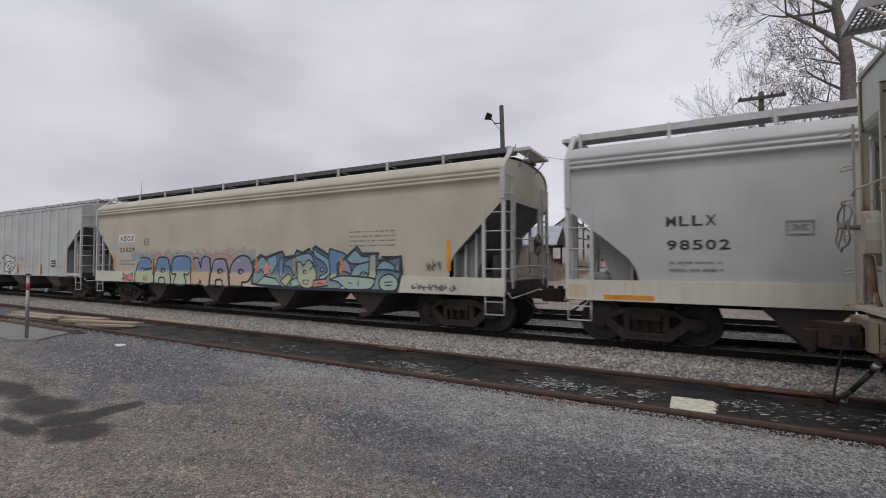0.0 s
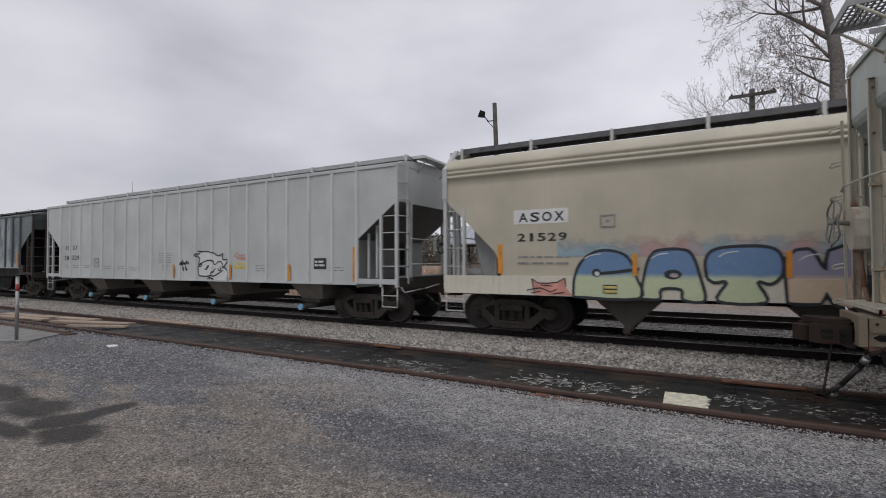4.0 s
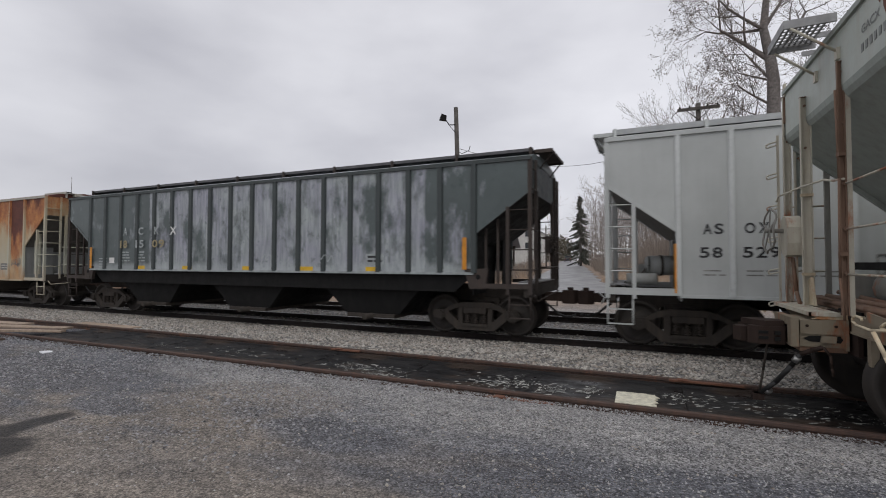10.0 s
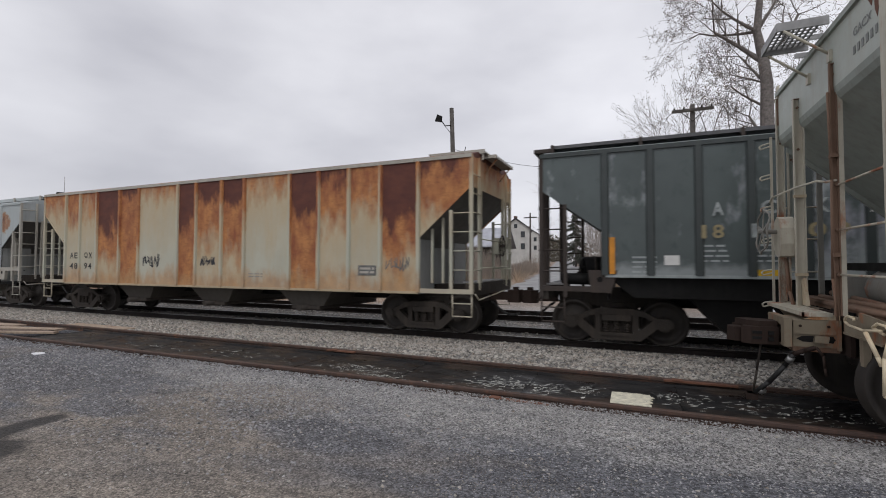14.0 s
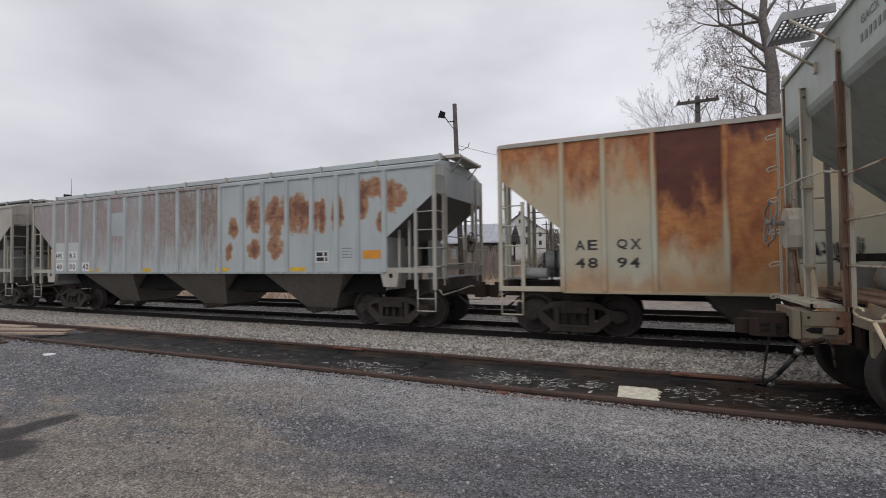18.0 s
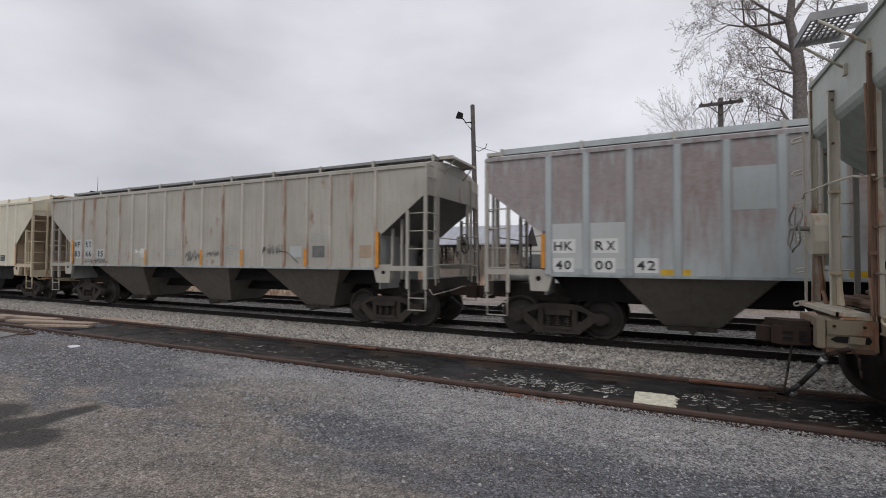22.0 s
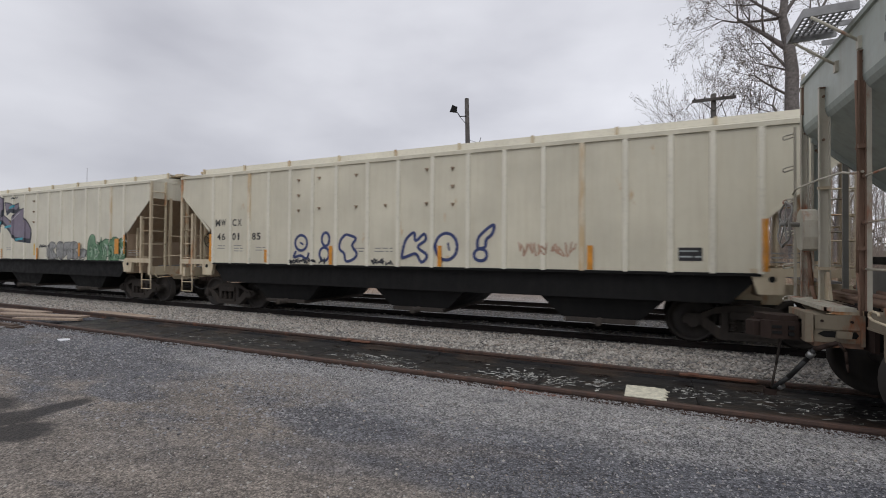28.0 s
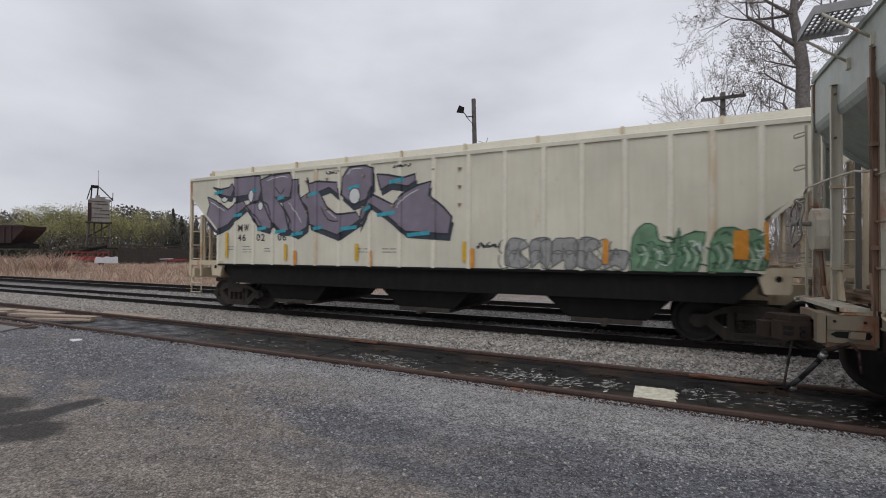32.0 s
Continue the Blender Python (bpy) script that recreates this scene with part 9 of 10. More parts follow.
MAT["metal_roof"] = plain("pale_metal_roof", (0.42, 0.43, 0.47), 0.45, 0.3, var=0.12, scale=1.5)
MAT["dark_wood"] = paint("dark_timber", (0.045, 0.038, 0.033), 0.85, 0.4, (0.09, 0.06, 0.045))
MAT["brown_wall"] = paint("reddish_brown_boards", (0.14, 0.085, 0.065), 0.85, 0.4, (0.07, 0.04, 0.03))
MAT["house_white"] = paint("white_clapboard", (0.55, 0.55, 0.53), 0.7, 0.2)
MAT["house_roof"] = plain("grey_shingles", (0.1, 0.1, 0.11), 0.9, var=0.3, scale=4)
MAT["red"] = plain("faded_red_paint", (0.27, 0.03, 0.03), 0.6, var=0.35, scale=2)
MAT["tarp"] = plain("white_tarp", (0.62, 0.63, 0.66), 0.5, var=0.1)
MAT["rust_car"] = paint("dark_rusty_hopper", (0.04, 0.02, 0.02), 0.85, 0.4, (0.07, 0.03, 0.025))
MAT["silo"] = paint("stained_flaking_tower", (0.27, 0.255, 0.235), 0.85, 0.7, (0.1, 0.08, 0.065), rust=0.45, rust_c=(0.16, 0.1, 0.07), rust_d=(0.08, 0.055, 0.045))


def background_buildings():
    # open shed
    x, y, _ = polar(-21, 45)
    sh = thing("open_shed", "open timber shed with a pale metal roof", "shed", pose(x, y, -0.3, 0, 0, 4))
    for i in range(8):
        for yy in (-2.2, 2.2):
            part("post", Mesh().box(-4.5 + i * 1.28, -4.34 + i * 1.28, yy - 0.08, yy + 0.08, 0, 3.3), "dark_wood", sh)
    for yy in (-2.2, 2.2):
        part("beam", Mesh().box(-4.7, 4.7, yy - 0.1, yy + 0.1, 3.25, 3.5), "dark_wood", sh)
    rf = part("roof", Mesh().prism([(-3.0, 3.3), (0, 5.1), (3.0, 3.3), (3.0, 3.42), (0, 5.24), (-3.0, 3.42)], "x", -5.1, 5.1), "metal_roof", sh)
    for i in range(18):
        xx = -5.0 + i * 0.58
        part("roof_seam", Mesh().prism([(-3.0, 3.43), (0, 5.25), (0, 5.28), (-3.0, 3.46)], "x", xx, xx + 0.03), "metal_roof", rf)
    part("back_wall", Mesh().box(-4.6, 4.6, 2.3, 2.36, 0, 2.2), "brown_wall", sh)
    for i in range(14):
        part("rail_board", Mesh().box(-4.6 + i * 0.66, -4.52 + i * 0.66, -2.36, -2.3, 0.1, 1.9), "dark_wood", sh)
    part("lower_rail", Mesh().box(-4.6, 4.7, -2.4, -2.34, 1.1, 1.22), "dark_wood", sh)
    part("upper_rail", Mesh().box(-4.6, 4.7, -2.4, -2.34, 1.85, 1.97), "dark_wood", sh)
    # small house on the rise
    for az, d, w, zr, label in ((-14.0, 105, 6.4, 10.6, "white clapboard house with a grey gable roof"), (-12.4, 150, 8.0, 11.5, "pale two-storey house behind the bare trees")):
        x, y, _ = polar(az, d)
        h = thing("house", label, "house", pose(x, y, ground_at(x, y) - 0.2, 0, 0, -az), "houses behind the line")
        ev = zr - 2.4
        part("wall", Mesh().prism([(-w / 2, 0), (w / 2, 0), (w / 2, ev), (0, zr - 0.15), (-w / 2, ev)], "y", -4, 4), "house_white", h)
        part("roof", Mesh().prism([(-w / 2 - 0.4, ev - 0.3), (0, zr), (w / 2 + 0.4, ev - 0.3), (w / 2 + 0.4, ev - 0.1), (0, zr + 0.22), (-w / 2 - 0.4, ev - 0.1)], "y", -4.4, 4.4), "house_roof", h)
        part("chimney", Mesh().box(-0.4, 0.4, 0.5, 1.3, zr - 0.6, zr + 1.0), "brown_wall", h)
        for xx in (-w * 0.24, w * 0.24):
            for z in (ev - 1.7, ev - 4.3):
                wn_ = part("window", Mesh().box(xx - 0.45, xx + 0.45, -4.06, -4.0, z, z + 1.3), "glass", h)
                part("window_frame", Mesh().box(xx - 0.53, xx + 0.53, -4.04, -4.005, z + 1.3, z + 1.4).box(xx - 0.53, xx + 0.53, -4.04, -4.005, z - 0.1, z), "house_white", wn_)
        wn_ = part("window", Mesh().box(-0.35, 0.35, -4.06, -4.0, ev + 0.3, ev + 1.2), "glass", h)
    # tower
    x, y, _ = polar(-62.6, 130)
    t = thing("loading_tower", "stained concrete loading tower on steel legs", "tower", pose(x, y, -1.8, 0, 0, 62))
    for sx in (-1, 1):
        for sy in (-1, 1):
            part("leg", Mesh().tube((sx * 2.5, sy * 1.8, 0), (sx * 1.8, sy * 1.5, 10.6), 0.17, 8), "pole", t)
    for z in (3.4, 6.8):
        for s in (-1, 1):
            part("cross_beam", Mesh().box(-2.3, 2.3, s * 1.7 - 0.1, s * 1.7 + 0.1, z, z + 0.22), "dark_wood", t)
            part("diagonal", Mesh().tube((-2.2, s * 1.7, z), (2.1, s * 1.65, z + 3.2), 0.07, 6), "dark_wood", t)
    part("bin", Mesh().box(-1.95, 1.95, -1.7, 1.7, 10.4, 15.3), "silo", t)
    for xx in (-0.9, 0.6):
        part("inner_leg", Mesh().tube((xx, 0.4, 0), (xx * 0.9, 0.2, 10.4), 0.15, 8), "pole", t)
    part("bin_floor", Mesh().box(-2.4, 2.4, -2.0, 2.0, 10.2, 10.4), "dark_wood", t)
    for z, x0, x1 in ((11.3, -1.95, 1.95), (12.1, -0.9, 1.9), (12.9, 0.2, 1.95), (13.4, -1.95, 0.5), (14.3, -0.8, 1.6), (14.9, -1.95, 1.2)):
        part("band", Mesh().box(x0, x1, -1.78, -1.7, z, z + 0.13), "dark_wood", t)
    part("roof_slab", Mesh().prism([(-1.7, 15.3), (2.2, 15.3), (2.3, 15.55), (1.2, 15.6), (1.1, 16.1), (0.2, 16.0), (0.1, 16.5), (-0.6, 16.3), (-0.7, 15.7), (-1.7, 15.6)], "y", -1.5, 1.5), "silo", t)
    for xx in (-1.5, -0.4):
        part("head_post", Mesh().tube((xx, 0, 15.4), (xx + 0.2, 0, 18.6), 0.14, 6), "black", t)
    part("head_house", Mesh().box(-1.5, -0.1, -0.5, 0.5, 18.1, 18.7), "black", t)
    part("stain_sheet", Mesh().box(-1.97, -1.3, -1.74, -1.7, 10.5, 14.6), "rust_car", t, "dark rusted sheet patch")
    part("head_brace", Mesh().tube((-1.5, 0, 18.2), (-2.2, 0, 15.4), 0.1, 6), "black", t)
    part("roof_rail", Mesh().box(1.0, 2.6, -0.1, 0.1, 16.0, 16.12).box(2.45, 2.6, -0.1, 0.1, 15.4, 17.3), "black", t)
    part("head_brace", Mesh().tube((0.0, 0, 18.4), (2.5, 0, 15.6), 0.12, 6), "black", t)
    part("antenna", Mesh().tube((-0.2, 0, 18.8), (-0.2, 0, 22.2), 0.05, 6), "steel", t)
    part("ladder", Mesh().box(2.25, 2.32, -0.3, 0.3, 0, 15.4), "dark_wood", t)
    part("conveyor", Mesh().prism([(-12.5, 0.6), (1.6, 4.6), (1.6, 5.2), (-12.5, 1.2)], "y", -2.9, -2.1), "black", t)
    part("conveyor_floor", Mesh().box(-3.0, 6.0, -3.0, -2.0, 4.4, 4.62), "black", t)
    for xx in (-9, -5.5, -2):
        part("trestle", Mesh().tube((xx, -2.5, 0), (xx, -2.5, 1.2 + (xx + 12.5) * 0.28), 0.12, 6), "black", t)
    # open hopper wagon on its bank
    x, y, _ = polar(-70.5, 82)
    w = thing("ore_wagon", "dark rust-brown open ore wagon standing on a bank", "rail car", pose(x, y, 0.9, 0, 0, 19))
    part("body", Mesh().prism([(-6.5, 3.95), (6.9, 3.95), (6.7, 3.5), (4.9, 1.85), (-6.5, 1.85)], "y", -1.4, 1.4), "rust_car", w)
    part("top_rim", Mesh().box(-6.6, 7.0, -1.5, -1.4, 3.85, 4.05), "rust_car", w)
    for i in range(13):
        part("rib", Mesh().box(-6.3 + i * 0.95, -6.2 + i * 0.95, -1.5, -1.4, 1.9, 3.9), "rust_car", w)
    part("underframe", Mesh().box(-6.3, 6.3, -1.0, 1.0, 1.2, 1.85), "black", w)
    for xx in (-5.2, -3.5, 3.2, 4.9):
        part("wheel", Mesh().tube((xx, -1.2, 0.55), (xx, -1.05, 0.55), 0.5, 16), "black", w)
    m = Mesh().prism([(-30, -1.5), (14, -1.5), (10, 0.75), (-30, 0.95)], "y", -2.2, 2.2)
    MAT["bank"] = paint("weedy_dirt", (0.2, 0.14, 0.1), 0.95, 0.6, (0.12, 0.08, 0.055), rust=0.4, rust_c=(0.24, 0.15, 0.1), rust_d=(0.1, 0.07, 0.05))
    bk = part("wagon_bank", m, "bank")
    bk.matrix_basis = pose(x, y, 0.0, 0, 0, 19)
    tagged(bk, "low weedy bank under the wagon", "bank", "", "structure")
    # red trailer, white tarp, long dark wall
    x, y, _ = polar(-63.4, 88)
    r = thing("red_flatbed", "faded red farm trailer among the weeds", "trailer", pose(x, y, -0.3, 0, 0, 62))
    part("bed", Mesh().box(-2.6, 2.6, -1, 1, 0.75, 1.35), "red", r)
    for i in range(9):
        part("side_stake", Mesh().box(-2.6 + i * 0.63, -2.5 + i * 0.63, -1.05, -1.0, 1.35, 2.1), "red", r)
    part("side_rail", Mesh().box(-2.6, 2.6, -1.05, -1.0, 1.95, 2.1), "red", r)
    for xx in (-1.6, 1.6):
        part("wheel", Mesh().tube((xx, -1.1, 0.4), (xx, -0.85, 0.4), 0.4, 16), "rubber", r)
    x, y, _ = polar(-62.0, 84)
    tp = Mesh()
    pts = [(-1.3, 0), (-1.25, 0.55), (-1.1, 0.9), (-0.4, 0.75), (0.1, 0.95), (0.7, 0.8), (1.2, 0.95), (1.45, 0.9), (1.5, 0)]
    tp.prism(pts, "y", -0.9, 0.9)
    ob = part("tarped_load", tp, "tarp")
    ob.matrix_basis = pose(x, y, 0.15, 0, 0, 60)
    tagged(ob, "white tarpaulin over a low load in the weeds", "tarpaulin")
    x, y, _ = polar(-57.4, 103)
    wl_ = thing("dark_fence_wall", "long dark weathered timber wall with posts", "fence", pose(x, y, -0.6, 0, 0, 56))
    for i in range(14):
        part("board", Mesh().box(-6.3 + i * 0.9, -5.45 + i * 0.9, -0.03, 0.03, 0.1, 3.3 - 0.12 * (i % 3)), "dark_wood", wl_)
        part("post", Mesh().box(-6.42 + i * 0.9, -6.3 + i * 0.9, -0.12, -0.03, 0, 3.75), "dark_wood", wl_)
    part("top_beam", Mesh().box(-6.5, 6.4, -0.15, 0.0, 3.45, 3.65), "dark_wood", wl_)
    x, y, _ = polar(-56.0, 80)
    b = thing("red_barrier", "fallen red and white barrier in the weeds", "barrier", pose(x, y, 0.1, 0, -2, 57))
    part("beam", Mesh().box(-1.2, 1.6, -0.06, 0.06, 0.4, 0.62), "red", b)
    part("white_beam", Mesh().box(-1.9, -0.2, -0.05, 0.05, 0.66, 0.76), "tarp", b)
    for xx in (-0.9, 1.2):
        part("leg", Mesh().box(xx - 0.05, xx + 0.05, -0.3, 0.3, 0, 0.5), "dark_wood", b)


background_buildings()

MAT["spring_leaf"] = stone_material("pale_spring_leaves", (0.24, 0.235, 0.1), (0.45, 0.43, 0.2))
MAT["dusk_scrub"] = stone_material("dark_olive_brown_scrub", (0.055, 0.05, 0.036), (0.15, 0.132, 0.098))
MAT["grey_leaf"] = stone_material("grey_brown_far_twigs", (0.12, 0.112, 0.085), (0.26, 0.235, 0.18))
MAT["conifer"] = stone_material("dark_conifer", (0.055, 0.063, 0.052), (0.13, 0.137, 0.112))


def leafy_tree(az, d, h, w, material, label, seed, n=7500, group="far trees"):
    """A spreading tree: leaning limbs that carry domed clumps of small leaves with gaps between."""
    g = np.random.default_rng(seed)
    rng = random.Random(seed)
    x, y, _ = polar(az, d)
    root = thing("tree", label, "tree", pose(x, y, -0.5), group)
    segs, tips = [], []
    fork = Vector((rng.uniform(-0.4, 0.4), 0, h * 0.24))
    segs.append((Vector((0, 0, 0)), fork, h * 0.026, h * 0.02))
    for i in range(8):
        a = 2 * math.pi * i / 8 + rng.uniform(-0.3, 0.3)
        r = w * 0.5 * rng.uniform(0.35, 0.95)
        end = Vector((math.cos(a) * r, math.sin(a) * r, h * (0.9 - 0.3 * (r / (w * 0.5)) ** 2)))
        mid = fork.lerp(end, 0.5) + Vector((-math.cos(a) * 0.3, -math.sin(a) * 0.3, h * 0.06))
        segs += [(fork, mid, h * 0.013, h * 0.01), (mid, end, h * 0.01, h * 0.004)]
        for base in (mid, mid.lerp(end, 0.5), end):
            grow(rng, segs, tips, base, (math.cos(a) * 0.5 + rng.uniform(-0.5, 0.5), math.sin(a) * 0.5 + rng.uniform(-0.5, 0.5), rng.uniform(0.3, 1.0)), h * 0.14, h * 0.004, 1, 0.7, 0.0, 2, 0.03)
    v, f = tubes_arrays(segs, 5)
    ob = cloud("trunk", v, f, "bark", "")
    ob.parent = root
    t = np.array([tuple(q) for q in tips])
    c = t[g.integers(0, len(t), n)] + g.normal(0, 1, (n, 3)) * np.array([w * 0.05, w * 0.05, h * 0.035])
    c[:, 2] -= g.uniform(0, 1, n) ** 3 * h * 0.22
    v, f = specks(c, h * 0.0115, g)
    ob = cloud("crown", v, f, material, "")
    ob.parent = root


def far_trees():
    k = 0
    for az, d, top, w in ((-68.2, 150, 3.9, 13), (-66.4, 152, 4.9, 15), (-64.6, 155, 5.4, 16), (-60.4, 150, 5.3, 15), (-58.8, 152, 5.2, 14), (-57.5, 158, 4.3, 11),
                          (-63.1, 165, 4.4, 13), (-62.0, 168, 4.6, 13)):
        leafy_tree(az, d, d * math.tan(radians(top * 0.84)) + 2, w, "spring_leaf", "pale green willow in early leaf at the field's end", 100 + k, 5200)
        k += 1
    for az, d, top, w in ((-70.5, 160, 4.2, 10), (-69.4, 170, 4.0, 9), (-57.2, 150, 4.0, 9), (-55.2, 150, 3.9, 10), (-53.8, 155, 4.2, 10), (-72.5, 150, 3.6, 10), (-52, 150, 4, 11)):
        leafy_tree(az, d, d * math.tan(radians(top)) + 2, w, "grey_leaf", "grey-brown bare tree at the field's end", 200 + k, 1800)
        k += 1
    for az, d, top in ((-56.2, 150, 4.8), (-55.4, 152, 4.1), (-54.0, 150, 4.2)):
        x, y, _ = polar(az, d)
        h = d * math.tan(radians(top)) + 2
        g = np.random.default_rng(int(-az * 10))
        root = thing("conifer", "dark ragged conifer at the field's end", "tree", pose(x, y, -0.5), "conifers")
        part("trunk", Mesh().tube((0, 0, 0), (0, 0, h), 0.25, 6, 0.04), "bark", root)
        n = 2200
        z = g.uniform(0.12, 1, n)
        r = (1.02 - z) * h * 0.24 * g.uniform(0.1, 1.25, n) * (0.7 + 0.3 * np.sin(z * 40))
        a = g.uniform(0, 2 * np.pi, n)
        v, f = specks(np.stack([r * np.cos(a), r * np.sin(a), z * h], -1), 0.28, g)
        ob = cloud("crown", v, f, "conifer", "")
        ob.parent = root
    # dense scrub under the willows
    g = np.random.default_rng(19)
    n = 26000
    az, d = np.radians(g.uniform(-74, -50, n)), g.uniform(136, 149, n)
    hh = 3.6 + 2.2 * np.sin(az * 47) * np.sin(az * 19 + 1)
    v, f = specks(np.stack([d * np.sin(az), d * np.cos(az), g.uniform(-0.2, 1, n) ** 2 * hh + 0.3], -1), 0.3, g)
    cloud("field_scrub", v, f, "dusk_scrub", "stuff", "dense grey-brown scrub under the far willows", "scrub")
    # the low dusky edge of the woods round the horizon
    g = np.random.default_rng(9)
    n = 150000
    az = np.radians(np.concatenate([g.uniform(-76, -50, 57000), g.uniform(-50, -8, 75000), g.uniform(-8, 40, n - 132000)]))
    d = g.uniform(165, 230, n)
    hh = 7.0 + 3.2 * (np.sin(az * 23) * 0.5 + 0.5) + 1.8 * (np.sin(az * 71 + 1) * 0.5 + 0.5)
    hh = hh + 4.2 * smooth(-72, -68, np.degrees(az)) * (1 - smooth(-57, -54, np.degrees(az)))
    c = np.stack([d * np.sin(az), d * np.cos(az), g.uniform(-0.25, 1, n) * hh + 0.6], -1)
    v, f = specks(c, 0.42, g)
    cloud("far_woods", v, f, "dusk_scrub", "stuff", "grey-brown belt of far leafless woods", "woods")


far_trees()


# ---------------------------------------------------------------- the street behind the line
def street():
    k = Tree_nodes("wet_worn_asphalt", 0.42)
    col = k.ramp(k.noise(0.6, 5, None, 0.6), 0.3, 0.7, (0.14, 0.14, 0.143), (0.24, 0.237, 0.233))
    col = k.mix(k.maths("MULTIPLY", k.ramp(k.noise(6, 6), 0.45, 0.75), 0.4), col, (0.12, 0.115, 0.11))
    MAT["street"] = k.done(col, k.ramp(k.noise(1.2, 4), 0.3, 0.7, (0.3,) * 3, (0.6,) * 3))
    ys = np.concatenate([np.arange(19.5, 60, 1.0), np.arange(60, 165, 3.0)])
    half = 2.5 + 0.7 * (1 - smooth(24, 32, ys)) + 0.18 * np.sin(ys * 1.3)
    rows = []
    for u in (-1, -0.5, 0, 0.5, 1):
        x = road_middle(ys) + u * half
        rows.append(np.stack([x, ys, ground_height(x, ys) + 0.05], -1))
    v = np.stack(rows, 1)
    n, m = v.shape[:2]
    idx = np.arange(n * m).reshape(n, m)
    f = np.stack([idx[:-1, :-1], idx[:-1, 1:], idx[1:, 1:], idx[1:, :-1]], -1).reshape(-1, 4)
    cloud("road", v.reshape(-1, 3), f, "street", "structure", "pale wet street running off between bare trees", "road")

    # cars parked far up the street
    MAT["car_dark"] = plain("dark_blue_car_paint", (0.025, 0.028, 0.035), 0.25, var=0.1)
    MAT["car_white"] = plain("white_car_paint", (0.7, 0.71, 0.72), 0.3, var=0.05)
    MAT["tail_lamp"] = plain("red_lamp_glass", (0.35, 0.02, 0.02), 0.2)
    for az, d, paint_, label in ((-8.35, 140, "car_dark", "dark sport utility car parked in the street"), (-5.95, 112, "car_white", "white car parked beyond the bare trees"),
                                 (-5.0, 114, "car_white", "white van parked beyond the bare trees")):
        x, y, _ = polar(az, d)
        c = thing("parked_car", label, "car", pose(x, y, ground_at(x, y) + 0.06, 0, 0, 8), "cars in the street")
        tall = 0.25 if "van" in label or "utility" in label else 0.0
        low = Mesh().prism([(-2.2, 0.35), (2.2, 0.35), (2.25, 0.8), (1.9, 0.98), (-2.15, 1.02), (-2.25, 0.7)], "x", -0.88, 0.88)
        part("body", low, paint_, c)
        cab = Mesh().prism([(-2.1, 1.02), (1.2, 0.98), (0.5, 1.5 + tall), (-1.8, 1.52 + tall)], "x", -0.76, 0.76)
        part("cabin", cab, paint_, c)
        part("rear_window", Mesh().prism([(-0.62, 1.1), (0.62, 1.1), (0.56, 1.42 + tall), (-0.56, 1.42 + tall)], "y", -2.14, -2.02), "glass", c)
        part("side_window", Mesh().prism([(-1.7, 1.1), (0.85, 1.08), (0.4, 1.42 + tall), (-1.6, 1.43 + tall)], "x", 0.755, 0.775), "glass", c)
        part("bumper", Mesh().box(-0.86, 0.86, -2.32, -2.2, 0.38, 0.62), "rubber", c)
        for sx in (-1, 1):
            part("tail_lamp", Mesh().box(sx * 0.72 - 0.1, sx * 0.72 + 0.1, -2.27, -2.15, 0.78, 0.98), "tail_lamp", c)
            for yy in (-1.35, 1.35):
                w = part("wheel", Mesh().lathe([(0.05, -0.11), (0.24, -0.11), (0.33, -0.09), (0.33, 0.09), (0.24, 0.11), (0.05, 0.11)], (0, 0, 0), "x", 18), "rubber", c)
                w.matrix_basis = pose(sx * 0.78, yy, 0.33)
    # tall conifer beside the street, and the poles along it
    x, y, _ = polar(-6.85, 78)
    h = 11.9
    root = thing("conifer", "tall dark conifer beside the street", "tree", pose(x, y, ground_at(x, y) - 0.2), "conifers")
    part("trunk", Mesh().tube((0, 0, 0), (0, 0, h), 0.22, 8, 0.03), "bark", root)
    g = np.random.default_rng(66)
    segs, pts = [], []
    for i in range(120):
        z = h * (0.08 + 0.9 * (i / 120))
        a = g.uniform(0, 2 * np.pi)
        ln = (1.03 - z / h) * 2.9 * g.uniform(0.6, 1.15) + 0.12
        tip = Vector((ln * math.cos(a), ln * math.sin(a), z - 0.28 * ln + 0.1))
        segs.append((Vector((0, 0, z)), tip, 0.035, 0.01))
        k_ = int(60 + 130 * ln)
        u = g.uniform(0.12, 1.05, k_)
        pts.append(np.outer(1 - u, (0, 0, z)) + np.outer(u, tuple(tip)) + g.normal(0, 1, (k_, 3)) * np.array([0.13, 0.13, 0.1]) * (1.25 - u)[:, None] - np.array([0, 0, 0.12]) * u[:, None])
    v, f = tubes_arrays(segs, 4)
    ob = cloud("branch_crown", v, f, "bark", "")
    ob.parent = root
    v, f = specks(np.concatenate(pts), 0.085, g)
    ob = cloud("needle_crown", v, f, "conifer", "")
    ob.parent = root
    for y in (62, 92, 128):
        x = road_middle(y) - 4.2
        p = thing("street_pole", "grey wooden wire pole beside the street", "utility pole", pose(x, y, ground_at(x, y)), "poles along the street")
        part("pole", Mesh().tube((0, 0, -0.3), (0, 0, 8.2), 0.14, 10, 0.1), "pole", p)
        part("crossarm", Mesh().box(-0.9, 0.9, -0.07, 0.07, 7.5, 7.64), "pole", p)


street()


# ---------------------------------------------------------------- what moves
def rolled(t):
    ts, ss = zip(*ROLLED)
    if t >= ts[-1]:
        return ss[-1]
    i = max(k for k in range(len(ts)) if ts[k] <= t)
    i = min(i, len(ts) - 2)
    return ss[i] + (ss[i + 1] - ss[i]) * (t - ts[i]) / (ts[i + 1] - ts[i])


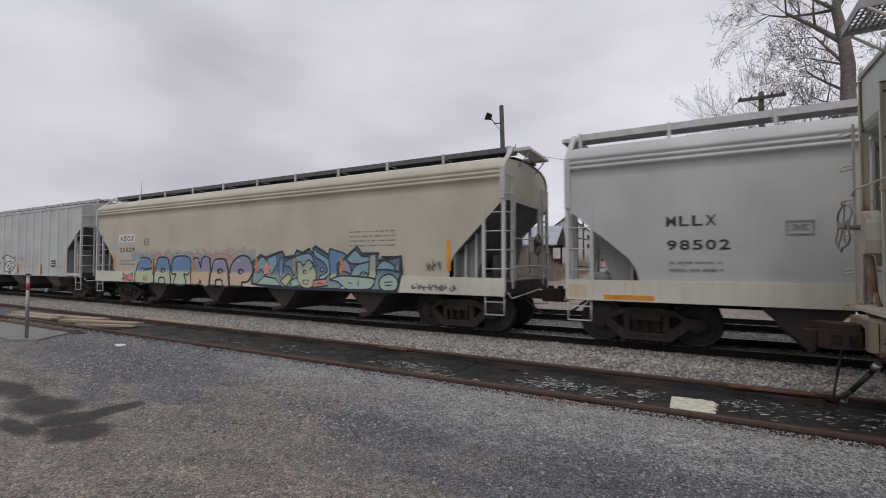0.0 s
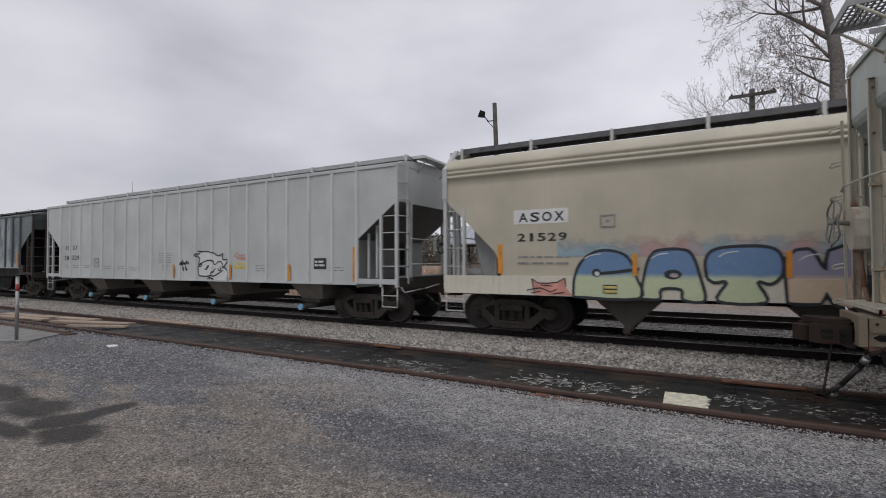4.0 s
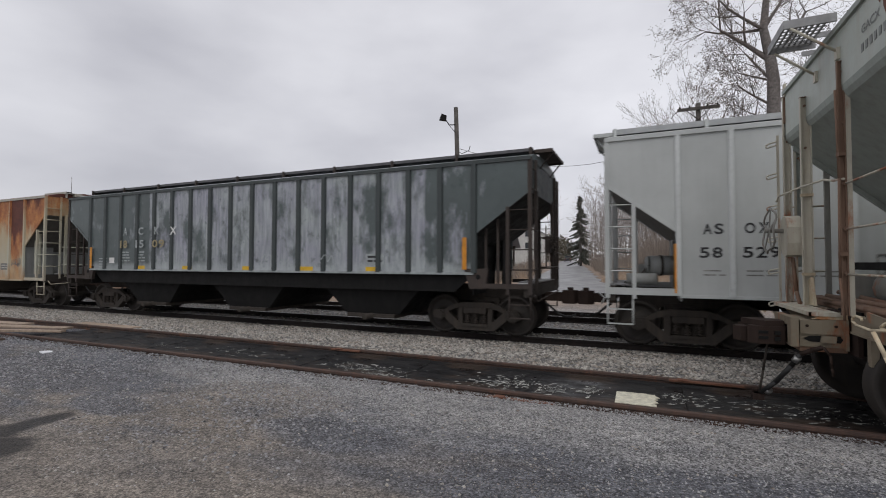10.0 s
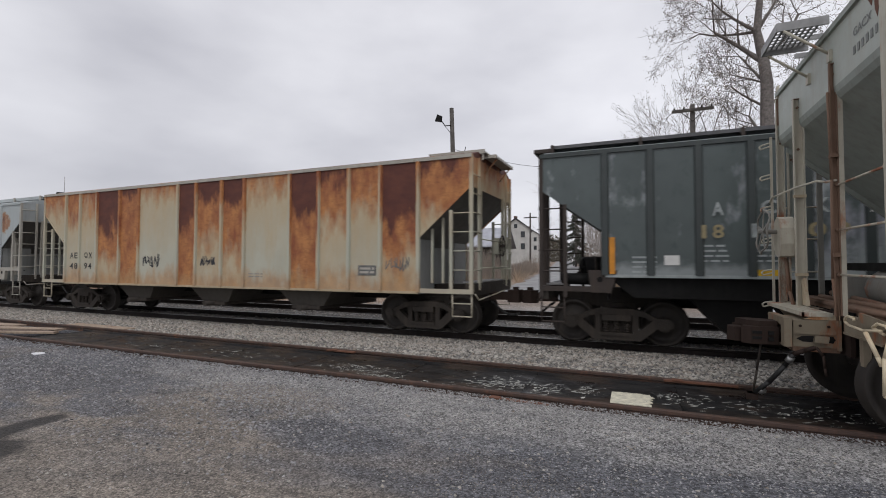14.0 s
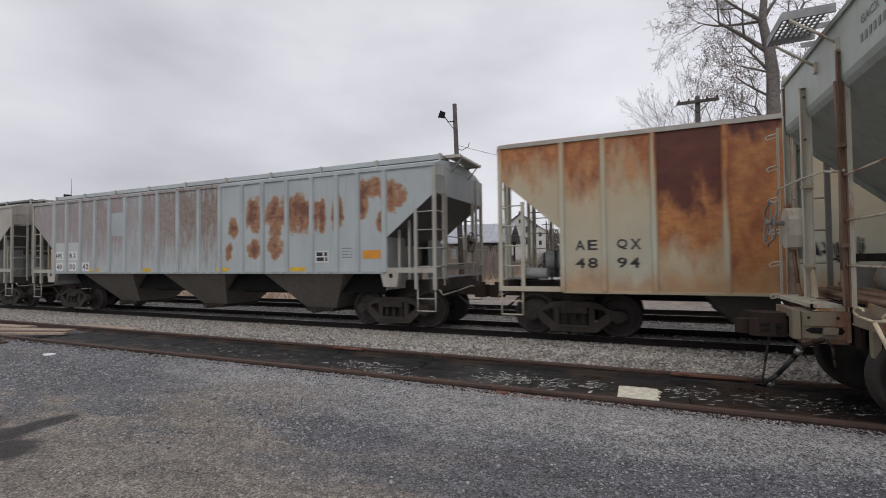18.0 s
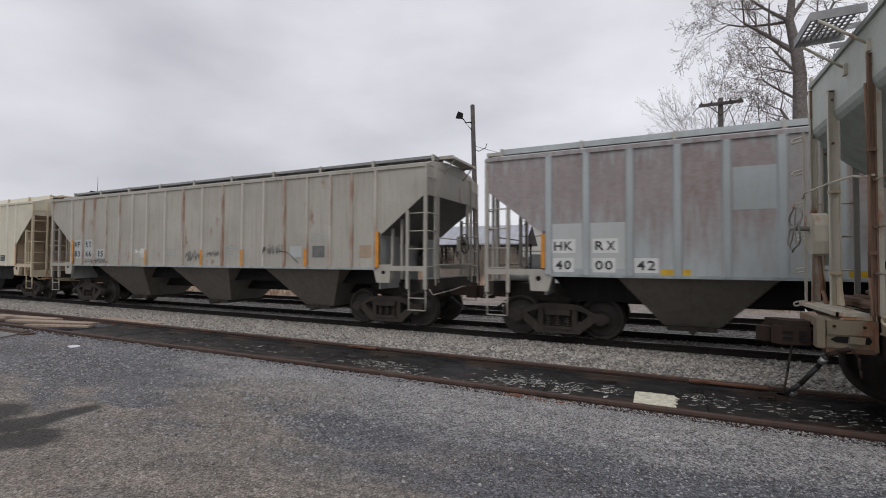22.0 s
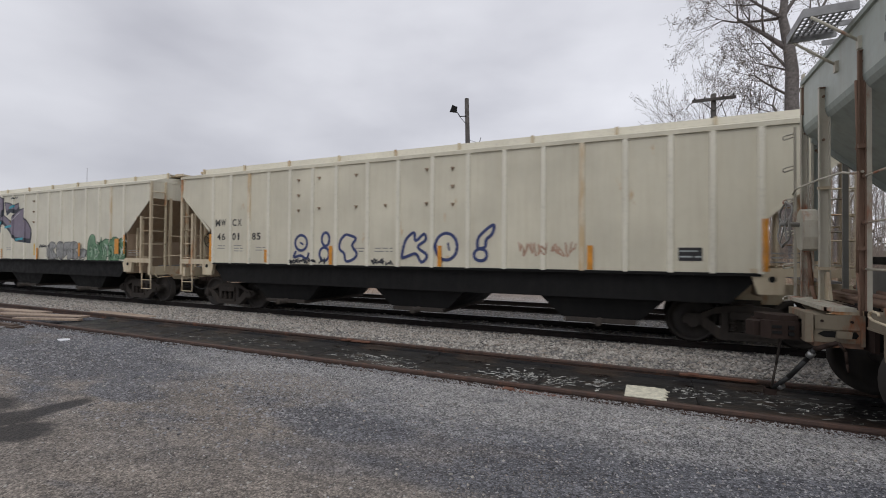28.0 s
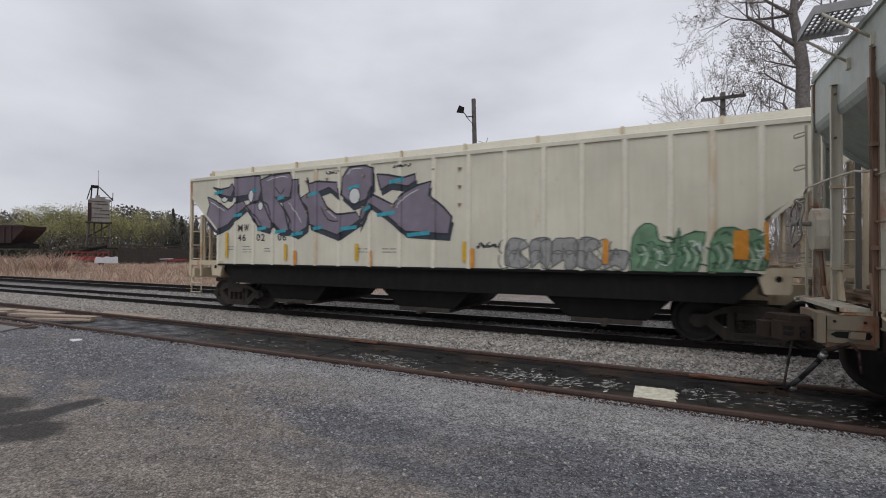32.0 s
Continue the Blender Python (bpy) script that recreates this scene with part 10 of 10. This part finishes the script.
def motions():
    for car, sp in TRAIN:
        walk(car, [(t, pose(sp["q"] + s, Y2, Z2)) for t, s in ROLLED])
    n = int(32.0 / 0.16)
    turn_rows = [(32.0 * i / n, math.degrees(rolled(32.0 * i / n) / WHEEL_R)) for i in range(n + 1)]
    for axle, x in AXLES:
        if axle.parent in [c for c, _ in TRAIN]:
            walk(axle, [(t, Matrix.Translation((x, 0, WHEEL_R)) @ Matrix.Rotation(radians(a), 4, "Y")) for t, a in turn_rows])


motions()
